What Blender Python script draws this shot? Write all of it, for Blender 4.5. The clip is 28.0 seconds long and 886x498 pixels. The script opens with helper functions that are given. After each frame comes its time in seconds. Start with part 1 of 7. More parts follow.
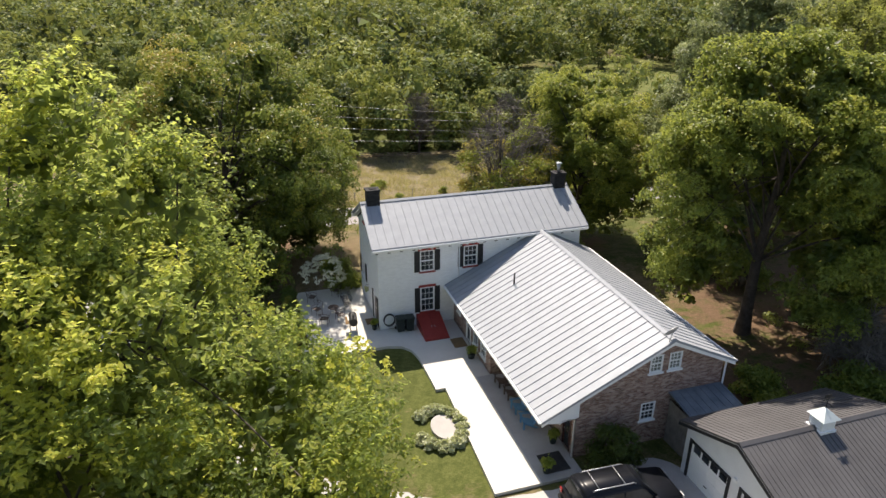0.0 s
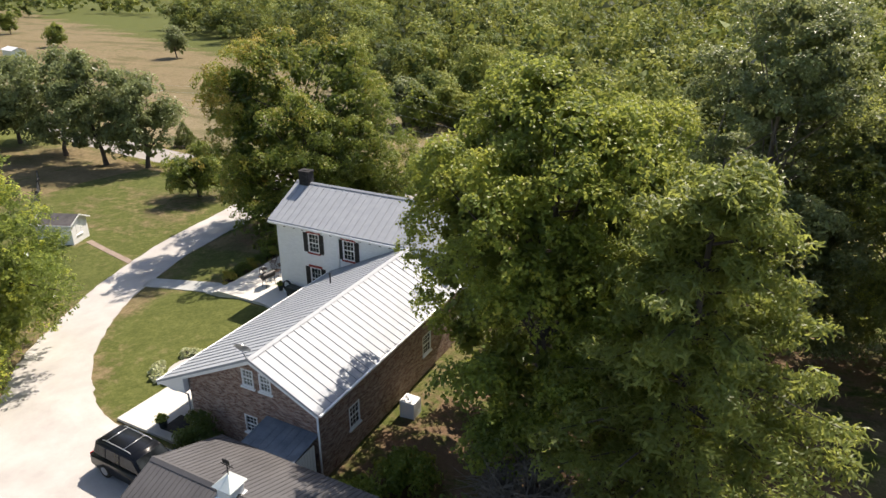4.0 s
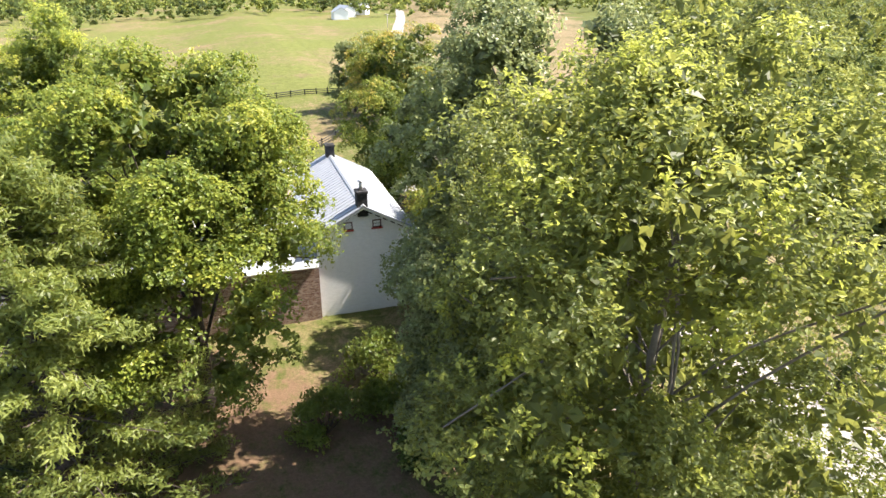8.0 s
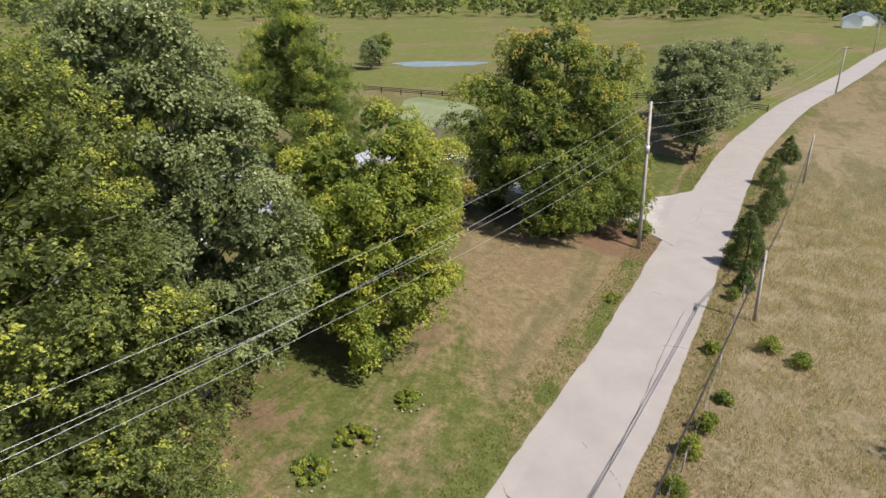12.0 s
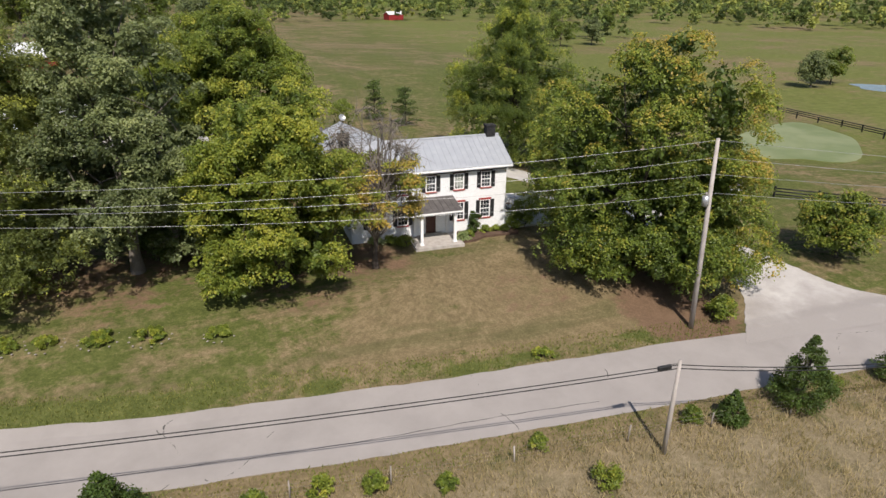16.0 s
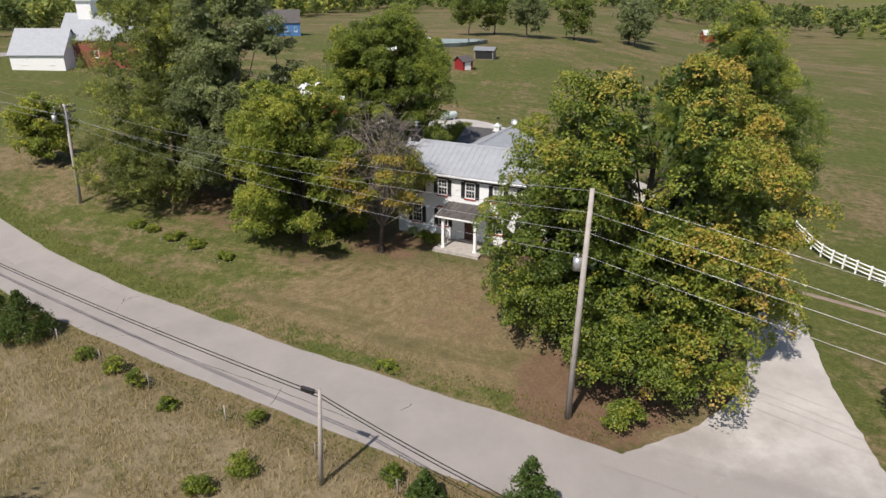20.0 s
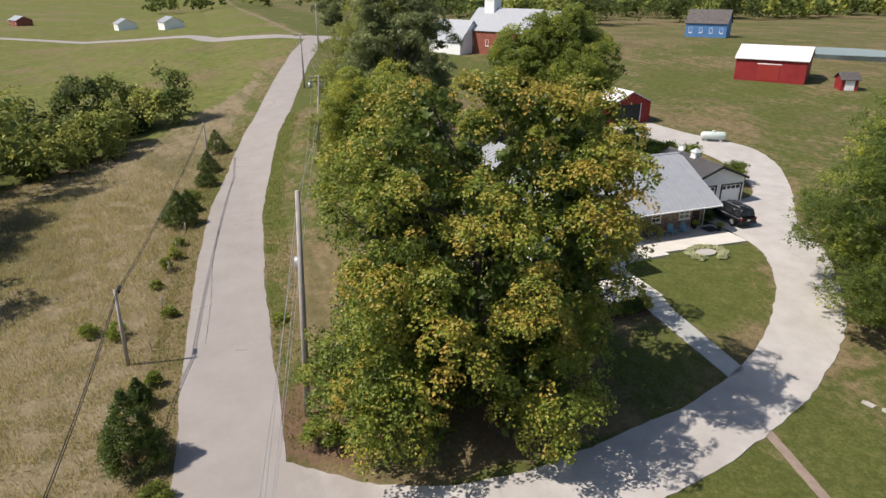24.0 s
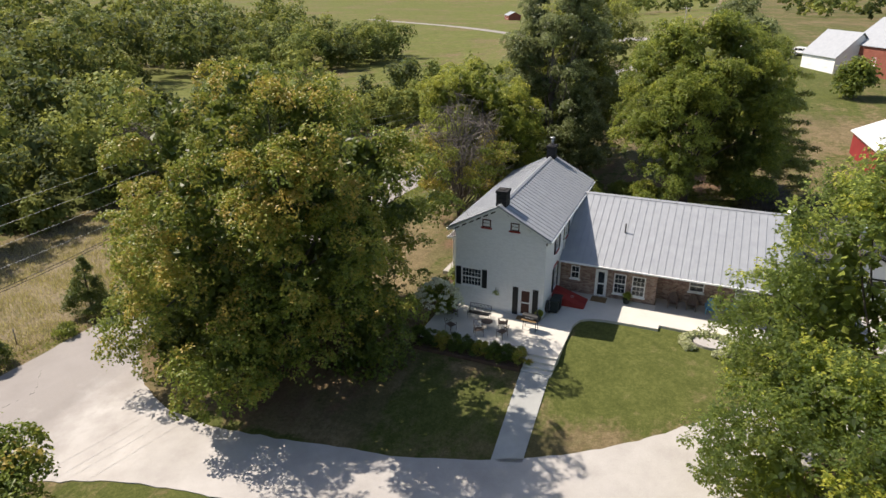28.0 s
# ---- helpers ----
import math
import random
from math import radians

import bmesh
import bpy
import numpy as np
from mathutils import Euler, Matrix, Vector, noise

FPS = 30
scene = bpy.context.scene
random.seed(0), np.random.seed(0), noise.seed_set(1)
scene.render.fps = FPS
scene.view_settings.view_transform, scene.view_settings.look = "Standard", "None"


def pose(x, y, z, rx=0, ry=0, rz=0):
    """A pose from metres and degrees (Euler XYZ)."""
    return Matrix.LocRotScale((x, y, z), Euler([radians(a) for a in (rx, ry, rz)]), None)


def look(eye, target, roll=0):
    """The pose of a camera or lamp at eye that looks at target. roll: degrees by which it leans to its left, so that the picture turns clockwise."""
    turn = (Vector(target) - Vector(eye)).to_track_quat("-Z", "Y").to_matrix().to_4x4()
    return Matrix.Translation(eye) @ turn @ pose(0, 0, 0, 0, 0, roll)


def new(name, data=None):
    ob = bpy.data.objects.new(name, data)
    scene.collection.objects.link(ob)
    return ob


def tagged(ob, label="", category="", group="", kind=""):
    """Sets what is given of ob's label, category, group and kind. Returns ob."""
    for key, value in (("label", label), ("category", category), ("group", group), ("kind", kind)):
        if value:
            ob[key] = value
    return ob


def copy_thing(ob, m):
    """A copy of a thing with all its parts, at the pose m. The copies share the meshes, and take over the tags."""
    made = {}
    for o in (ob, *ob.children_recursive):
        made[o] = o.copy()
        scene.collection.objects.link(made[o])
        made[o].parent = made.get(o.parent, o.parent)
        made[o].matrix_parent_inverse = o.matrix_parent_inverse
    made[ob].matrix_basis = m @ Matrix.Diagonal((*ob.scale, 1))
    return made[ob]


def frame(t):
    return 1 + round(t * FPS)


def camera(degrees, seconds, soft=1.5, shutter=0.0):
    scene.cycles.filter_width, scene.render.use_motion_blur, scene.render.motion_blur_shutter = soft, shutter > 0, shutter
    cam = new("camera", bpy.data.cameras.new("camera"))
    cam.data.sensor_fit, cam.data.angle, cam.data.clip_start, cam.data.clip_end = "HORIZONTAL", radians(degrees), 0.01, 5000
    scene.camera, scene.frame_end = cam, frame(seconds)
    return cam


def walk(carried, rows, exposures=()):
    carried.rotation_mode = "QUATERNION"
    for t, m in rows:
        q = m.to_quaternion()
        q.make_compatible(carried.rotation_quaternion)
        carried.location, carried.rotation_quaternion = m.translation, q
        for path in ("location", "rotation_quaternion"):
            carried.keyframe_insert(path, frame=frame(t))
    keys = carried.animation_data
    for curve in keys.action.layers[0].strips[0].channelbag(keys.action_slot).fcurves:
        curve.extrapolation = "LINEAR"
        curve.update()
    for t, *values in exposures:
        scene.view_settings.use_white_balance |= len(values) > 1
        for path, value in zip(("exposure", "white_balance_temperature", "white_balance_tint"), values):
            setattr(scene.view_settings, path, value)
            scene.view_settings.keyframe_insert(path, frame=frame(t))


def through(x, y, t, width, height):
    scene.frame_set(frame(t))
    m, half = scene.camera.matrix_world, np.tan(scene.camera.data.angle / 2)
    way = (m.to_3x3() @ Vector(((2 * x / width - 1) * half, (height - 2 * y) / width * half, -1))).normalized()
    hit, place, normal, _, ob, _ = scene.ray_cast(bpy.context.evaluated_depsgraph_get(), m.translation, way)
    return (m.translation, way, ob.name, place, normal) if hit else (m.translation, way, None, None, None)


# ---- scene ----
# camera and its way
cam = camera(68.78, 28.0)
PATH = [
    (0.0, (14.755, 47.986, 21.681), (1.024, 4.103, 2.041), 0.243),
    (0.5, (10.010, 49.186, 21.752), (0.605, 4.181, 2.104), 0.210),
    (1.0, (5.183, 49.916, 21.822), (0.188, 4.214, 2.166), 0.178),
    (1.5, (0.328, 50.171, 21.887), (-0.218, 4.202, 2.226), 0.149),
    (2.0, (-4.497, 49.954, 21.946), (-0.599, 4.149, 2.282), 0.123),
    (2.5, (-9.243, 49.277, 21.997), (-0.949, 4.061, 2.332), 0.101),
    (3.0, (-13.882, 48.150, 22.036), (-1.272, 3.940, 2.377), 0.085),
    (3.5, (-18.393, 46.580, 22.063), (-1.577, 3.787, 2.415), 0.076),
    (4.0, (-22.748, 44.571, 22.075), (-1.868, 3.600, 2.444), 0.074),
    (4.5, (-26.907, 42.137, 22.074), (-2.140, 3.381, 2.465), 0.080),
    (5.0, (-30.827, 39.297, 22.063), (-2.389, 3.134, 2.478), 0.091),
    (5.5, (-34.465, 36.074, 22.042), (-2.612, 2.864, 2.485), 0.107),
    (6.0, (-37.782, 32.498, 22.015), (-2.805, 2.578, 2.484), 0.128),
    (6.5, (-40.729, 28.620, 21.983), (-2.968, 2.282, 2.478), 0.151),
    (7.0, (-43.269, 24.497, 21.949), (-3.100, 1.983, 2.466), 0.177),
    (7.5, (-45.375, 20.197, 21.913), (-3.202, 1.689, 2.448), 0.203),
    (8.0, (-47.036, 15.789, 21.880), (-3.280, 1.404, 2.425), 0.230),
    (8.5, (-48.255, 11.330, 21.849), (-3.336, 1.133, 2.398), 0.256),
    (9.0, (-49.049, 6.820, 21.821), (-3.375, 0.867, 2.367), 0.282),
    (9.5, (-49.424, 2.239, 21.793), (-3.397, 0.598, 2.330), 0.305),
    (10.0, (-49.366, -2.430, 21.765), (-3.397, 0.316, 2.289), 0.327),
    (10.5, (-48.846, -7.187, 21.736), (-3.369, 0.017, 2.242), 0.346),
    (11.0, (-47.840, -11.955, 21.702), (-3.306, -0.293, 2.190), 0.363),
    (11.5, (-46.345, -16.637, 21.665), (-3.200, -0.606, 2.133), 0.377),
    (12.0, (-44.381, -21.140, 21.621), (-3.048, -0.909, 2.069), 0.388),
    (12.5, (-41.985, -25.389, 21.571), (-2.850, -1.193, 2.001), 0.396),
    (13.0, (-39.181, -29.363, 21.515), (-2.613, -1.449, 1.930), 0.400),
    (13.5, (-35.979, -33.056, 21.457), (-2.344, -1.676, 1.861), 0.401),
    (14.0, (-32.394, -36.443, 21.398), (-2.052, -1.871, 1.798), 0.401),
    (14.5, (-28.477, -39.469, 21.340), (-1.744, -2.035, 1.744), 0.399),
    (15.0, (-24.301, -42.085, 21.286), (-1.428, -2.168, 1.704), 0.395),
    (15.5, (-19.947, -44.260, 21.237), (-1.108, -2.276, 1.681), 0.392),
    (16.0, (-15.489, -45.987, 21.197), (-0.790, -2.363, 1.680), 0.387),
    (16.5, (-10.950, -47.285, 21.166), (-0.477, -2.436, 1.702), 0.383),
    (17.0, (-6.334, -48.161, 21.145), (-0.174, -2.492, 1.745), 0.379),
    (17.5, (-1.649, -48.609, 21.133), (0.119, -2.531, 1.802), 0.371),
    (18.0, (3.073, -48.617, 21.130), (0.404, -2.553, 1.869), 0.360),
    (18.5, (7.787, -48.176, 21.135), (0.685, -2.556, 1.941), 0.345),
    (19.0, (12.448, -47.279, 21.147), (0.964, -2.536, 2.013), 0.323),
    (19.5, (17.009, -45.929, 21.166), (1.242, -2.489, 2.078), 0.294),
    (20.0, (21.428, -44.127, 21.191), (1.518, -2.410, 2.133), 0.255),
    (20.5, (25.662, -41.882, 21.222), (1.790, -2.294, 2.172), 0.208),
    (21.0, (29.671, -39.209, 21.257), (2.056, -2.139, 2.198), 0.153),
    (21.5, (33.417, -36.129, 21.294), (2.315, -1.944, 2.213), 0.095),
    (22.0, (36.861, -32.666, 21.330), (2.563, -1.709, 2.218), 0.037),
    (22.5, (39.960, -28.858, 21.363), (2.793, -1.436, 2.216), -0.018),
    (23.0, (42.675, -24.750, 21.391), (2.997, -1.134, 2.209), -0.067),
    (23.5, (44.976, -20.390, 21.412), (3.173, -0.808, 2.200), -0.106),
    (24.0, (46.839, -15.828, 21.424), (3.317, -0.467, 2.191), -0.132),
    (24.5, (48.255, -11.096, 21.425), (3.431, -0.113, 2.184), -0.143),
    (25.0, (49.208, -6.221, 21.416), (3.514, 0.255, 2.178), -0.139),
    (25.5, (49.681, -1.248, 21.399), (3.562, 0.633, 2.175), -0.124),
    (26.0, (49.664, 3.707, 21.375), (3.577, 1.007, 2.172), -0.098),
    (26.5, (49.184, 8.511, 21.344), (3.564, 1.357, 2.170), -0.064),
    (27.0, (48.283, 13.117, 21.310), (3.528, 1.685, 2.170), -0.024),
    (27.5, (46.895, 17.785, 21.273), (3.446, 2.062, 2.170), 0.020),
    (28.0, (46.120, 20.021, 21.234), (3.414, 2.336, 2.170), 0.066),
]
EXPOSURES = [(0.0, 0.60, 7200), (3.5, 0.52, 7200), (5.0, 1.14, 7100), (6.0, 1.48, 7000), (8.0, 1.62, 7000), (9.0, 1.16, 6950), (9.8, 0.66, 6850), (11.0, 0.41, 6750), (13.5, 0.31, 6750), (16.0, 0.06, 6750), (21.5, -0.03, 6750), (24.0, 0.07, 6850), (26.0, 0.22, 6950), (28.0, 0.33, 7100)]
walk(cam, [(t, look(eye, target, roll)) for t, eye, target, roll in PATH], [(t, 0.16 + s, k, 14) for t, s, k in EXPOSURES])

# ---- world, sun, exposure ----
world = bpy.data.worlds.new("sky")
scene.world = world
world.use_nodes = True
wn = world.node_tree.nodes
wl = world.node_tree.links
sky = wn.new("ShaderNodeTexSky")
sky.sky_type = "NISHITA"
sky.sun_disc = False
sky.sun_elevation = radians(53)
sky.sun_rotation = radians(187)
wl.new(sky.outputs[0], wn["Background"].inputs[0])
wn["Background"].inputs[1].default_value = 0.105
sun = new("sun", bpy.data.lights.new("sun", "SUN"))
sun.data.energy = 4.8
sun.data.angle = radians(0.53)
sun.data.color = (1.0, 0.95, 0.87)
sun.matrix_world = look((0, 0, 80), (0.07 * 60, 0.60 * 60, 80 - 0.80 * 60))


# ---- material helpers ----
def material(name, rough=0.7, metal=0.0, spec=0.3):
    m = bpy.data.materials.new(name)
    m.use_nodes = True
    b = m.node_tree.nodes["Principled BSDF"]
    b.inputs["Roughness"].default_value = rough
    b.inputs["Metallic"].default_value = metal
    b.inputs["Specular IOR Level"].default_value = spec
    return m, m.node_tree.nodes, m.node_tree.links, b


def world_pos(n, l, scale=1.0):
    ge = n.new("ShaderNodeNewGeometry")
    mp = n.new("ShaderNodeMapping")
    mp.inputs["Scale"].default_value = scale if isinstance(scale, tuple) else (scale,) * 3
    l.new(ge.outputs["Position"], mp.inputs[0])
    return mp.outputs[0]


def noise_tex(n, l, vec, scale, detail=4.0, rough=0.6):
    t = n.new("ShaderNodeTexNoise")
    t.inputs["Scale"].default_value = scale
    t.inputs["Detail"].default_value = detail
    t.inputs["Roughness"].default_value = rough
    l.new(vec, t.inputs["Vector"])
    return t.outputs["Fac"]


def ramp(n, l, fac, stops):
    r = n.new("ShaderNodeValToRGB")
    e = r.color_ramp.elements
    while len(e) < len(stops):
        e.new(0.5)
    for k, (p, c) in enumerate(stops):
        e[k].position = p
        e[k].color = (*c, 1)
    l.new(fac, r.inputs[0])
    return r.outputs[0]


def mix(n, l, fac, a, b, kind="MIX"):
    m = n.new("ShaderNodeMix")
    m.data_type = "RGBA"
    m.blend_type = kind
    for val, sock in ((fac, m.inputs[0]), (a, m.inputs[6]), (b, m.inputs[7])):
        if isinstance(val, (int, float)):
            sock.default_value = val
        elif isinstance(val, tuple):
            sock.default_value = (*val, 1)
        else:
            l.new(val, sock)
    return m.outputs[2]


def calc(n, l, op, a, b=0.0, clamp=False):
    m = n.new("ShaderNodeMath")
    m.operation = op
    m.use_clamp = clamp
    for val, sock in ((a, m.inputs[0]), (b, m.inputs[1])):
        if isinstance(val, (int, float)):
            sock.default_value = val
        else:
            l.new(val, sock)
    return m.outputs[0]


def bump(n, l, b, height, strength=0.3, dist=0.02):
    k = n.new("ShaderNodeBump")
    k.inputs["Strength"].default_value = strength
    k.inputs["Distance"].default_value = dist
    l.new(height, k.inputs["Height"])
    l.new(k.outputs[0], b.inputs["Normal"])


def plain(name, c1, c2, rough=0.6, metal=0.0, scale=3.0, fine=60.0, bumps=0.15, spec=0.3):
    """A surface with stains at one scale and grain at another."""
    m, n, l, b = material(name, rough, metal, spec)
    v = world_pos(n, l)
    big = noise_tex(n, l, v, scale, 5)
    small = noise_tex(n, l, v, fine, 3)
    n_add = calc(n, l, "ADD", calc(n, l, "MULTIPLY", big, 0.7), calc(n, l, "MULTIPLY", small, 0.3))
    l.new(ramp(n, l, n_add, [(0.3, c1), (0.7, c2)]), b.inputs["Base Color"])
    bump(n, l, b, small, bumps, 0.01)
    return m


def glass_mat(name, tint=(0.012, 0.015, 0.018), spec=0.4):
    m, n, l, b = material(name, 0.08, 0.0, spec)
    v = world_pos(n, l)
    l.new(ramp(n, l, noise_tex(n, l, v, 1.3, 2), [(0.35, tint), (0.75, tuple(c * 3.5 + 0.01 for c in tint))]), b.inputs["Base Color"])
    return m


def brick_mat(name, c1, c2, c3, mortar, bumps=0.5, white=False):
    m, n, l, b = material(name, 0.85)
    ge = n.new("ShaderNodeNewGeometry")
    sx = n.new("ShaderNodeSeparateXYZ")
    l.new(ge.outputs["Position"], sx.inputs[0])
    cb = n.new("ShaderNodeCombineXYZ")
    l.new(calc(n, l, "ADD", sx.outputs[0], sx.outputs[1]), cb.inputs[0])
    l.new(sx.outputs[2], cb.inputs[1])
    bt = n.new("ShaderNodeTexBrick")
    bt.inputs["Scale"].default_value = 1.0
    bt.inputs["Brick Width"].default_value = 0.215
    bt.inputs["Row Height"].default_value = 0.075
    bt.inputs["Mortar Size"].default_value = 0.006
    bt.inputs["Color1"].default_value = (0, 0, 0, 1)
    bt.inputs["Color2"].default_value = (1, 1, 1, 1)
    bt.inputs["Mortar"].default_value = (0.5, 0.5, 0.5, 1)
    l.new(cb.outputs[0], bt.inputs["Vector"])
    patch = n.new("ShaderNodeMapping")
    patch.inputs["Scale"].default_value = (2.2, 6.5, 1)
    l.new(cb.outputs[0], patch.inputs[0])
    pn = noise_tex(n, l, patch.outputs[0], 1.0, 5, 0.7)
    sep = n.new("ShaderNodeSeparateColor")
    l.new(bt.outputs["Color"], sep.inputs[0])
    f = calc(n, l, "ADD", calc(n, l, "MULTIPLY", pn, 0.75), calc(n, l, "MULTIPLY", sep.outputs[0], 0.25))
    col = ramp(n, l, f, [(0.30, c1), (0.46, c2), (0.58, c3), (0.72, c1 if white else tuple(min(1, c * 1.5) for c in c3))])
    l.new(mix(n, l, bt.outputs["Fac"], col, mortar), b.inputs["Base Color"])
    inv = calc(n, l, "SUBTRACT", 1.0, bt.outputs["Fac"])
    bump(n, l, b, calc(n, l, "ADD", inv, calc(n, l, "MULTIPLY", pn, 0.5)), bumps, 0.012)
    return m


def leaf_mat(name, stops, trans=0.30, rough=0.45, jitter=0.3, gloss=0.34, through=(0.58, 0.60, 0.14)):
    """Leaves: colour by the tone of their bough and by a small difference from leaf to leaf, half of it let through."""
    m, n, l, b = material(name, rough, 0, gloss)
    at = n.new("ShaderNodeAttribute")
    at.attribute_name = "tone"
    ge = n.new("ShaderNodeNewGeometry")
    jit = calc(n, l, "MULTIPLY", calc(n, l, "SUBTRACT", ge.outputs["Random Per Island"], 0.5), jitter)
    f = calc(n, l, "ADD", at.outputs["Fac"], jit, True)
    col = ramp(n, l, f, stops)
    l.new(col, b.inputs["Base Color"])
    tr = n.new("ShaderNodeBsdfTranslucent")
    l.new(mix(n, l, 0.5, col, through, "MIX"), tr.inputs[0])
    ms = n.new("ShaderNodeMixShader")
    ms.inputs[0].default_value = trans
    l.new(b.outputs[0], ms.inputs[1])
    l.new(tr.outputs[0], ms.inputs[2])
    l.new(ms.outputs[0], n["Material Output"].inputs[0])
    return m


# ---- materials ----
M_ROOF = plain("galvanised_roof", (0.275, 0.297, 0.325), (0.345, 0.367, 0.398), 0.62, 0.10, 1.5, 25, 0.12, 0.35)
M_WHITE_BRICK = brick_mat("white_painted_brick", (0.78, 0.80, 0.81), (0.83, 0.85, 0.86), (0.75, 0.77, 0.78), (0.72, 0.74, 0.75), 0.55, True)
M_BRICK = brick_mat("mottled_brick", (0.10, 0.060, 0.048), (0.235, 0.130, 0.098), (0.34, 0.25, 0.205), (0.37, 0.33, 0.30), 0.7)
M_WHITE = plain("white_paint", (0.76, 0.77, 0.77), (0.83, 0.84, 0.84), 0.5, 0, 2, 40, 0.1)
M_CREAM = plain("cream_siding", (0.76, 0.755, 0.72), (0.82, 0.815, 0.78), 0.6, 0, 2, 40, 0.1)
M_SIDING = plain("white_metal_siding", (0.66, 0.68, 0.70), (0.76, 0.78, 0.79), 0.45, 0.1, 1.5, 30, 0.1)
M_BLACK = plain("black_paint", (0.012, 0.013, 0.014), (0.030, 0.031, 0.033), 0.5, 0, 4, 50, 0.15)
M_CHIMNEY = brick_mat("black_painted_brick", (0.012, 0.012, 0.013), (0.02, 0.02, 0.022), (0.03, 0.03, 0.032), (0.025, 0.025, 0.025), 0.7)
M_RED = plain("red_paint", (0.24, 0.025, 0.022), (0.34, 0.045, 0.035), 0.5, 0, 3, 40, 0.1)
M_BARN = plain("red_barn_siding", (0.21, 0.018, 0.022), (0.30, 0.035, 0.035), 0.55, 0, 0.8, 20, 0.15)
M_DOOR = plain("dark_door", (0.05, 0.018, 0.014), (0.09, 0.035, 0.025), 0.4, 0, 3, 40, 0.1)
M_GLASS = glass_mat("window_glass")
M_GLASS_PALE = glass_mat("curtained_glass", (0.10, 0.11, 0.10))
M_DARKROOF = plain("charcoal_metal_roof", (0.075, 0.073, 0.076), (0.115, 0.112, 0.115), 0.5, 0.15, 0.8, 25, 0.1, 0.4)
M_PORCHROOF = plain("weathered_dark_roof", (0.055, 0.05, 0.05), (0.14, 0.13, 0.125), 0.6, 0.1, 1.6, 25, 0.2)
M_BLUEROOF = plain("blue_grey_sheet_roof", (0.10, 0.13, 0.165), (0.22, 0.26, 0.30), 0.5, 0.2, 1.4, 20, 0.15)
M_WHITEROOF = plain("white_sheet_roof", (0.62, 0.63, 0.64), (0.78, 0.79, 0.80), 0.45, 0.15, 0.6, 20, 0.1)
M_CONC = plain("pale_concrete", (0.50, 0.48, 0.44), (0.62, 0.60, 0.55), 0.85, 0, 0.6, 35, 0.2)
M_WALK = plain("grey_concrete", (0.30, 0.31, 0.30), (0.42, 0.43, 0.42), 0.85, 0, 0.9, 35, 0.2)
# Terrace concrete made darker: the porch roof's shade is in the colour.
M_SHADECONC = plain("shaded_porch_slab", (0.30, 0.29, 0.28), (0.40, 0.39, 0.38), 0.8, 0, 0.8, 35, 0.2)
M_STONE = plain("grey_stone", (0.28, 0.26, 0.24), (0.46, 0.43, 0.40), 0.85, 0, 2.5, 30, 0.4)
M_BARK = plain("bark", (0.035, 0.026, 0.020), (0.115, 0.095, 0.080), 0.9, 0, 2.5, 14, 0.8)
M_PALEBARK = plain("pale_bark", (0.10, 0.085, 0.07), (0.21, 0.185, 0.16), 0.9, 0, 2.5, 14, 0.6)
M_POLE = plain("weathered_pole_wood", (0.28, 0.25, 0.23), (0.44, 0.41, 0.38), 0.85, 0, 1.5, 25, 0.3)
M_POST = plain("grey_post_wood", (0.16, 0.14, 0.12), (0.32, 0.29, 0.26), 0.9, 0, 2.0, 25, 0.4)
M_WIRE = plain("line_wire", (0.40, 0.40, 0.41), (0.52, 0.52, 0.53), 0.4, 0.6, 2, 20, 0.0)
M_CABLE = plain("black_cable", (0.015, 0.015, 0.016), (0.03, 0.03, 0.03), 0.6, 0, 2, 20, 0.0)
M_STEEL = plain("grey_steel", (0.35, 0.36, 0.37), (0.5, 0.51, 0.52), 0.4, 0.6, 3, 40, 0.05)
M_CAR = plain("black_car_paint", (0.006, 0.007, 0.009), (0.010, 0.011, 0.015), 0.30, 0.0, 2, 30, 0.0, 0.25)
M_CARGLASS = glass_mat("car_glass", (0.008, 0.010, 0.012), 0.2)
M_TYRE = plain("tyre_rubber", (0.014, 0.014, 0.014), (0.03, 0.03, 0.03), 0.85, 0, 5, 50, 0.2)
M_LAMPRED = plain("red_lamp_glass", (0.3, 0.01, 0.01), (0.4, 0.02, 0.02), 0.2, 0, 5, 50, 0.0)
M_BLUE = plain("blue_plastic", (0.10, 0.26, 0.42), (0.15, 0.34, 0.50), 0.5, 0, 3, 40, 0.05)
M_BROWN = plain("brown_plastic", (0.09, 0.06, 0.05), (0.14, 0.10, 0.08), 0.5, 0, 3, 40, 0.05)
M_BIN = plain("dark_green_bin", (0.015, 0.022, 0.02), (0.03, 0.04, 0.036), 0.5, 0, 3, 40, 0.05)
M_MAT = plain("dark_doormat", (0.025, 0.024, 0.024), (0.045, 0.043, 0.042), 0.95, 0, 4, 80, 0.4)
M_TANMAT = plain("coir_doormat", (0.16, 0.10, 0.05), (0.24, 0.16, 0.08), 0.95, 0, 4, 80, 0.4)
M_MULCH = plain("brown_mulch", (0.05, 0.030, 0.020), (0.13, 0.085, 0.06), 0.95, 0, 1.5, 12, 0.8)
M_TAR = plain("tar_seal", (0.035, 0.034, 0.034), (0.08, 0.077, 0.075), 0.7, 0, 1.5, 30, 0.1)
M_PATH = plain("worn_earth_path", (0.19, 0.145, 0.115), (0.30, 0.24, 0.20), 0.95, 0, 1.2, 14, 0.4)
M_TANK = plain("pale_green_tank", (0.52, 0.62, 0.58), (0.62, 0.70, 0.66), 0.4, 0.1, 2, 30, 0.0)
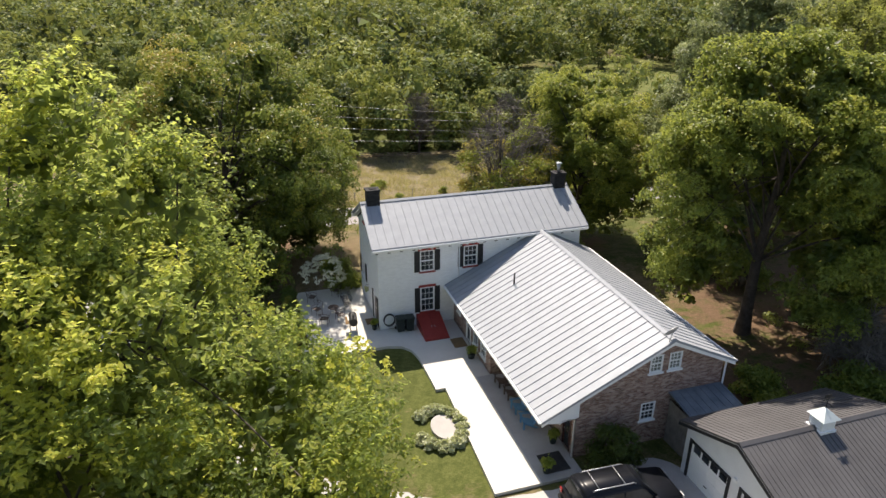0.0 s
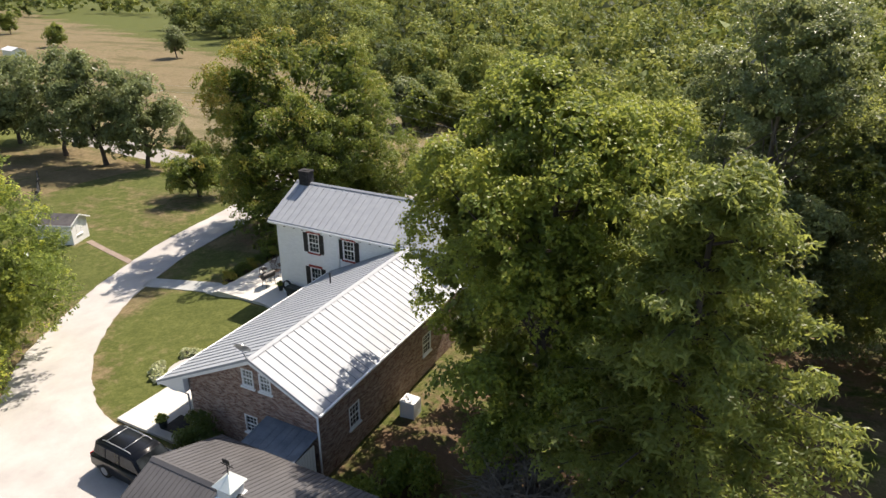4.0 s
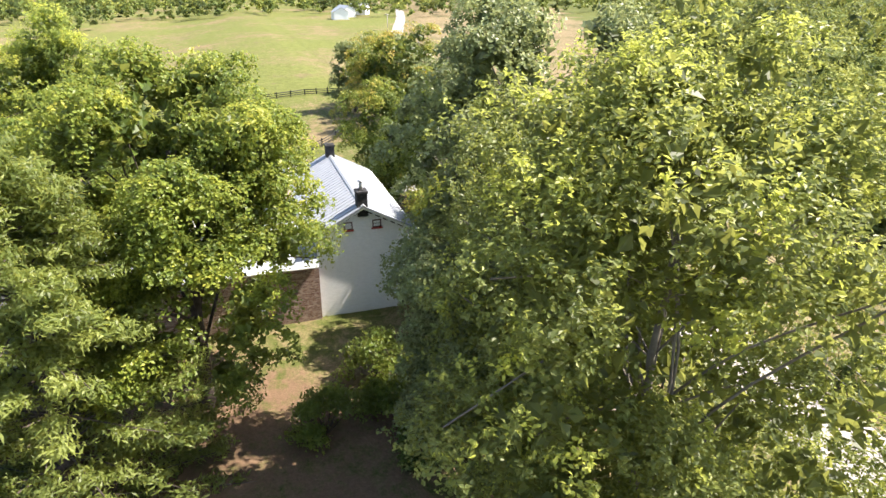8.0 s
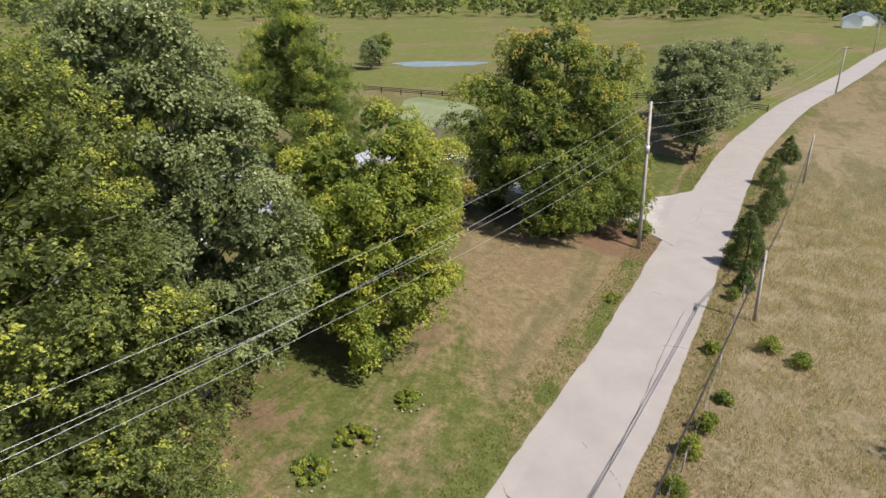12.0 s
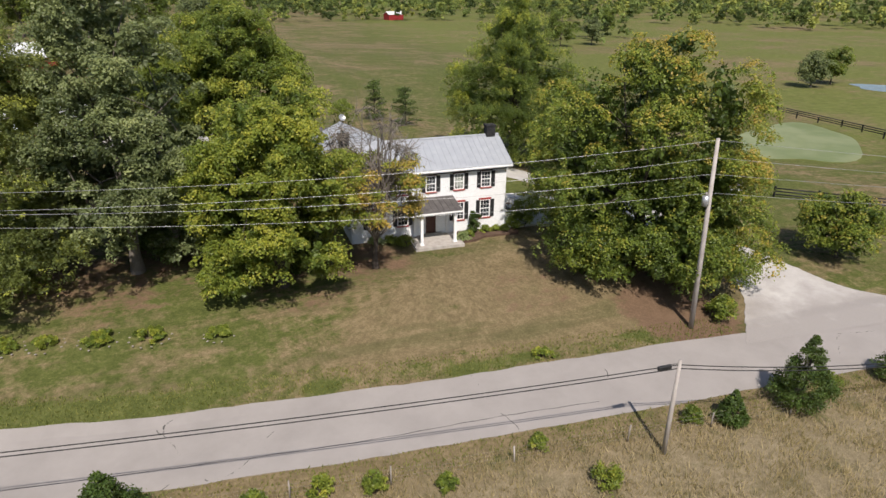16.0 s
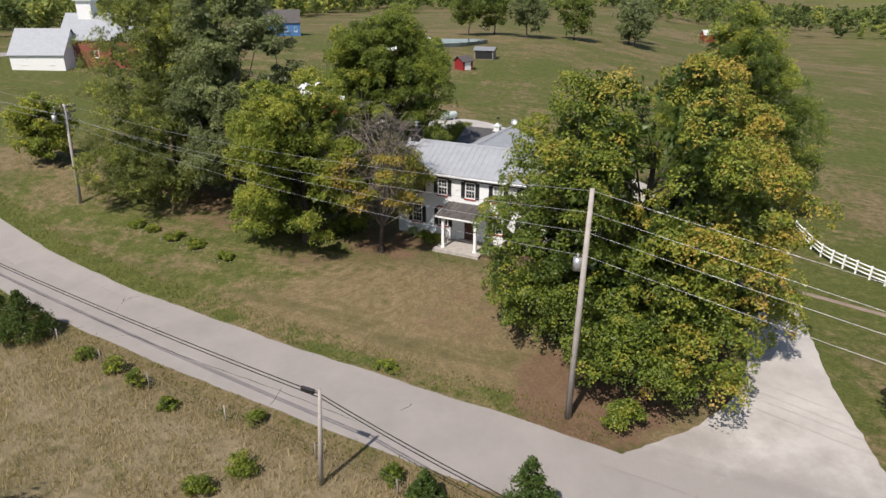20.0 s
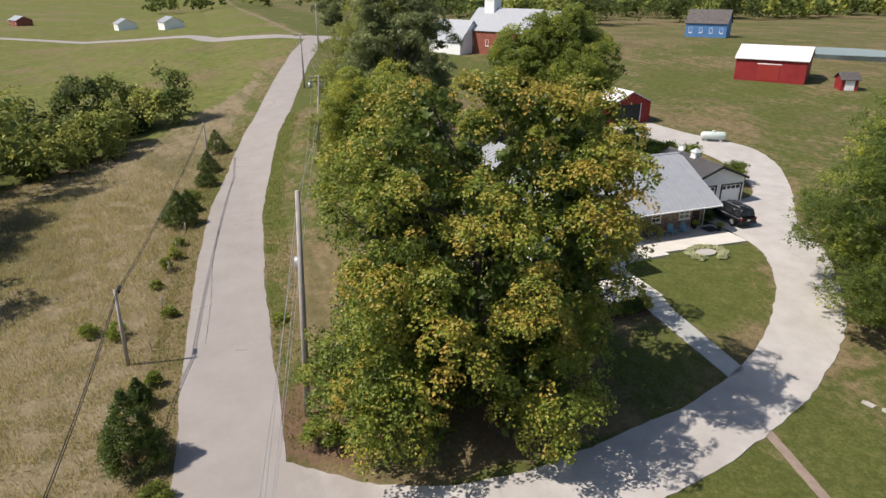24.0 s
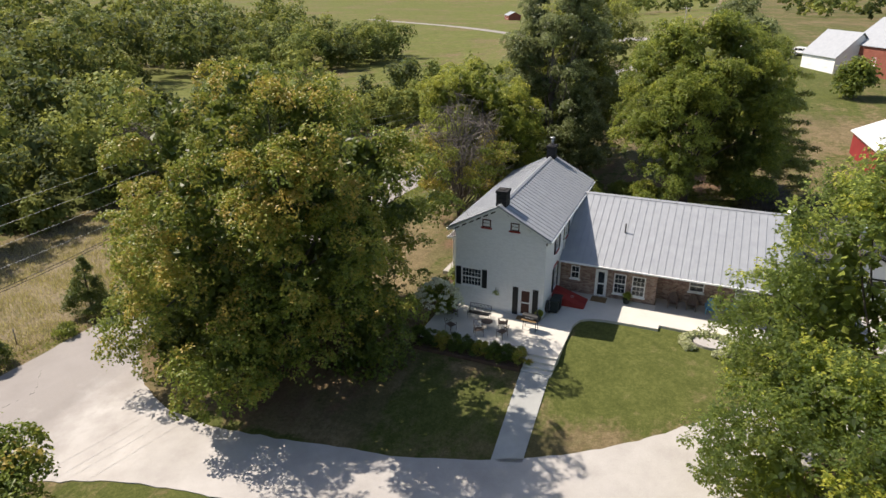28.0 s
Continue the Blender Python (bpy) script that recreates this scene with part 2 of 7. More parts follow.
M_BLUESIDE = plain("blue_siding", (0.06, 0.16, 0.36), (0.09, 0.22, 0.44), 0.6, 0, 1, 20, 0.1)
M_OLDBRICK = plain("red_brick_far", (0.20, 0.06, 0.04), (0.30, 0.11, 0.08), 0.85, 0, 1.0, 12, 0.3)
M_COPPER = plain("pale_cupola_metal", (0.52, 0.60, 0.58), (0.70, 0.74, 0.73), 0.4, 0.3, 3, 30, 0.05)

OAK = [(0.0, (0.0353, 0.0598, 0.0123)), (0.35, (0.1019, 0.1496, 0.0246)), (0.6, (0.2057, 0.2464, 0.0339)), (0.8, (0.335, 0.280, 0.050)), (1.0, (0.42, 0.280, 0.060))]
GREEN = [(0.0, (0.036, 0.062, 0.015)), (0.4, (0.115, 0.170, 0.032)), (0.7, (0.235, 0.285, 0.045)), (1.0, (0.45, 0.43, 0.07))]
SILVER = [(0.0, (0.058, 0.082, 0.036)), (0.4, (0.155, 0.190, 0.078)), (0.75, (0.265, 0.305, 0.128)), (1.0, (0.38, 0.41, 0.17))]
BOX = [(0.0, (0.034, 0.052, 0.020)), (0.4, (0.100, 0.132, 0.044)), (0.75, (0.200, 0.238, 0.070)), (1.0, (0.50, 0.53, 0.10))]
PINE = [(0.0, (0.045, 0.068, 0.020)), (0.5, (0.145, 0.190, 0.050)), (1.0, (0.30, 0.340, 0.095))]
CEDAR = [(0.0, (0.0194, 0.0406, 0.0106)), (0.5, (0.0583, 0.103, 0.0211)), (1.0, (0.1378, 0.195, 0.0396))]
M_LEAF_OAK = leaf_mat("turning_leaves", OAK, 0.28, through=(0.52, 0.60, 0.13))
M_LEAF_GREEN = leaf_mat("maple_leaves", GREEN, 0.44)
M_LEAF_SILVER = leaf_mat("silvery_leaves", SILVER, 0.34, 0.42, through=(0.52, 0.56, 0.22))
M_LEAF_ASH = leaf_mat("ash_leaves", [(0.0, (0.034, 0.056, 0.026)), (0.4, (0.088, 0.136, 0.050)), (0.65, (0.21, 0.26, 0.075)), (1.0, (0.60, 0.56, 0.10))], 0.60, 0.5, gloss=0.2, through=(0.72, 0.82, 0.19))
M_LEAF_BOX = leaf_mat("box_elder_leaves", BOX, 0.50)
M_LEAF_WOODS = leaf_mat("woodland_leaves", [(0.0, (0.028, 0.046, 0.018)), (0.35, (0.084, 0.118, 0.038)), (0.65, (0.155, 0.205, 0.056)), (1.0, (0.32, 0.33, 0.080))], 0.22, 0.6, 0.14, 0.12)
M_LEAF_PINE = leaf_mat("pine_needles", PINE, 0.50)
M_LEAF_CEDAR = leaf_mat("cedar_needles", CEDAR, 0.3)
M_LEAF_VAR = leaf_mat("variegated_leaves", [(0.0, (0.10, 0.16, 0.05)), (0.5, (0.30, 0.36, 0.16)), (1.0, (0.55, 0.56, 0.38))], 0.3)
M_FLOWER = leaf_mat("white_blossom", [(0.0, (0.45, 0.50, 0.30)), (0.6, (0.68, 0.70, 0.55)), (1.0, (0.80, 0.80, 0.72))], 0.25)
M_DRYGRASS = leaf_mat("dry_grass_blades", [(0.0, (0.12, 0.11, 0.04)), (0.4, (0.29, 0.235, 0.125)), (1.0, (0.52, 0.42, 0.26))], 0.4, 0.6, 0.3, 0.15)
M_GRASS = leaf_mat("green_grass_blades", [(0.0, (0.06, 0.085, 0.02)), (0.5, (0.15, 0.175, 0.045)), (1.0, (0.30, 0.28, 0.10))], 0.4, 0.6, 0.3, 0.15)


def road_mat():
    m, n, l, b = material("chip_seal", 0.85)
    v = world_pos(n, l)
    big = noise_tex(n, l, v, 0.35, 6, 0.7)
    fine = noise_tex(n, l, v, 45, 2)
    base = ramp(n, l, calc(n, l, "ADD", calc(n, l, "MULTIPLY", big, 0.7), calc(n, l, "MULTIPLY", fine, 0.3)), [(0.3, (0.240, 0.222, 0.210)), (0.7, (0.315, 0.292, 0.276))])
    # old cracks, sealed dark
    vo = n.new("ShaderNodeTexVoronoi")
    vo.feature = "DISTANCE_TO_EDGE"
    vo.inputs["Scale"].default_value = 0.07
    wob = n.new("ShaderNodeVectorMath")
    wob.operation = "ADD"
    nz = n.new("ShaderNodeTexNoise")
    nz.inputs["Scale"].default_value = 0.6
    l.new(v, nz.inputs["Vector"])
    l.new(v, wob.inputs[0])
    l.new(nz.outputs["Color"], wob.inputs[1])
    l.new(wob.outputs[0], vo.inputs["Vector"])
    crack = calc(n, l, "LESS_THAN", vo.outputs["Distance"], 0.0013)
    part_c = calc(n, l, "MULTIPLY", crack, calc(n, l, "GREATER_THAN", big, 0.55))
    l.new(mix(n, l, part_c, base, (0.06, 0.058, 0.056)), b.inputs["Base Color"])
    bump(n, l, b, fine, 0.3, 0.01)
    return m


def gravel_mat():
    m, n, l, b = material("white_gravel", 0.9)
    v = world_pos(n, l)
    big = noise_tex(n, l, v, 0.4, 6, 0.65)
    fine = noise_tex(n, l, v, 22, 3, 0.8)
    chips = ramp(n, l, calc(n, l, "ADD", calc(n, l, "MULTIPLY", big, 0.6), calc(n, l, "MULTIPLY", fine, 0.4)), [(0.28, (0.300, 0.280, 0.263)), (0.5, (0.400, 0.382, 0.363)), (0.72, (0.505, 0.490, 0.470))])
    worn = ramp(n, l, fine, [(0.3, (0.245, 0.227, 0.214)), (0.7, (0.320, 0.297, 0.280))])
    sx = n.new("ShaderNodeSeparateXYZ")
    l.new(v, sx.inputs[0])
    away = calc(n, l, "MULTIPLY", calc(n, l, "ADD", sx.outputs[1], calc(n, l, "ADD", 14.0, calc(n, l, "MULTIPLY", calc(n, l, "SUBTRACT", big, 0.5), 10.0))), 0.2, True)
    l.new(mix(n, l, away, worn, chips), b.inputs["Base Color"])
    bump(n, l, b, fine, 0.5, 0.02)
    return m


def ground_mat():
    """Soil and turf by the kind of cover at each place: dry grass, green grass, bare earth."""
    m, n, l, b = material("turf", 0.95, 0, 0.1)
    v = world_pos(n, l)
    big = noise_tex(n, l, v, 0.16, 5, 0.65)
    mid = noise_tex(n, l, v, 1.1, 6, 0.75)
    fine = noise_tex(n, l, v, 14, 4, 0.8)

    tuft = noise_tex(n, l, v, 4.5, 5, 0.8)
    # mowing lines and worn streaks that run with the road
    streak = noise_tex(n, l, world_pos(n, l, (0.10, 0.75, 1.0)), 1.0, 5, 0.7)
    weed = noise_tex(n, l, v, 0.42, 7, 0.72)

    huge = noise_tex(n, l, v, 0.022, 6, 0.62)

    def cover(name):
        at = n.new("ShaderNodeAttribute")
        at.attribute_name = name
        s = calc(n, l, "ADD", at.outputs["Fac"], calc(n, l, "ADD", calc(n, l, "MULTIPLY", calc(n, l, "SUBTRACT", big, 0.5), 1.3), calc(n, l, "ADD", calc(n, l, "MULTIPLY", calc(n, l, "SUBTRACT", mid, 0.5), 1.3), calc(n, l, "ADD", calc(n, l, "MULTIPLY", calc(n, l, "SUBTRACT", streak, 0.5), 0.9), calc(n, l, "MULTIPLY", calc(n, l, "SUBTRACT", huge, 0.5), 1.6)))))
        return calc(n, l, "MULTIPLY", calc(n, l, "SUBTRACT", s, 0.33), 3.0, True)

    gf = calc(n, l, "ADD", calc(n, l, "MULTIPLY", mid, 0.3), calc(n, l, "ADD", calc(n, l, "MULTIPLY", tuft, 0.4), calc(n, l, "MULTIPLY", fine, 0.3)))
    green = ramp(n, l, gf, [(0.36, (0.034, 0.044, 0.012)), (0.5, (0.082, 0.096, 0.027)), (0.64, (0.155, 0.162, 0.055))])
    dry = ramp(n, l, gf, [(0.35, (0.080, 0.062, 0.034)), (0.5, (0.165, 0.128, 0.070)), (0.65, (0.29, 0.225, 0.135))])
    hay = ramp(n, l, gf, [(0.35, (0.098, 0.080, 0.046)), (0.5, (0.205, 0.168, 0.104)), (0.65, (0.335, 0.28, 0.188))])
    hat = n.new("ShaderNodeAttribute")
    hat.attribute_name = "hay"
    dry = mix(n, l, hat.outputs["Fac"], dry, hay)
    dirt = ramp(n, l, gf, [(0.3, (0.066, 0.042, 0.026)), (0.55, (0.160, 0.105, 0.067)), (0.75, (0.27, 0.190, 0.128))])
    brush = ramp(n, l, gf, [(0.3, (0.042, 0.044, 0.018)), (0.5, (0.092, 0.088, 0.038)), (0.7, (0.165, 0.150, 0.075))])
    dry = mix(n, l, calc(n, l, "MULTIPLY", calc(n, l, "MULTIPLY", calc(n, l, "SUBTRACT", weed, 0.53), 7.0, True), calc(n, l, "ADD", calc(n, l, "MULTIPLY", hat.outputs["Fac"], 0.42), 0.4)), dry, brush)
    sweep = noise_tex(n, l, world_pos(n, l, (0.030, 0.085, 1.0)), 1.0, 7, 0.68)
    dry = mix(n, l, calc(n, l, "MULTIPLY", calc(n, l, "MULTIPLY", calc(n, l, "SUBTRACT", sweep, 0.50), 13.0, True), 0.66), dry, brush)
    lat = n.new("ShaderNodeAttribute")
    lat.attribute_name = "lush"
    sward = ramp(n, l, calc(n, l, "ADD", calc(n, l, "MULTIPLY", weed, 0.5), calc(n, l, "MULTIPLY", gf, 0.5)), [(0.36, (0.062, 0.076, 0.021)), (0.5, (0.116, 0.130, 0.036)), (0.64, (0.180, 0.188, 0.064))])
    parched = ramp(n, l, gf, [(0.36, (0.098, 0.086, 0.034)), (0.5, (0.150, 0.132, 0.058)), (0.64, (0.215, 0.190, 0.095))])
    sward = mix(n, l, calc(n, l, "MULTIPLY", calc(n, l, "SUBTRACT", huge, 0.50), 5.0, True), sward, parched)
    green = mix(n, l, lat.outputs["Fac"], green, sward)
    c = mix(n, l, cover("dry"), green, dry)
    c = mix(n, l, cover("dirt"), c, dirt)
    l.new(c, b.inputs["Base Color"])
    bump(n, l, b, calc(n, l, "ADD", fine, mid), 0.6, 0.08)
    return m


M_ROAD, M_GRAVEL, M_GROUND = road_mat(), gravel_mat(), ground_mat()


def water_mat(name, c1, c2, rough):
    m, n, l, b = material(name, rough, 0, 0.5)
    v = world_pos(n, l)
    l.new(ramp(n, l, noise_tex(n, l, v, 0.15, 4), [(0.4, c1), (0.6, c2)]), b.inputs["Base Color"])
    bump(n, l, b, noise_tex(n, l, v, 1.5, 3), 0.1, 0.03)
    return m


M_ALGAE = water_mat("algae_pond", (0.135, 0.165, 0.050), (0.200, 0.220, 0.095), 0.45)
M_WATER = water_mat("grey_pond_water", (0.06, 0.075, 0.075), (0.10, 0.12, 0.12), 0.08)


# ---- mesh helpers ----
def thing(name, label, category, group="", at=(0, 0, 0), turn=0.0):
    ob = new(name)
    ob.empty_display_size = 0.2
    ob.matrix_world = pose(*at, 0, 0, turn)
    return tagged(ob, label, category, group)


def solid(name, bm, mat, parent=None, label="", smooth=False):
    me = bpy.data.meshes.new(name)
    bmesh.ops.recalc_face_normals(bm, faces=bm.faces)
    bm.to_mesh(me)
    bm.free()
    if smooth:
        me.polygons.foreach_set("use_smooth", [True] * len(me.polygons))
    if mat:
        me.materials.append(mat)
    ob = new(name, me)
    ob.parent = parent
    if label:
        ob["label"] = label
    return ob


part = solid


def shared(name, me, parent, at=(0, 0, 0), turn=0.0):
    ob = new(name, me)
    ob.parent = parent
    ob.matrix_basis = pose(*at, 0, 0, turn)
    return ob


def arrays(name, verts, faces, mat, parent=None, label="", tone=None, smooth=False):
    """One mesh from arrays: verts (n, 3), faces (m, 3 or 4)."""
    me = bpy.data.meshes.new(name)
    verts = np.asarray(verts, np.float32)
    faces = np.asarray(faces, np.int32)
    k = faces.shape[1]
    me.vertices.add(len(verts))
    me.vertices.foreach_set("co", verts.ravel())
    me.loops.add(faces.size)
    me.loops.foreach_set("vertex_index", faces.ravel())
    me.polygons.add(len(faces))
    me.polygons.foreach_set("loop_start", np.arange(len(faces), dtype=np.int32) * k)
    if tone is not None:
        at = me.attributes.new("tone", "FLOAT", "POINT")
        at.data.foreach_set("value", np.asarray(tone, np.float32))
    me.polygons.foreach_set("use_smooth", np.full(len(faces), bool(smooth)))
    me.update(calc_edges=True)
    me.materials.append(mat)
    ob = new(name, me)
    ob.parent = parent
    if label:
        ob["label"] = label
    return ob


def box(bm, x0, x1, y0, y1, z0, z1, bevel=0.0):
    r = bmesh.ops.create_cube(bm, size=1.0)
    vs = r["verts"]
    for v in vs:
        v.co = Vector(((x0 + x1) / 2 + v.co.x * (x1 - x0), (y0 + y1) / 2 + v.co.y * (y1 - y0), (z0 + z1) / 2 + v.co.z * (z1 - z0)))
    if bevel > 0:
        es = list({e for v in vs for e in v.link_edges})
        bmesh.ops.bevel(bm, geom=es, offset=bevel, segments=1, affect="EDGES")
    return vs


def boxes(*dims, bevel=0.0):
    bm = bmesh.new()
    for d in dims:
        box(bm, *d, bevel=bevel)
    return bm


def prism(pts, lo, hi, axis="z"):
    """A prism on the outline pts (two coordinates each), from lo to hi along the axis."""
    bm = bmesh.new()
    def co(p, h):
        return {"z": (p[0], p[1], h), "y": (p[0], h, p[1]), "x": (h, p[0], p[1])}[axis]
    a = [bm.verts.new(co(p, lo)) for p in pts]
    b = [bm.verts.new(co(p, hi)) for p in pts]
    bm.faces.new(a)
    bm.faces.new(list(reversed(b)))
    for i in range(len(pts)):
        j = (i + 1) % len(pts)
        bm.faces.new((a[i], b[i], b[j], a[j]))
    return bm


def tube_arrays(pts, radii, sides=6):
    pts = np.asarray(pts, float)
    d = np.gradient(pts, axis=0)
    d /= np.linalg.norm(d, axis=1)[:, None] + 1e-9
    ref = np.where(np.abs(d[:, 2:3]) > 0.9, [[1.0, 0, 0]], [[0, 0, 1.0]])
    u = np.cross(d, ref)
    u /= np.linalg.norm(u, axis=1)[:, None] + 1e-9
    w = np.cross(d, u)
    a = np.linspace(0, 2 * np.pi, sides, endpoint=False)
    ring = np.cos(a)[None, :, None] * u[:, None] + np.sin(a)[None, :, None] * w[:, None]
    v = pts[:, None] + ring * np.asarray(radii, float)[:, None, None]
    n = len(pts)
    f = []
    for i in range(n - 1):
        for k in range(sides):
            j = (k + 1) % sides
            f.append((i * sides + k, i * sides + j, (i + 1) * sides + j, (i + 1) * sides + k))
    return v.reshape(-1, 3), np.array(f)


def join_arrays(items):
    vs, fs, o = [], [], 0
    for v, f in items:
        vs.append(v)
        fs.append(f + o)
        o += len(v)
    return np.concatenate(vs), np.concatenate(fs)


def tube(name, pts, radii, mat, parent=None, label="", sides=6):
    if isinstance(radii, (int, float)):
        radii = [radii] * len(pts)
    v, f = tube_arrays(pts, radii, sides)
    return arrays(name, v, f, mat, parent, label, smooth=True)


def rod(name, pts, r, mat, parent=None, label="", sides=8):
    """A closed rod along pts."""
    pts = [Vector(p) for p in pts]
    pts = [pts[0] - (pts[1] - pts[0]).normalized() * 0.001, *pts, pts[-1] + (pts[-1] - pts[-2]).normalized() * 0.001]
    rr = [0.0005] + [r if isinstance(r, (int, float)) else r[i] for i in range(len(pts) - 2)] + [0.0005]
    return tube(name, [tuple(p) for p in pts], rr, mat, parent, label, sides)


# ---- the lie of the land ----
def smooth(a, b, x):
    u = np.clip((x - a) / (b - a), 0, 1)
    return u * u * (3 - 2 * u)
def g(x, y):
    x = np.asarray(x, float); y = np.asarray(y, float)
    z = -2.2 * np.interp(y, [-40, -20, -13, -5, 4], [1.3, 1.1, 0.97, 0.38, 0.0])
    z = z - 1.45 * np.interp(x, [10, 21, 40], [0.0, 1.0, 1.35]) * np.interp(y, [-14, 4], [0.15, 1])
    u = -0.8 * x + 0.6 * y
    z = z + smooth(15, -35, x) * np.interp(u, [22, 42, 80, 130, 240, 500], [0, 2, 4, 6.5, 5, 0]) * np.interp(y, [-60,-20], [0.3,1])
    z = z - 5.0 * smooth(30, 95, x) * smooth(-5, 50, y)
    z = z - 7.0 * smooth(110, 300, y) * smooth(-70, -20, x) * (1 - 0.6 * smooth(30, 95, x))
    r = np.hypot(x, y)
    z = z + smooth(300, 1100, r) * (7 * np.sin(x / 170 + 1) * np.cos(y / 190) + 9)
    # the bed of the farm pond
    q = np.hypot((0.8 * (x - 80) + 0.6 * (y - 41)) / 17, (-0.6 * (x - 80) + 0.8 * (y - 41)) / 10.5)
    z = z + (-5.6 - z) * smooth(1.6, 1.15, q)
    # the house stands on a levelled place
    z = z - 0.14 * smooth(14.5, 12.0, x) * smooth(-8.6, -7.2, x) * smooth(1.0, 2.5, y) * smooth(28.5, 27.0, y)
    return z


def spline(pts, n):
    """Points along a smooth line through pts."""
    p = np.asarray(pts, float)
    q = np.vstack([2 * p[0] - p[1], p, 2 * p[-1] - p[-2]])
    out = []
    for i in range(len(p) - 1):
        a, b, c, d = q[i:i + 4]
        for t in np.linspace(0, 1, n, endpoint=False):
            out.append(0.5 * (2 * b + (c - a) * t + (2 * a - 5 * b + 4 * c - d) * t * t + (3 * b - a - 3 * c + d) * t ** 3))
    out.append(p[-1])
    return np.array(out)


def strip(name, left, right, mat, lift, label, category, across=6, ragged=0.0):
    """A surface of small thickness on the ground between two lines."""
    rng = np.random.default_rng(5)
    n = len(left)
    if ragged:
        for e, s in ((left, 1), (right, -1)):
            d = (right - left) / np.linalg.norm(right - left, axis=1)[:, None]
            w = np.convolve(rng.normal(0, 1, n + 4), np.ones(5) / 5, "valid") * ragged + rng.normal(0, ragged * 0.25, n)
            e += d * (w * s)[:, None]
    u = np.linspace(0, 1, across)
    p = left[:, None] * (1 - u)[None, :, None] + right[:, None] * u[None, :, None]
    z = g(p[..., 0], p[..., 1]) + lift
    top = np.dstack([p, z])
    low = top[:, [0, -1]].copy()
    low[..., 2] -= lift + 0.25
    v = np.concatenate([low[:, :1], top, low[:, 1:]], axis=1)
    k = across + 2
    f = [(i * k + j, i * k + j + 1, (i + 1) * k + j + 1, (i + 1) * k + j) for i in range(n - 1) for j in range(k - 1)]
    return tagged(arrays(name, v.reshape(-1, 3), np.array(f), mat), label, category, kind="structure")


def near_line(x, y, pts):
    """Distance from places to a line of points."""
    d = np.full(np.shape(x), 1e9)
    for (ax, ay), (bx, by) in zip(pts[:-1], pts[1:]):
        t = np.clip(((x - ax) * (bx - ax) + (y - ay) * (by - ay)) / ((bx - ax) ** 2 + (by - ay) ** 2), 0, 1)
        d = np.minimum(d, np.hypot(x - ax - t * (bx - ax), y - ay - t * (by - ay)))
    return d


ROAD = [(-148, 15), (-120, 7), (-90, -0.5), (-66, -6), (-52, -9.8), (-40, -12.3), (-25, -14.8), (-10, -16.1), (2, -16.8), (15, -17.3), (28, -17.8), (42, -18.4), (60, -19.6), (85, -23), (108, -27), (136, -33.6), (178, -43.5), (240, -57), (310, -76), (375, -94), (480, -120)]
EDGE_WOODS = [(-140, 10), (-86, -11), (-60, -26), (-48, -36), (-37, -41), (-10, -39), (8, -41), (27, -54), (60, -78), (172, -130), (420, -230)]


def south_of(x, y, line):
    """How far a place lies south of a line that runs from west to east."""
    p = np.array(line)
    return np.interp(x, p[:, 0], p[:, 1]) - y


# ground: one sheet to the horizon, fine near the house
def axis_points():
    a = list(np.arange(0, 62, 0.7))
    s = 0.7
    while a[-1] < 3200:
        s *= 1.115
        a.append(a[-1] + s)
    a = np.array(a)
    return np.concatenate([-a[:0:-1], a])


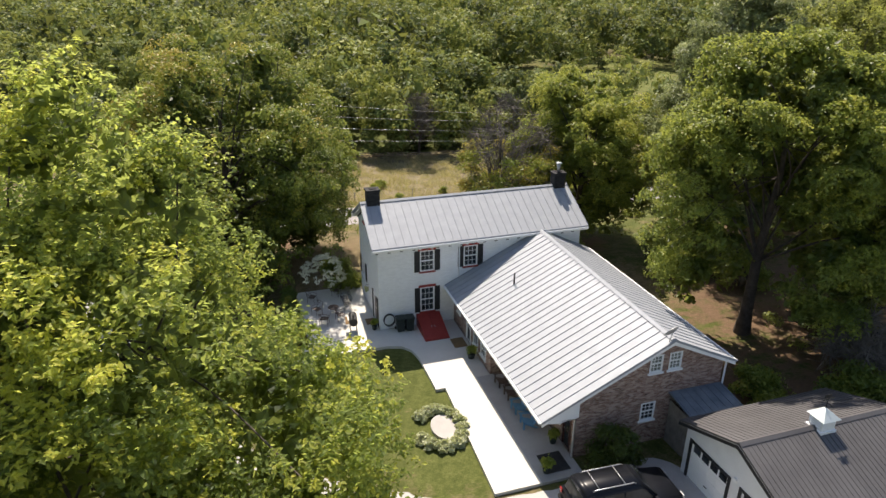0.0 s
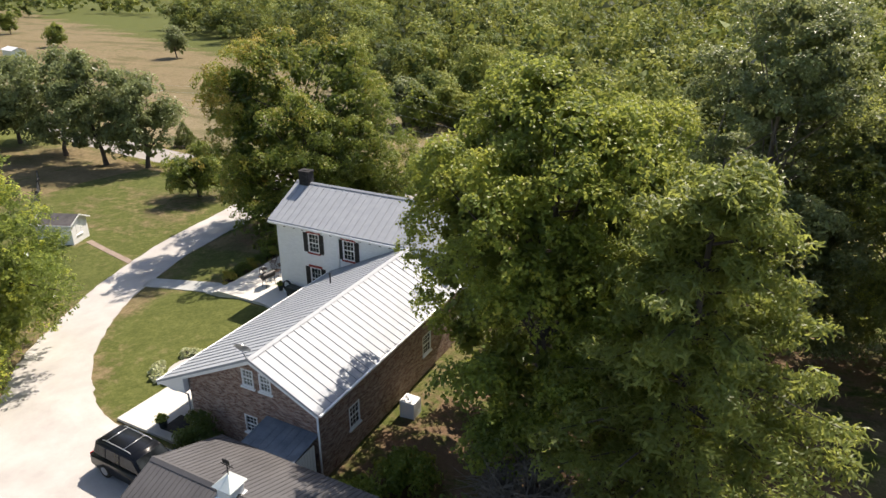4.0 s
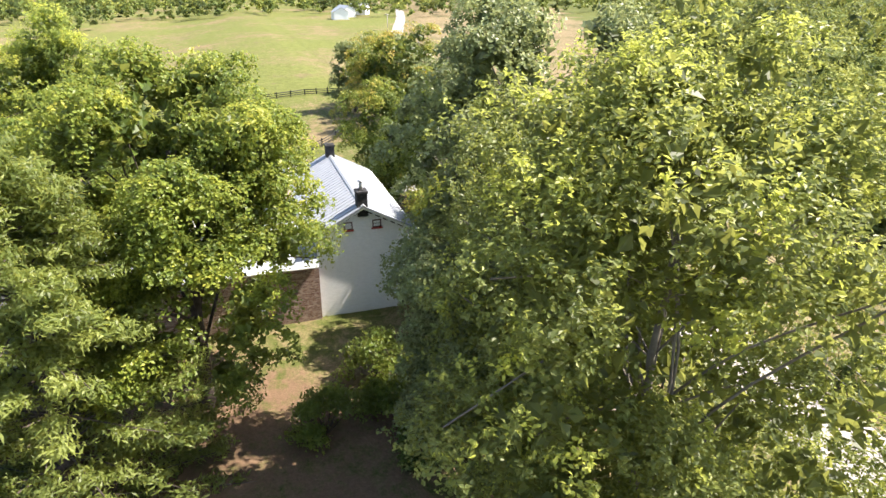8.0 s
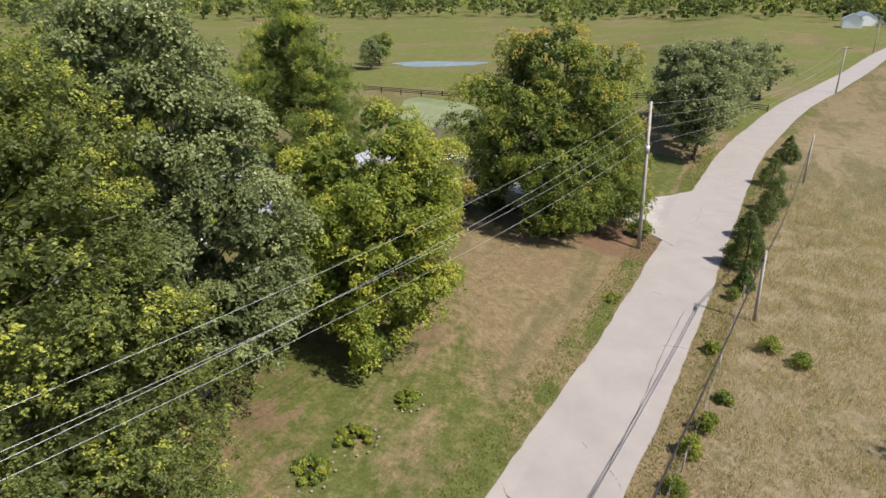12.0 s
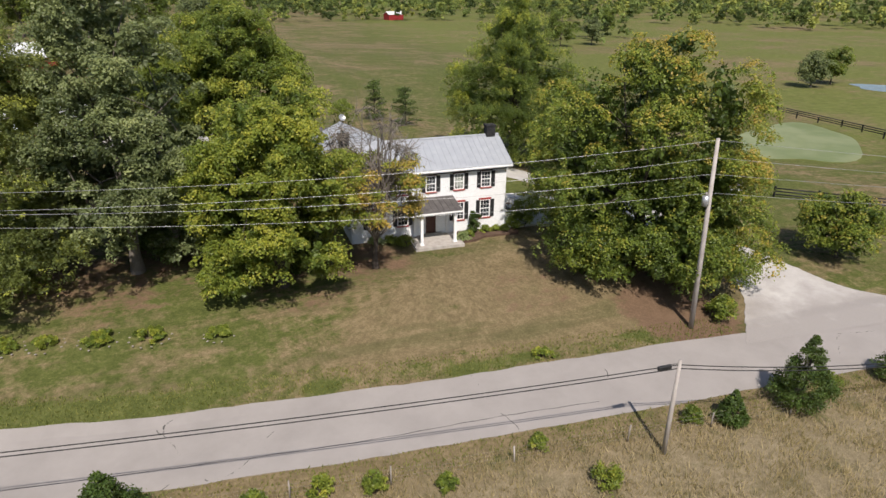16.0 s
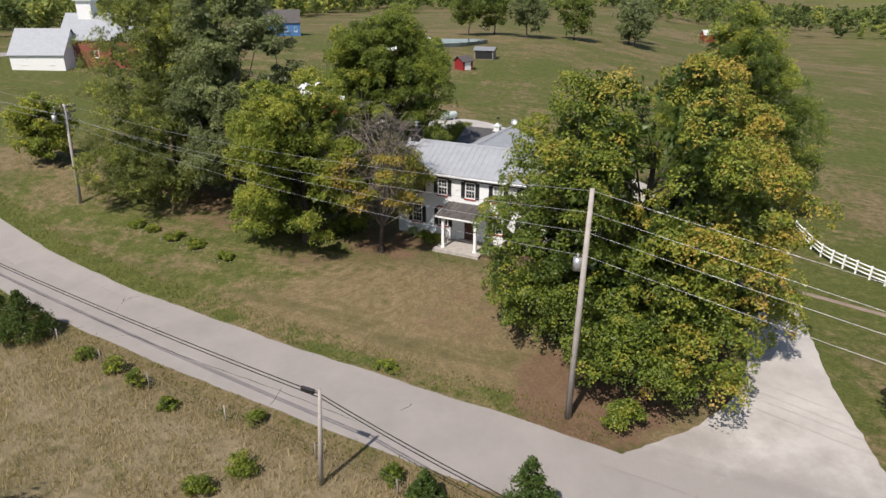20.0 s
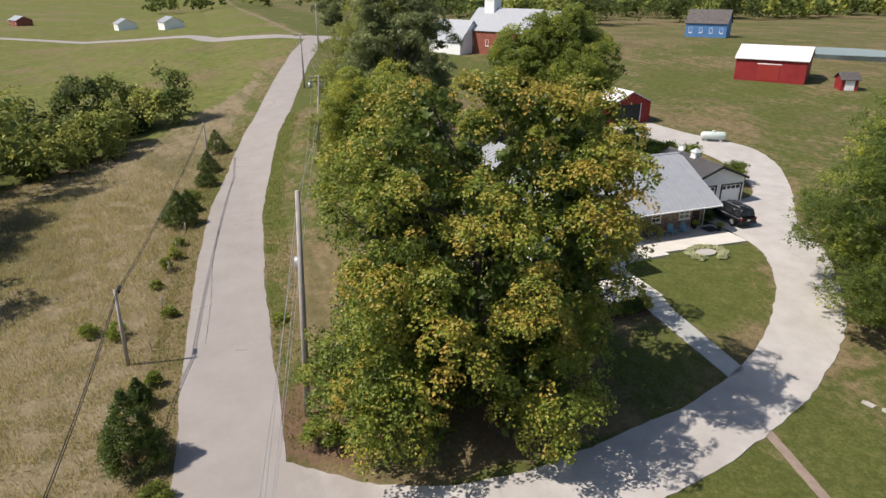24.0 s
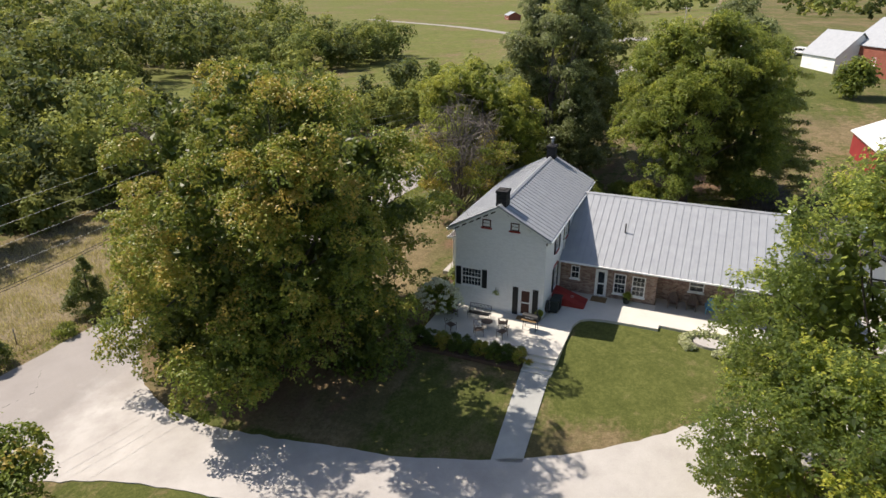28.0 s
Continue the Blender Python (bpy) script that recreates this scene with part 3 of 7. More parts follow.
def make_ground():
    ax = axis_points()
    X, Y = np.meshgrid(ax, ax, indexing="ij")
    Z = g(X, Y)
    near = np.hypot(X, Y) < 75
    Z = Z + np.where(near, 0.02 * np.sin(X * 1.7) * np.sin(Y * 1.3), 0)
    n = len(ax)
    v = np.stack([X, Y, Z], -1).reshape(-1, 3)
    i = np.arange((n - 1) * n).reshape(n - 1, n)[:, :-1].ravel()
    f = np.stack([i, i + n, i + n + 1, i + 1], 1)
    ob = arrays("ground", v, f, M_GROUND, smooth=True)
    x, y = v[:, 0], v[:, 1]
    rd = near_line(x, y, ROAD)
    south = south_of(x, y, ROAD)
    ws = south_of(x, y, EDGE_WOODS)
    r = np.hypot(x, y)
    dry = np.full(len(x), 0.45)
    # pasture to the north and the north-east is greener, the lawn half dry
    dry = np.where((y > 40) | (x > 45), 0.43 - 0.20 * smooth(50, 110, x) + 0.08 * smooth(60, 250, r), dry)
    dry = np.where((south < 0) & (r < 60), 0.52, dry)
    # the lawn before the house: green to the west, dry and brown to the east
    front = (y < 5) & (south < -2) & (np.abs(x) < 60)
    dry = np.where(front, np.interp(x, [-45, -28, -16, -6, 4, 18], [0.62, 0.46, 0.42, 0.66, 0.82, 0.92]), dry)
    # verges stay green
    dry = np.where((rd < 4.6) & (south < 0), 0.28, dry)
    # the lawn east of the drive
    dry = np.where((x > 23) & (x < 52) & (y > -13) & (y < 30) & (south < -4), 0.31, dry)
    # mown grass between path, terrace and drive
    isle = (x > 5) & (y > 13.5) & (y < 27) & (x < 21)
    dry = np.where(isle, np.interp(x + 0.6 * (y - 18), [8, 13, 17], [0.02, 0.26, 0.72]), dry)
    # the hay field south of the road
    field = (south > 2.8) & (ws < 3)
    dry = np.where(field, np.where(rd < 6.5, 0.60, 0.90), dry)
    dry = np.where((x > 20) & (south > 5) & (ws < 3), 0.92, dry)
    # green field in the west beyond the trees
    dry = np.where((x < -62) & (ws > 0), 0.30, dry)
    dry = np.where((x < -62) & (south < 0) & (y < 40), 0.25, dry)
    dirt = np.full(len(x), -0.25)
    for cx, cy, rad, amt in ((17, -2, 9.5, 0.55), (15.5, -10.5, 7, 0.78), (5, -6, 5, 0.30), (-6, 1.5, 6, 0.5), (-24, 3, 9, 0.42), (-31, 6, 8, 0.42), (-11, 0, 7, 0.42), (-15, 20, 11, 0.62), (-10, 24, 7, 0.6), (-24, 21, 10, 0.45), (18, 9, 4.0, 0.3), (-22, 12, 9, 0.5)):
        dirt = np.maximum(dirt, -0.25 + (amt + 0.25) * (1 - smooth(rad * 0.45, rad, np.hypot(x - cx, y - cy))))
    dirt = np.where(ws > 6, -0.1, dirt)
    dry = np.where((ws > 5) & (x > -62), -0.2, dry)
    dirt = np.where((x < -62) & (ws > 0), -0.25, dirt)
    lush = np.maximum(smooth(50, 110, x) * (south < 0) * 0.8, (x < -62) & (ws > 0))
    lush = np.where(isle, 0.15, lush)
    hay = np.where(field, smooth(3.5, 7.5, rd), 0.0) * (1 - smooth(0, 4, ws)) * (1 - 0.75 * smooth(50, 110, x))
    for name, val in (("dry", dry), ("dirt", dirt), ("hay", hay), ("lush", lush)):
        at = ob.data.attributes.new(name, "FLOAT", "POINT")
        at.data.foreach_set("value", val.astype(np.float32))
    return tagged(ob, "rolling farmland with lawn, hay field and pasture", "ground", kind="structure")


make_ground()

# the road
c = spline(ROAD, 14)
d = np.gradient(c, axis=0)
d /= np.linalg.norm(d, axis=1)[:, None]
side = np.stack([-d[:, 1], d[:, 0]], 1)
strip("road", c + side * 2.9, c - side * 2.9, M_ROAD, 0.03, "pale grey chip-sealed country road with tarred cracks", "road", 7, 0.12)
# a tarred seam along the road
u = np.arange(len(c))
off = -1.5 + 0.10 * np.sin(u * 0.31) + 0.03 * np.sin(u * 2.3 + 1)
wide = 0.018 + 0.008 * np.sin(u * 1.7)
mid_run = (c[:, 0] > -40) & (c[:, 0] < 4)
seam = (c + side * off[:, None])[mid_run]
half = (side * wide[:, None])[mid_run]
strip("tar_seam", seam + half, seam - half, M_TAR, 0.036, "dark tar seam sealing a long crack in the road", "tar seam", 2)
# the crossing road in the west
c = spline([(-118, 60), (-136, 30), (-150, 10), (-172, -12), (-209, -28), (-290, -105), (-340, -190)], 12)
d = np.gradient(c, axis=0)
d /= np.linalg.norm(d, axis=1)[:, None]
side = np.stack([-d[:, 1], d[:, 0]], 1)
strip("road_2", c + side * 3.2, c - side * 3.2, M_ROAD, 0.06, "pale country road crossing the farmland", "road", 3)

# the gravel drive
INNER = [(17.0, -15.8), (18.9, -13.6), (21.3, -10.8), (23.4, -6.5), (23.7, -2), (23.0, 3), (21.4, 10), (19.2, 15.4), (16.3, 19.8), (12.5, 23.8), (9.5, 25.9), (6, 27.4), (1, 27.6), (-3.2, 27.7), (-4.0, 36.6), (-10, 40.5), (-17, 41.5), (-25, 38.2), (-30.9, 36.2)]
OUTER = [(39.5, -16.9), (36, -14.9), (31.6, -11.5), (29.6, -7), (28.4, -2), (27.6, 3), (25.8, 10), (23.4, 16.4), (20.6, 21.4), (17.2, 25.8), (13.2, 29.3), (9.4, 32), (6, 34), (2, 36.6), (-5, 43), (-12, 47.5), (-18, 48), (-25, 44.5), (-30.9, 42.8)]
strip("driveway", spline(INNER, 10), spline(OUTER, 10), M_GRAVEL, 0.05, "winding driveway of white crushed gravel", "driveway", 8, 0.14)
strip("footpath", spline([(25.4, 10.3), (30, 9.3), (34, 8.4)], 8), spline([(25.4, 10.9), (30, 9.85), (34, 8.95)], 8), M_PATH, 0.03, "narrow worn earth path from the drive to the shed", "path", 3, 0.05)

# terrace, steps and walk
TERRACE = [(7.65, 4.4), (12.4, 4.4), (12.2, 13.5), (7.6, 13.5), (6.7, 13.8), (6.25, 14.4), (6.05, 15.4), (6.0, 18.8), (5.45, 18.8), (5.75, 27.2), (3.4, 27.2), (3.4, 18.3), (2.55, 18.3), (2.55, 11.4), (7.65, 11.4)]
tagged(solid("terrace", prism(TERRACE, -0.55, 0.045), M_CONC), "pale poured concrete terrace beside the house", "terrace", kind="structure")
tagged(solid("porch_floor", prism([(1.25, 18.25), (3.395, 18.25), (3.395, 27.2), (1.25, 27.2)], -0.5, 0.041), M_SHADECONC), "concrete porch floor under the wing roof, darkened for shade", "floor", kind="structure")
steps = thing("garden_steps", "three pale concrete steps from the terrace to the walk", "steps", at=(12.2, 11.6, 0))
for k in range(3):
    part("step", boxes((0.0 + 0.42 * k, 0.45 + 0.42 * k, 0, 1.85, -0.8, -0.13 - 0.14 * k), bevel=0.015), M_CONC, steps)
strip("front_walk", np.array([(13.4 + 7.4 * t, 11.6 + 0.55 * t) for t in np.linspace(0, 1, 12)]), np.array([(13.4 + 6.95 * t, 13.35 + 0.35 * t) for t in np.linspace(0, 1, 12)]), M_WALK, 0.05, "straight grey concrete garden walk", "path", 3)

# ---- the house ----
house = thing("farmhouse", "white-painted brick farmhouse with grey metal roof and brick wing", "house")
XW, XE, YS, YN, EAVE, RIDGE, YR = -6.55, 7.6, 5.0, 11.35, 5.85, 7.80, 8.15


def cut_wall(name, x0, x1, y0, y1, z0, z1, holes, mat, parent, along, gable=None):
    """A wall of some thickness with openings through it. holes: (a0, a1, z0, z1) along the wall."""
    bm = bmesh.new()
    lo, hi = (x0, x1) if along == "x" else (y0, y1)
    cuts_a = sorted({lo, hi, *[h[0] for h in holes], *[h[1] for h in holes]})
    cuts_z = sorted({z0, z1, *[h[2] for h in holes], *[h[3] for h in holes]})
    near, far = (y0, y1) if along == "x" else (x0, x1)
    na, nz = len(cuts_a) - 1, len(cuts_z) - 1
    corner = {}

    def vert(i, j, d):
        if (i, j, d) not in corner:
            corner[i, j, d] = bm.verts.new((cuts_a[i], d, cuts_z[j]) if along == "x" else (d, cuts_a[i], cuts_z[j]))
        return corner[i, j, d]

    def full(i, j):
        if not (0 <= i < na and 0 <= j < nz):
            return False
        a, p = (cuts_a[i] + cuts_a[i + 1]) / 2, (cuts_z[j] + cuts_z[j + 1]) / 2
        return not any(h[0] < a < h[1] and h[2] < p < h[3] for h in holes)

    for i in range(na):
        for j in range(nz):
            if not full(i, j):
                continue
            ring = ((i, j), (i + 1, j), (i + 1, j + 1), (i, j + 1))
            for d in (near, far):
                bm.faces.new([vert(*c_, d) for c_ in ring])
            for k, (di, dj) in enumerate(((0, -1), (1, 0), (0, 1), (-1, 0))):
                if not full(i + di, j + dj):
                    e, f = ring[k], ring[(k + 1) % 4]
                    bm.faces.new((vert(*e, near), vert(*f, near), vert(*f, far), vert(*e, far)))
    return solid(name, bm, mat, parent)


def window(parent, at, face, w, h, cols=3, rows=4, glass=None, sill=None, lintel=None, shutters=False, frame_mat=None, name="window"):
    """A sash window in a wall opening. at: the centre of the opening's foot on the wall's outer face; face: the way it looks, in degrees from +x."""
    fm = frame_mat or M_WHITE
    f = 0.07
    # local: x along the wall, y outwards, z up
    bm = boxes((-w / 2, -w / 2 + f, -0.10, 0.02, 0, h), (w / 2 - f, w / 2, -0.10, 0.02, 0, h), (-w / 2 + f, w / 2 - f, -0.10, 0.02, 0, f), (-w / 2 + f, w / 2 - f, -0.10, 0.02, h - f, h))
    win = part(name, bm, fm, parent)
    win.matrix_basis = pose(*at, 0, 0, face - 90)
    part("sash_bar", boxes((-w / 2 + f, w / 2 - f, -0.08, -0.01, h / 2 - 0.035, h / 2 + 0.035)), fm, win)
    iw, ih = w - 2 * f, h - 2 * f
    for k in range(1, cols):
        x = -iw / 2 + iw * k / cols
        part("muntin", boxes((x - 0.010, x + 0.010, -0.07, -0.02, f, h - f)), fm, win)
    for k in range(1, rows):
        if k * 2 != rows:
            z = f + ih * k / rows
            part("muntin", boxes((-iw / 2, iw / 2, -0.068, -0.022, z - 0.010, z + 0.010)), fm, win)
    part("pane", boxes((-iw / 2, iw / 2, -0.055, -0.045, f, h - f)), glass or M_GLASS, win)
    if sill:
        part("sill", boxes((-w / 2 - 0.08, w / 2 + 0.08, -0.02, 0.09, -0.10, -0.002), bevel=0.01), sill, win)
    if lintel:
        part("lintel", boxes((-w / 2 - 0.12, w / 2 + 0.12, -0.02, 0.04, h + 0.002, h + 0.17), bevel=0.008), lintel, win)
    if shutters:
        sw = 0.36
        for s in (-1, 1):
            x = s * (w / 2 + 0.03 + sw / 2)
            sh = part("shutter", boxes((x - sw / 2, x - sw / 2 + 0.05, 0.0, 0.05, 0.0, h), (x + sw / 2 - 0.05, x + sw / 2, 0.0, 0.05, 0.0, h), (x - sw / 2 + 0.05, x + sw / 2 - 0.05, 0.0, 0.05, 0, 0.07), (x - sw / 2 + 0.05, x + sw / 2 - 0.05, 0.0, 0.05, h - 0.07, h), (x - sw / 2 + 0.05, x + sw / 2 - 0.05, 0.0, 0.05, h * 0.5 - 0.04, h * 0.5 + 0.04), (x - sw / 2 + 0.05, x + sw / 2 - 0.05, 0.0, 0.025, 0.07, h - 0.07)), M_BLACK, win, "black wooden shutter")
    return win


UP = [-4.6, -2.08, 0.55, 3.12, 5.65]
LOW = [-4.6, -2.0, 3.16, 5.63]
T = 0.3
front_holes = [(x - 0.46, x + 0.46, 3.88, 5.33) for x in UP] + [(x - 0.48, x + 0.48, 1.05, 2.70) for x in LOW] + [(0.0, 1.05, 0.0, 2.05)]
cut_wall("wall", XW, XE, YS, YS + T, -0.9, EAVE, front_holes, M_WHITE_BRICK, house, "x")
back_holes = [(3.88, 4.84, 3.87, 5.33), (0.93, 1.87, 3.87, 5.33), (3.88, 4.84, 0.95, 2.72)]
cut_wall("wall", XW, XE, YN - T, YN, -0.9, EAVE, back_holes, M_WHITE_BRICK, house, "x")
cut_wall("wall", XE - T, XE, YS + T, YN - T, -0.9, EAVE, [(5.48, 6.96, 1.62, 2.98), (9.68, 10.56, 0.06, 2.10)], M_WHITE_BRICK, house, "y")
cut_wall("wall", XW, XW + T, YS + T, YN - T, -0.9, EAVE, [], M_WHITE_BRICK, house, "y")
for x0, x1 in ((XE - T, XE), (XW, XW + T)):
    part("gable", prism([(YS, EAVE), (YN, EAVE), (YR, RIDGE - 0.09)], x0, x1, "x"), M_WHITE_BRICK, house)
for x in UP:
    window(house, (x, YS, 3.88), -90, 0.92, 1.45, 3, 4, M_GLASS_PALE if x == 3.12 else None, M_RED, M_DOOR, True)
for x in LOW:
    window(house, (x, YS, 1.05), -90, 0.96, 1.65, 3, 4, None, M_RED, M_RED, True)
for x, z, h in ((4.36, 3.87, 1.46), (1.40, 3.87, 1.46), (4.36, 0.95, 1.77)):
    window(house, (x, YN, z), 90, 0.94, h, 3, 4, None, M_RED, M_RED, True)
window(house, (XE, 6.22, 1.62), 0, 1.48, 1.36, 6, 4, None, M_WHITE, None, True)
for y, s in ((7.22, 1), (9.18, 1)):
    window(house, (XE + 0.01, y, 6.12), 0, 0.60, 0.55, 2, 2, None, M_RED, None, False, M_DOOR)
    window(house, (XW - 0.01, y, 6.12), 180, 0.60, 0.55, 2, 2, None, M_RED, None, False, M_DOOR)


def panel_door(parent, at, face, w, h, mat, glass=None, trim=None, label=""):
    d = part("door", boxes((-w / 2, w / 2, -0.08, -0.03, 0, h), (-w / 2 + 0.1, w / 2 - 0.1, -0.03, -0.018, 0.15, h * 0.42)), mat, parent, label)
    d.matrix_basis = pose(*at, 0, 0, face - 90)
    part("door_frame", boxes((-w / 2 - 0.09, -w / 2, -0.1, 0.03, 0, h + 0.09), (w / 2, w / 2 + 0.09, -0.1, 0.03, 0, h + 0.09), (-w / 2, w / 2, -0.1, 0.03, h, h + 0.09)), trim or M_WHITE, d)
    if glass:
        for z0, z1 in ((0.12, h * 0.46), (h * 0.52, h - 0.12)):
            part("pane", boxes((-w / 2 + 0.11, w / 2 - 0.11, -0.026, -0.010, z0, z1)), glass, d)
    part("handle", boxes((w / 2 - 0.10, w / 2 - 0.07, -0.03, 0.03, 0.95, 1.05), bevel=0.006), M_STEEL, d)
    return d


panel_door(house, (0.525, YS, 0.0), -90, 0.94, 1.98, M_DOOR, None, M_WHITE, "dark red-brown front door")
gd = panel_door(house, (XE, 10.12, 0.06), 0, 0.78, 1.95, M_WHITE, M_DOOR, M_WHITE, "white storm door with dark red panels")
for s in (-1, 1):
    part("shutter", boxes((s * 0.70 - 0.19, s * 0.70 + 0.19, 0.0, 0.05, 0.0, 2.05), (s * 0.70 - 0.13, s * 0.70 + 0.13, 0.05, 0.06, 0.1, 0.95), (s * 0.70 - 0.13, s * 0.70 + 0.13, 0.05, 0.06, 1.05, 1.95)), M_BLACK, gd, "tall black shutter")


def gable_roof(name, parent, ax, a0, a1, ridge, foot1, foot2, mat, thick=0.09, seam=0.5, label="", seam_w=0.018, seam_h=0.034):
    """A metal roof in two slopes. ax: the way the ridge runs; ridge, foot1, foot2: (across, height)."""
    objs = []
    for foot in (foot1, foot2):
        pts = [ridge, foot, (foot[0], foot[1] - thick), (ridge[0], ridge[1] - thick)]
        roof = part(name, prism(pts, a0, a1, "x" if ax == "x" else "y"), mat, parent, label)
        if seam:
            n = int((a1 - a0) / seam)
            lx, lz = foot[0] - ridge[0], foot[1] - ridge[1]
            ln = math.hypot(lx, lz)
            me = None
            for k in range(n + 1):
                a = a0 + 0.02 + (a1 - a0 - 0.04) * k / n
                if me is None:
                    nx, nz = -lz / ln, lx / ln
                    if nz < 0:
                        nx, nz = -nx, -nz
                    p = [(ridge[0] - nx * 0.004, ridge[1] - nz * 0.004), (foot[0] - nx * 0.004, foot[1] - nz * 0.004), (foot[0] + nx * seam_h, foot[1] + nz * seam_h), (ridge[0] + nx * seam_h, ridge[1] + nz * seam_h)]
                    ob = part("seam", prism(p, -seam_w / 2, seam_w / 2, "x" if ax == "x" else "y"), mat, roof)
                    me = ob.data
                else:
                    ob = shared("seam", me, roof)
                ob.matrix_basis = pose(a, 0, 0) if ax == "x" else pose(0, a, 0)
        objs.append(roof)
    part("ridge_cap", prism([(ridge[0] - 0.16, ridge[1] - 0.03), (ridge[0], ridge[1] + 0.075), (ridge[0] + 0.16, ridge[1] - 0.03), (ridge[0], ridge[1] + 0.02)], a0, a1, "x" if ax == "x" else "y"), mat, parent)
    return objs


gable_roof("roof", house, "x", -6.95, 8.02, (YR, RIDGE + 0.02), (4.58, 5.93), (11.72, 5.93), M_ROOF, 0.09, 0.53, "grey standing-seam metal roof")
# eaves boards and gutters of the main block
for y, s in ((4.60, 1), (11.70, -1)):
    part("fascia", boxes((-6.93, 8.0, min(y, y + s * 0.04), max(y, y + s * 0.04), 5.62, 5.83)), M_WHITE, house)
    part("gutter", boxes((-6.93, 8.0, min(y - s * 0.002, y - s * 0.13), max(y - s * 0.002, y - s * 0.13), 5.72, 5.84), bevel=0.02), M_WHITE, house)
    part("soffit", boxes((-6.6, 7.65, min(y + s * 0.05, y + s * 0.39), max(y + s * 0.05, y + s * 0.39), 5.62, 5.66)), M_WHITE, house)
part("frieze", boxes((XW, XE, YS - 0.05, YS - 0.002, 5.42, 5.60)), M_BLACK, house, "dark board under the eaves")
for k in range(36):
    x = XW + 0.1 + k * 0.4
    part("dentil", boxes((x, x + 0.18, YN + 0.002, YN + 0.07, 5.44, 5.58)), M_BLACK if k % 2 else M_WHITE, house)
# raking boards with dark brick gaps on both gables
for x0, x1 in ((XE + 0.002, XE + 0.09), (XW - 0.09, XW - 0.002)):
    for s, foot in ((-1, 4.66), (1, 11.64)):
        a = np.array([YR, RIDGE - 0.10])
        b = np.array([foot, 5.80])
        d = (b - a) / np.linalg.norm(b - a)
        nrm = np.array([0.0, -1.0])
        part("rake_board", prism([tuple(a), tuple(b), tuple(b + nrm * 0.12), tuple(a + nrm * 0.12)], x0, x1 + (0.25 if x0 > 0 else 0) * 1, "x") if x0 > 0 else prism([tuple(a), tuple(b), tuple(b + nrm * 0.12), tuple(a + nrm * 0.12)], x0 - 0.25, x1, "x"), M_WHITE, house)
        for k in range(6):
            p = a + (b - a) * (0.10 + 0.145 * k)
            q = p + (b - a) * 0.085
            part("corbel", prism([tuple(p + nrm * 0.15), tuple(q + nrm * 0.15), tuple(q + nrm * 0.27), tuple(p + nrm * 0.27)], x0, x1 - 0.02, "x"), M_BLACK, house)
# chimneys
for x, top in ((7.15, 8.72), (-6.25, 8.75)):
    ch = part("chimney", boxes((x - 0.42, x + 0.42, YR - 0.35, YR + 0.35, 7.0, top - 0.16), (x - 0.47, x + 0.47, YR - 0.40, YR + 0.40, top - 0.16, top), bevel=0.015), M_CHIMNEY, house, "black-painted brick chimney")
    part("flue", boxes((x - 0.22, x + 0.22, YR - 0.18, YR + 0.18, top - 0.02, top + 0.05), bevel=0.02), M_MAT, ch)
    if x < 0:
        rod("flue_pipe", [(x, YR, top), (x, YR, top + 0.55)], 0.12, M_STEEL, ch)
        rod("flue_cap", [(x, YR, top + 0.58), (x, YR, top + 0.66)], 0.21, M_STEEL, ch, "", 12)
# porch before the front door
porch = thing("front_porch", "small white-columned porch with dark metal roof", "porch")
part("slab", prism([(-1.65, 2.1), (2.65, 2.0), (2.65, 4.99), (-1.65, 4.99)], -0.8, -0.03), M_STONE, porch, "pale stone porch slab")
part("threshold", boxes((-0.4, 1.5, 4.6, 4.99, -0.03, 0.10), bevel=0.01), M_STONE, porch)
for x in (-0.95, 2.02):
    col = part("column", boxes((x - 0.12, x + 0.12, 2.66, 2.90, 0.10, 2.52), bevel=0.012), M_WHITE, porch)
    part("plinth", boxes((x - 0.17, x + 0.17, 2.61, 2.95, -0.03, 0.10), bevel=0.012), M_WHITE, col)
    part("capital", boxes((x - 0.17, x + 0.17, 2.61, 2.95, 2.52, 2.60), bevel=0.012), M_WHITE, col)
    part("pilaster", boxes((x - 0.12, x + 0.12, 4.86, 4.99, -0.03, 2.60), bevel=0.01), M_WHITE, porch)
part("beam", boxes((-1.15, 2.22, 2.64, 2.92, 2.60, 2.80), (-1.15, -0.87, 2.92, 4.98, 2.60, 2.80), (1.94, 2.22, 2.92, 4.98, 2.60, 2.80)), M_WHITE, porch)
part("ceiling_board", boxes((-0.87, 1.94, 2.92, 4.98, 2.70, 2.74)), M_WHITE, porch)
part("roof_sheet", prism([(2.36, 2.84), (4.99, 3.36), (4.99, 3.42), (2.36, 2.90)], -1.50, 2.56, "x"), M_PORCHROOF, porch, "weathered dark metal roof sheet")
for x in np.linspace(-1.46, 2.52, 9):
    part("seam", prism([(2.36, 2.898), (4.99, 3.418), (4.99, 3.45), (2.36, 2.93)], x - 0.015, x + 0.015, "x"), M_PORCHROOF, porch)
part("fascia", boxes((-1.52, 2.58, 2.32, 2.358, 2.76, 2.90)), M_WHITE, porch)
for x in (-1.52, 2.562):
    part("side_fascia", prism([(2.36, 2.76), (4.98, 3.28), (4.98, 3.42), (2.36, 2.90)], x, x + 0.02, "x"), M_WHITE, porch)

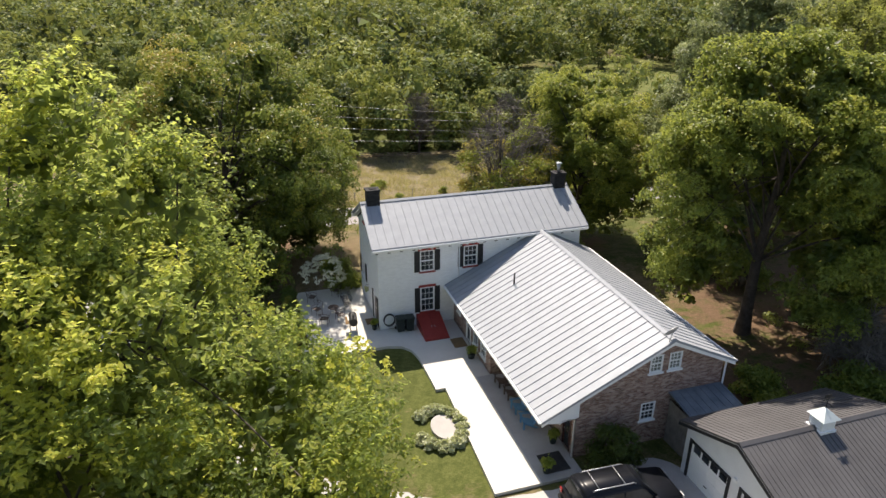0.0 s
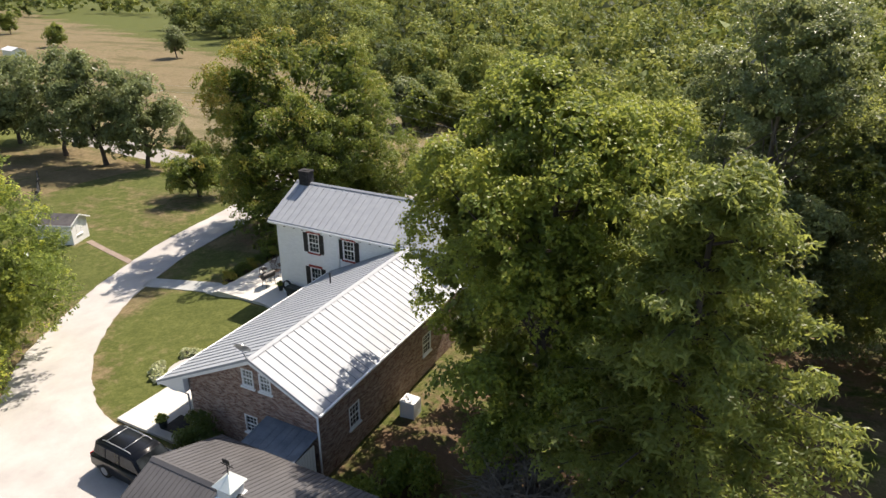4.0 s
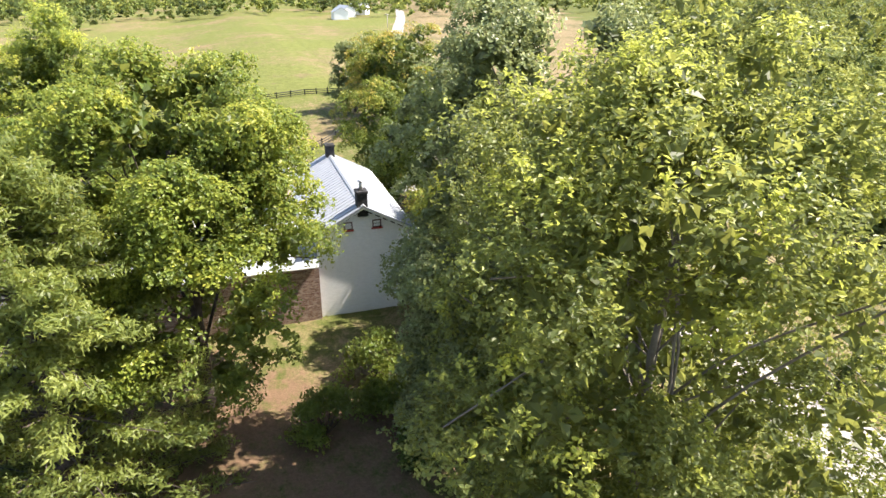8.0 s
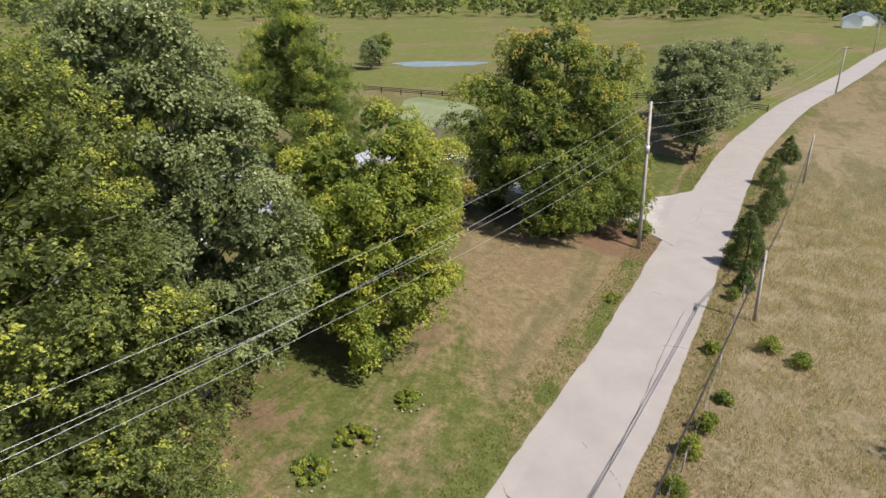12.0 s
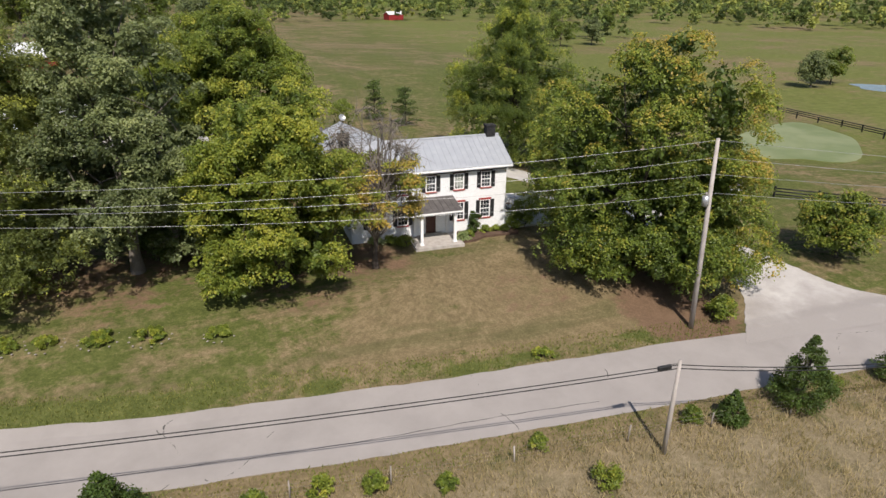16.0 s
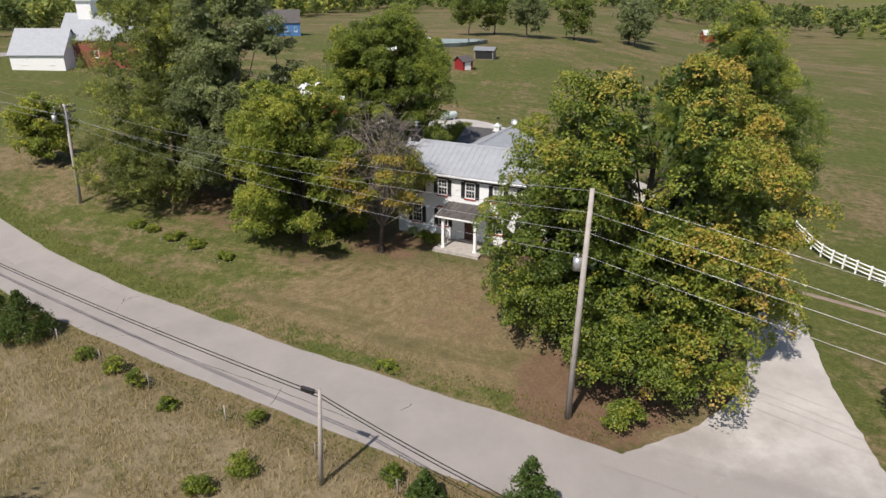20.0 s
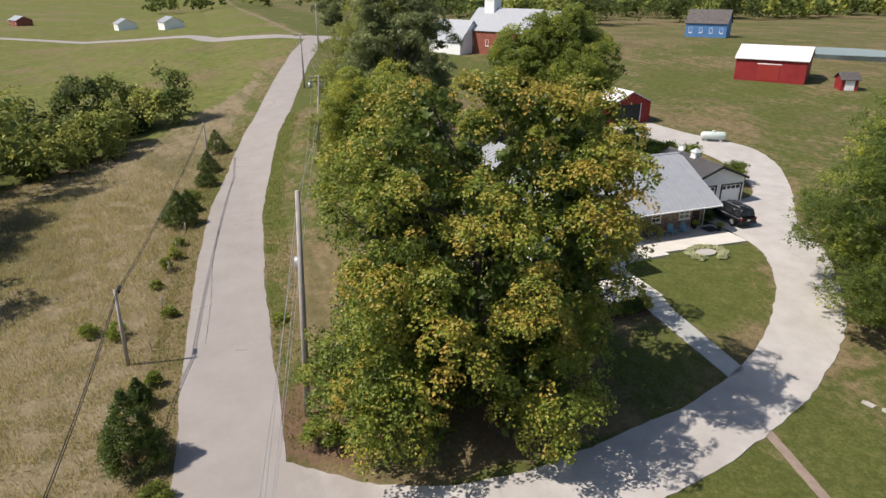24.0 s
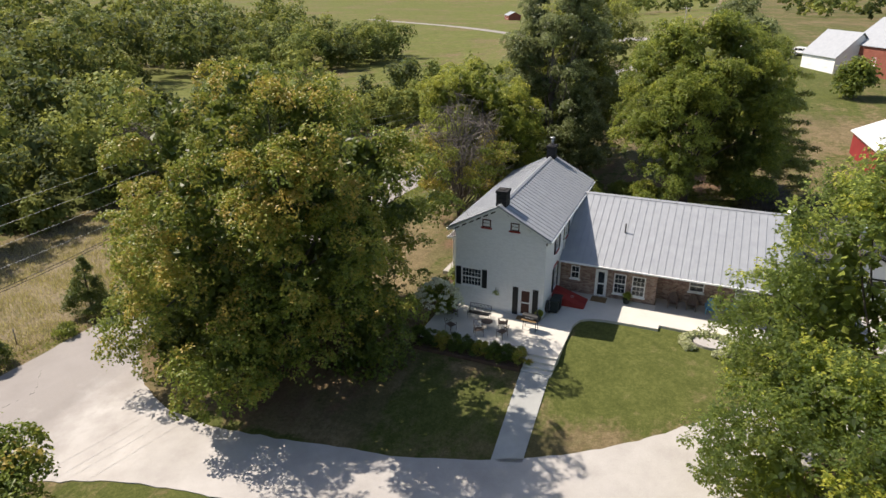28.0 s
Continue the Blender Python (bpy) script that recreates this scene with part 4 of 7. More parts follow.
# the brick wing
WR, WE, WW, WN = (-3.47, 5.92), (3.16, 2.68), (-7.25, 4.12), 26.3
gable_roof("wing_roof", house, "y", 11.36, WN, WR, WE, WW, M_ROOF, 0.09, 0.50, "grey standing-seam metal roof of the wing")
east_holes = [(13.93, 14.77, 0.02, 2.14), (15.25, 16.10, 0.45, 2.0), (16.50, 17.45, 0.45, 2.0), (12.12, 12.78, 1.10, 2.12)]
cut_wall("wing_wall", 2.25, 2.5, 11.36, 18.2, -0.5, 2.70, east_holes, M_BRICK, house, "y")
cut_wall("wing_wall", 1.25, 2.25, 17.95, 18.2, -0.5, 3.05, [], M_BRICK, house, "x")
cut_wall("wing_wall", 0.95, 1.2, 17.95, 25.65, -0.5, 3.25, [(20.3, 21.3, 0.95, 1.80), (23.3, 24.5, 0.95, 1.80), (24.85, 25.5, 0.0, 2.05)], M_BRICK, house, "y")
cut_wall("wing_wall", -6.85, -6.6, 11.36, 25.65, -0.5, 4.10, [(22.6, 23.5, 1.2, 2.5), (15.0, 16.0, 1.2, 2.5)], M_BRICK, house, "y")
ZN = 3.45
cut_wall("wing_wall", -6.85, 1.2, 25.65, 25.9, -0.5, ZN, [(-3.18, -2.37, 1.26, 2.30)], M_BRICK, house, "x")
sl_e = (WR[1] - WE[1]) / (WE[0] - WR[0])
sl_w = (WR[1] - WW[1]) / (WR[0] - WW[0])
def roof_z(x):
    return WR[1] - 0.12 - (sl_e * (x - WR[0]) if x > WR[0] else sl_w * (WR[0] - x))
xs = [-6.85, -4.31, -3.60, -3.26, -2.53, 1.2]
for a, b in zip(xs[:-1], xs[1:]):
    def band(z0, z1f):
        top = [(x, z1f(x)) for x in ((a, WR[0], b) if a < WR[0] < b else (a, b))]
        return prism([(a, z0), (b, z0)] + top[::-1], 25.65, 25.9, "y")
    if (a, b) in ((-4.31, -3.60), (-3.26, -2.53)):
        part("wing_gable", band(4.98, roof_z), M_BRICK, house)
        part("wing_gable", band(ZN, lambda x: 4.02), M_BRICK, house)
    else:
        part("wing_gable", band(ZN, roof_z), M_BRICK, house)
for x in (-3.955, -2.895):
    window(house, (x, 25.9, 4.02), 90, 0.70, 0.96, 3, 4, M_GLASS_PALE, M_WHITE)
window(house, (-2.775, 25.9, 1.26), 90, 0.80, 1.04, 3, 4, None, M_WHITE)
panel_door(house, (2.5, 14.35, 0.02), 0, 0.66, 2.02, M_WHITE, M_GLASS, M_WHITE, "white storm door with glass")
window(house, (2.5, 15.675, 0.45), 0, 0.85, 1.55, 3, 4, None, M_WHITE)
window(house, (2.5, 16.975, 0.45), 0, 0.92, 1.55, 3, 4, None, M_WHITE)
window(house, (2.5, 12.45, 1.10), 0, 0.64, 1.02, 2, 2, None, M_WHITE)
window(house, (1.2, 20.8, 0.95), 0, 1.0, 0.85, 2, 2, None, M_WHITE)
window(house, (1.2, 23.9, 0.95), 0, 1.2, 0.85, 2, 2, M_GLASS_PALE, M_WHITE)
panel_door(house, (1.2, 25.18, 0.0), 0, 0.62, 1.95, M_DOOR, M_GLASS, M_DOOR, "dark side door under the porch roof")
for y in (15.5, 23.05):
    window(house, (-6.85, y, 1.2), 180, 0.9 if y > 20 else 1.0, 1.3, 3, 4, None, M_WHITE)
part("porch_ceiling", boxes((1.2, 3.0, 18.2, 25.9, 2.52, 2.56)), M_WHITE, house)
part("gutter", boxes((3.162, 3.29, 11.40, 26.25, 2.55, 2.67), bevel=0.02), M_WHITE, house)
part("gutter", boxes((-7.38, -7.252, 11.40, 26.25, 3.99, 4.11), bevel=0.02), M_WHITE, house)
part("verge_board", prism([(WR[0], WR[1] - 0.1), (WE[0], WE[1] - 0.1), (WE[0], WE[1] - 0.26), (WR[0], WR[1] - 0.28)], 26.24, 26.28, "y"), M_WHITE, house)
part("verge_board", prism([(WR[0], WR[1] - 0.1), (WW[0], WW[1] - 0.1), (WW[0], WW[1] - 0.26), (WR[0], WR[1] - 0.28)], 26.24, 26.28, "y"), M_WHITE, house)
part("boxed_eave", prism([(1.24, 2.5), (3.14, 2.5), (3.14, 2.6), (1.24, 3.5)], 25.92, 26.22, "y"), M_WHITE, house)
rod("downspout", [(3.2, 26.1, 2.55), (2.2, 26.12, 2.35), (1.3, 26.0, 2.28), (1.3, 26.0, 0.02)], 0.05, M_WHITE, house)
rod("downspout", [(-6.95, 25.98, 4.0), (-6.95, 25.98, -0.15)], 0.05, M_WHITE, house)
rod("downspout", [(2.2, YN + 0.07, 5.7), (2.2, YN + 0.07, 3.2)], 0.045, M_WHITE, house)
rod("vent_pipe", [(0.0, 15.4, 4.0), (0.0, 15.4, 4.95)], 0.055, M_BLACK, house, "black vent pipe")
dish = part("satellite_dish", bmesh.new(), M_STEEL, house, "grey satellite dish")
bm = bmesh.new()
bmesh.ops.create_uvsphere(bm, u_segments=18, v_segments=10, radius=0.42)
bmesh.ops.delete(bm, geom=[v for v in bm.verts if v.co.z > -0.28], context="VERTS")
for v in bm.verts:
    v.co.z = (v.co.z + 0.42) * 0.9
bmesh.ops.solidify(bm, geom=bm.faces[:], thickness=0.012)
bm.to_mesh(dish.data)
bm.free()
dish.matrix_basis = look((-3.2, 26.3, 6.35), (-3.2 + 2.0, 26.3 - 8, 12.0)) @ pose(0, 0, 0, 180) @ Matrix.Scale(1.6, 4)
rod("dish_mast", [(-3.25, 26.1, 5.7), (-3.2, 26.28, 6.32)], 0.025, M_STEEL, house)
# wall lamps, meter, conditioner
part("air_conditioner", boxes((-8.5, -7.6, 19.2, 20.0, -0.2, 0.95), bevel=0.03), M_WHITE, house, "white outdoor conditioning unit")

# ---- trees and shrubs ----
def leaf_quads(p, nrm, size, rng, aspect=0.75, fold=0.12, corners=4):
    """Small folded leaves at the places p that face along nrm."""
    n = len(p)
    t = rng.normal(size=(n, 3))
    t -= nrm * (t * nrm).sum(1)[:, None]
    t /= np.linalg.norm(t, axis=1)[:, None] + 1e-9
    b = np.cross(nrm, t)
    s = np.asarray(size)[:, None]
    if corners == 3:
        v = np.stack([p - t * s * 0.5 - b * s * aspect * 0.5, p - t * s * 0.5 + b * s * aspect * 0.5, p + t * s * 0.6], 1)
        return v.reshape(-1, 3), np.arange(n * 3).reshape(n, 3)
    v = np.empty((n, 4, 3))
    v[:, 0] = p - t * s * 0.5
    v[:, 1] = p + b * s * aspect * 0.5 + nrm * s * fold
    v[:, 2] = p + t * s * 0.5 - nrm * s * 0.08
    v[:, 3] = p - b * s * aspect * 0.5 + nrm * s * fold
    f = np.arange(n * 4).reshape(n, 4)
    return v.reshape(-1, 3), f


def unit(a):
    return a / (np.linalg.norm(a, axis=-1, keepdims=True) + 1e-9)


def clump_leaves(rng, centres, radii, per, size, flat=0.7, tone=0.4, spread=0.14, up=0.25, top_turned_or_lit=0.0, z_range=(0, 1), aspect=0.75, corners=4):
    """Leaves on the outer shells of boughs, with their tones."""
    k = len(centres)
    w = radii ** 2
    cnt = np.maximum(2, (per * k * w / w.sum()).astype(int))
    idx = np.repeat(np.arange(k), cnt)
    n = len(idx)
    d = unit(rng.normal(size=(n, 3)))
    d[:, 2] = np.where(d[:, 2] < -0.35, -d[:, 2] * 0.8, d[:, 2])
    r = radii[idx] * (1 - 0.6 * rng.random(n) ** 2.0) * (1 + 0.20 * rng.normal(size=n))
    p = centres[idx] + d * r[:, None] * np.array([1, 1, flat])
    nrm = unit(d + np.array([0, 0, up]) + rng.normal(size=(n, 3)) * 0.85)
    bt = tone + rng.normal(size=k) * spread
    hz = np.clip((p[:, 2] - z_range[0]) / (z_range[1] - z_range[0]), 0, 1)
    tn = bt[idx] + top_turned_or_lit * hz ** 1.5
    v, f = leaf_quads(p, nrm, size * (0.65 + 0.7 * rng.random(n)), rng, aspect, corners=corners)
    return v, f, np.repeat(np.clip(tn, 0.02, 0.98), corners)


def sprays(rng, centres, radii, leaves, size, flat=0.75, tone=0.4, spread=0.12, top_turned_or_lit=0.0, z_range=(0, 1), per=15, tip=0.22, grow=0.45):
    """Leafy shoots that stand out of the boughs, each with its own leaves, paler to the tip."""
    k = len(centres)
    m = max(k * 4, int(leaves / per))
    w = radii ** 2
    bi = rng.choice(k, m, p=w / w.sum())
    d = unit(rng.normal(size=(m, 3)))
    d[:, 2] = np.where(d[:, 2] < -0.25, -d[:, 2] * 0.9, d[:, 2])
    base = centres[bi] + d * (radii[bi] * rng.uniform(0.62, 1.0, m))[:, None] * np.array([1, 1, flat])
    ax = unit(d + np.array([0, 0, grow]) + rng.normal(size=(m, 3)) * 0.35)
    ln = size * rng.uniform(2.2, 4.6, m)
    bt = tone + rng.normal(size=k) * spread
    young = rng.random(k) < 0.17
    st = bt[bi] + rng.normal(size=m) * 0.09 + 0.42 * (young[bi] & (rng.random(m) < 0.8))
    i = np.repeat(np.arange(m), per)
    n = len(i)
    s = rng.random(n)
    off = rng.normal(size=(n, 3)) * (size * 0.75 * (1.15 - 0.75 * s))[:, None]
    p = base[i] + ax[i] * (s * ln[i])[:, None] + off
    nrm = unit(unit(off) * 0.45 + ax[i] * 0.3 + np.array([0, 0, 0.75]) + rng.normal(size=(n, 3)) * 0.4)
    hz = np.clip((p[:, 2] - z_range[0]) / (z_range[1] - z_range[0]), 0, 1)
    tn = st[i] + top_turned_or_lit * hz ** 1.5 + tip * (s - 0.45)
    v, f = leaf_quads(p, nrm, size * (0.7 + 0.6 * rng.random(n)), rng, 0.6, 0.1)
    return v, f, np.repeat(np.clip(tn, 0.02, 0.98), 4)


def bunches(rng, centres, radii, leaves, size, flat=0.75, tone=0.4, spread=0.12, top_turned_or_lit=0.0, z_range=(0, 1), per=34, wide=2.6, corners=4):
    """Leaf bunches that stand apart on the boughs, each a small dome of leaves with a gap beneath."""
    k = len(centres)
    m = max(k, int(leaves / per))
    w = radii ** 2
    bi = rng.choice(k, m, p=w / w.sum())
    d = unit(rng.normal(size=(m, 3)))
    d[:, 2] = np.where(d[:, 2] < -0.3, -d[:, 2] * 0.9, d[:, 2])
    base = centres[bi] + d * (radii[bi] * rng.uniform(0.7, 1.12, m))[:, None] * np.array([1, 1, flat])
    rb = size * wide * rng.uniform(0.6, 1.3, m)
    ax = unit(d * 1.0 + np.array([0, 0, 0.45]) + rng.normal(size=(m, 3)) * 0.3)
    st = (tone + rng.normal(size=k) * spread)[bi] + rng.normal(size=m) * 0.10
    i = np.repeat(np.arange(m), per)
    n = len(i)
    e = unit(rng.normal(size=(n, 3)))
    dot = (e * ax[i]).sum(1)
    e = unit(e - ax[i] * np.where(dot < -0.1, 2 * dot, 0)[:, None])
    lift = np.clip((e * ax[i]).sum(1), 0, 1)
    p = base[i] + (e - ax[i] * (0.42 * lift)[:, None]) * (rb[i] * (1 + 0.19 * rng.normal(size=n)))[:, None]
    nrm = unit(e * 0.70 + np.array([0, 0, 0.42]) + rng.normal(size=(n, 3)) * 0.42)
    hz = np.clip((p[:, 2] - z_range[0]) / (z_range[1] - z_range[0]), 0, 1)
    # Tone rises with height and towards the outer face of each dome.
    tn = st[i] + top_turned_or_lit * hz ** 1.5 + 0.16 * (lift - 0.5)
    v, f = leaf_quads(p, nrm, size * (0.7 + 0.6 * rng.random(n)), rng, 0.7, 0.1, corners)
    return v, f, np.repeat(np.clip(tn, 0.02, 0.98), corners)


def crown_points(rng, k, z0, z1, R, shape="round", lobes=0):
    """Middles of the leafy clumps of a crown: they sit on the outer faces of large rounded masses about the trunk's line."""
    m = lobes or int(9 + 0.9 * R + 0.5 * (z1 - z0) / R * 4)
    u = (np.arange(m) + rng.uniform(0.2, 0.8, m)) / m
    a = np.arange(m) * 2.39996 + rng.normal(size=m) * 0.35 + rng.random() * 6.28
    if shape == "round":
        prof = np.sqrt(np.clip(1 - ((u - 0.45) / 0.62) ** 2, 0.05, 1))
    elif shape == "broad":
        prof = np.clip(1 - np.abs((u - 0.44) / 0.66) ** 3, 0.1, 1) ** 0.7
    elif shape == "taper":
        prof = np.clip(1 - np.abs((u - 0.24) / np.where(u < 0.24, 0.50, 0.82)) ** 1.9, 0.08, 1) ** 0.75
    elif shape == "tall":
        prof = np.clip(1 - ((u - 0.36) / 0.70) ** 2, 0.06, 1) ** 0.6
    else:
        prof = np.clip(1 - np.abs((u - 0.34) / np.where(u < 0.34, 0.62, 0.76)) ** 2.4, 0.06, 1) ** 0.55
    rl = R * 0.34 * max(1.0, 9 / m) ** 0.55 * rng.uniform(0.66, 1.22, m) * (0.62 + 0.38 * prof)
    rr = np.clip(R * prof * rng.uniform(0.88, 1.05, m) - rl, 0, None)
    z = z0 + rl * 0.7 + u * (z1 - z0 - rl * 1.7)
    mid = np.stack([np.cos(a) * rr, np.sin(a) * rr, z], 1)
    w = rl ** 2
    n = k * 4
    li = rng.choice(m, n, p=w / w.sum())
    d = unit(rng.normal(size=(n, 3)))
    out = unit(mid[li] * [1, 1, 0] + [0, 0, 0.25 * R])
    dot = (d * out).sum(1)
    d = unit(d - out * np.where(dot < -0.15, 2 * dot, 0)[:, None])
    c = mid[li] + d * (rl[li] * rng.uniform(0.68, 1.06, n))[:, None] * np.array([1, 1, 1.08])
    inside = (np.linalg.norm(c[:, None] - mid[None], axis=2) / rl[None]).min(1)
    return c[np.argsort(-(inside > 0.72).astype(int), kind="stable")][:k]


def limbs(rng, tips, base_r, z0, z1, lean=(0, 0), sides=7):
    """Trunk and limbs as tapered tubes: the trunk first, then the rest."""
    hh = np.linspace(-0.4, z0 + (z1 - z0) * 0.72, 9)
    wob = np.cumsum(rng.normal(size=(9, 2)) * 0.12, axis=0)
    tr = np.column_stack([wob[:, 0] + lean[0] * hh / z1, wob[:, 1] + lean[1] * hh / z1, hh])
    rr = base_r * (1 - 0.82 * np.linspace(0, 1, 9)) 
    rr[0] *= 1.45
    rr[1] *= 1.06
    trunk = tube_arrays(tr, rr, 10)
    items = []
    for tip in tips:
        s = rng.uniform(0.28, 0.95)
        i = int(s * 8)
        a = tr[i]
        mid = a * 0.5 + tip * 0.5 + rng.normal(size=3) * 0.06 * np.linalg.norm(tip - a) + np.array([0, 0, 0.3])
        q = spline([a, mid, tip], 4)
        r0 = rr[i] * 0.3
        items.append(tube_arrays(q, np.linspace(r0, 0.025, len(q)), sides))
    return trunk, items


def tree(name, label, at, z0, z1, R, mat, leaves=26000, size=0.30, k=110, clump=0.20, shape="round", seed=1, tone=0.42, spread=0.14, top_turned_or_lit=0.0, trunk_r=0.45, bark=None, flat=0.7, lean=(0, 0), extra=None, shoots=False, inner=0.12, fill=0.3, skirt=(), turned_or_backlit=(0, 0), group="trees by the house"):
    """A broadleaved tree: trunk, limbs and a crown of boughs with single leaves."""
    rng = np.random.default_rng(seed)
    zb = float(g(at[0], at[1]))
    t = thing(name, label, "tree", group, (at[0], at[1], zb))
    c = crown_points(rng, k, z0, z1, R, shape)
    c[:, :2] += np.array(lean) * (c[:, 2:3] / z1)
    if extra is not None:
        c = np.vstack([c, np.array(extra, float)])
    for sx, sy, sz, sr in skirt:
        d = unit(rng.normal(size=(26, 3)) + unit(np.array([sx, sy, 0.0])) * 0.5)
        c = np.vstack([c, np.array([sx, sy, sz]) + d * sr * rng.uniform(0.7, 1.0, (26, 1))])
    core = c[rng.permutation(len(c))[:int(len(c) * fill)]] * np.array([1, 1, 0.97])
    core[:, :2] *= rng.uniform(0.25, 0.8, (len(core), 1))
    c = np.vstack([c, core])
    rad = R * clump * (0.65 + 0.7 * rng.random(len(c)))
    v, f, tn = (sprays if shoots else bunches)(rng, c, rad, leaves, size, flat, tone, spread, top_turned_or_lit, (z0, z1))
    # Tone by side: turned leaves on the walnut, backlit yellow painted on the ash.
    tn = np.clip(tn + np.clip(v[:, 0] / R * turned_or_backlit[0] + v[:, 1] / R * turned_or_backlit[1], -0.1, 0.5), 0.02, 0.98)
    # Large inner leaves fill gaps; their dark tone paints the crown's inner shade.
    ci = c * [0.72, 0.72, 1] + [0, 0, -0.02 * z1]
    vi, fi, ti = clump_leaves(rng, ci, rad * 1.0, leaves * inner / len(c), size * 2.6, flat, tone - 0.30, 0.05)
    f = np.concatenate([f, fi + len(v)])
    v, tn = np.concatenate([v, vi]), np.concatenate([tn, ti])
    high = c[c[:, 2] > z0 + 0.3 * (z1 - z0)]
    keep = high[rng.permutation(len(high))[:30]]
    trunk, items = limbs(rng, keep, trunk_r, z0, z1, lean)
    arrays("trunk", *trunk, bark or M_BARK, t, smooth=True)
    arrays("branchwork", *join_arrays(items), bark or M_BARK, t, smooth=True)
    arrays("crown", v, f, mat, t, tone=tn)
    return t


tree("walnut_tree", "broad old tree with green leaves turning rusty gold", (16.1, -2.9), 0.5, 18.4, 10.0, M_LEAF_OAK, 135000, 0.185, 430, 0.080, "broad", 11, 0.40, 0.12, 0.28, 0.55, flat=0.9, inner=0.16, fill=0.15, skirt=((-1.0, -7.0, 3.2, 2.5), (5.2, -6.2, 2.6, 2.7), (-6.8, -2.5, 3.4, 2.5), (7.4, 1.0, 3.0, 2.4), (-5.2, -5.0, 3.0, 2.5), (2.0, -8.0, 2.4, 2.0)), turned_or_backlit=(0.22, 0.05))
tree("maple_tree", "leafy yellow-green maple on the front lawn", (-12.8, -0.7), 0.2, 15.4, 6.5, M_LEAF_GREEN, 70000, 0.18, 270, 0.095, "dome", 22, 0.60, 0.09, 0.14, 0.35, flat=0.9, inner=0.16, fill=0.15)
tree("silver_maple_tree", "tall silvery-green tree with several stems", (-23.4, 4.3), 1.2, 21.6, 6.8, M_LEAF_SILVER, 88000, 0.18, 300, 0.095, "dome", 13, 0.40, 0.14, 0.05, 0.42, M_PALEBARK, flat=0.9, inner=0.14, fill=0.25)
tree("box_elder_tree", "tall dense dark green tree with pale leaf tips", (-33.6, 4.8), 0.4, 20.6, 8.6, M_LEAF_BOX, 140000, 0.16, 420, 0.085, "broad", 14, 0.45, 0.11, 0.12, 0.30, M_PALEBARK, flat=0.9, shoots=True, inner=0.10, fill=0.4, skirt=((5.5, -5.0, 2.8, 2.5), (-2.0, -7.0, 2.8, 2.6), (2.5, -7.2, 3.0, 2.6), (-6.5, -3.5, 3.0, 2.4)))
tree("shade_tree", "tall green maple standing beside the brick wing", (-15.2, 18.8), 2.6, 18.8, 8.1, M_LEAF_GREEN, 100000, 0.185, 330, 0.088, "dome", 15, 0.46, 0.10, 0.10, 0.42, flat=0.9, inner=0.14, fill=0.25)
# Brighter tone towards top and north paints the ash's light from behind.
tree("ash_tree", "broad silvery-green tree with bright tips by the curve of the drive", (19.3, 29.9), 0.3, 20.2, 9.6, M_LEAF_ASH, 150000, 0.17, 460, 0.075, "taper", 16, 0.31, 0.14, 0.37, 0.40, flat=0.95, shoots=True, inner=0.09, fill=0.3, turned_or_backlit=(0.06, 0.26))
tree("apple_tree", "low spreading fruit tree with olive leaves", (35.0, -6.4), 1.0, 5.8, 4.0, M_LEAF_OAK, 14000, 0.20, 90, 0.15, "round", 18, 0.40, 0.12, 0.1, 0.22, flat=0.85)
tree("young_maple_tree", "small bright yellow-green tree by the road", (-50.5, 1.8), 0.6, 7.7, 3.4, M_LEAF_GREEN, 11000, 0.24, 70, 0.16, "round", 19, 0.72, 0.12, 0.1, 0.18, flat=0.85)
for k, (x, y, h, R) in enumerate([(52, -13.5, 13, 5), (58, -11.5, 15, 5.5), (68, -12.5, 15, 6), (81, -14, 14, 6), (95, -16, 13, 6), (112, -20, 12, 5.5), (76, -7, 13, 5)]):
    tree("roadside_tree", "grey-green tree in a roadside row", (x, y), 1.5, h, R, M_LEAF_SILVER, 9000, 0.36, 90, 0.15, "round", 30 + k, 0.45, 0.12, 0, 0.3, flat=0.85, group="roadside row of trees")


def bare_tree(name, label, at, h, R, seed, leaves=0, mat=None):
    """A dying tree: many thin bare branches, few leaves."""
    rng = np.random.default_rng(seed)
    t = thing(name, label, "tree", "", (at[0], at[1], float(g(*at))))
    c = crown_points(rng, 150, h * 0.25, h, R, "tall")
    trunk, items = limbs(rng, c, 0.22, h * 0.3, h, sides=4)
    twigs = []
    for p in c:
        for _ in range(8):
            q = p + rng.normal(size=3) * np.array([0.8, 0.8, 0.7])
            twigs.append(tube_arrays([p, (p + q) / 2 + rng.normal(size=3) * 0.1, q], [0.025, 0.016, 0.006], 3))
    arrays("trunk", *trunk, M_BARK, t, smooth=True)
    arrays("branchwork", *join_arrays(items), M_PALEBARK, t)
    arrays("twigwork", *join_arrays(twigs), M_PALEBARK, t)
    if leaves:
        lc = c[c[:, 2] < h * 0.68]
        v, f, tn = clump_leaves(rng, lc, np.full(len(lc), 0.75), leaves / len(lc), 0.18, 0.7, 0.68, 0.16)
        arrays("crown", v, f, mat, t, tone=tn)
    return t


bare_tree("dying_tree", "half-bare dying tree with brown twigs", (-5.6, 0.2), 13.0, 4.3, 41, 17000, M_LEAF_OAK)
bare_tree("dead_tree", "small bare grey tree beside the brick wing", (-16.8, 25.6), 4.2, 2.0, 42)


bare_tree("dead_tree", "pale leafless tree at the edge of the woods", (-9.8, -42.5), 9.0, 3.0, 43)
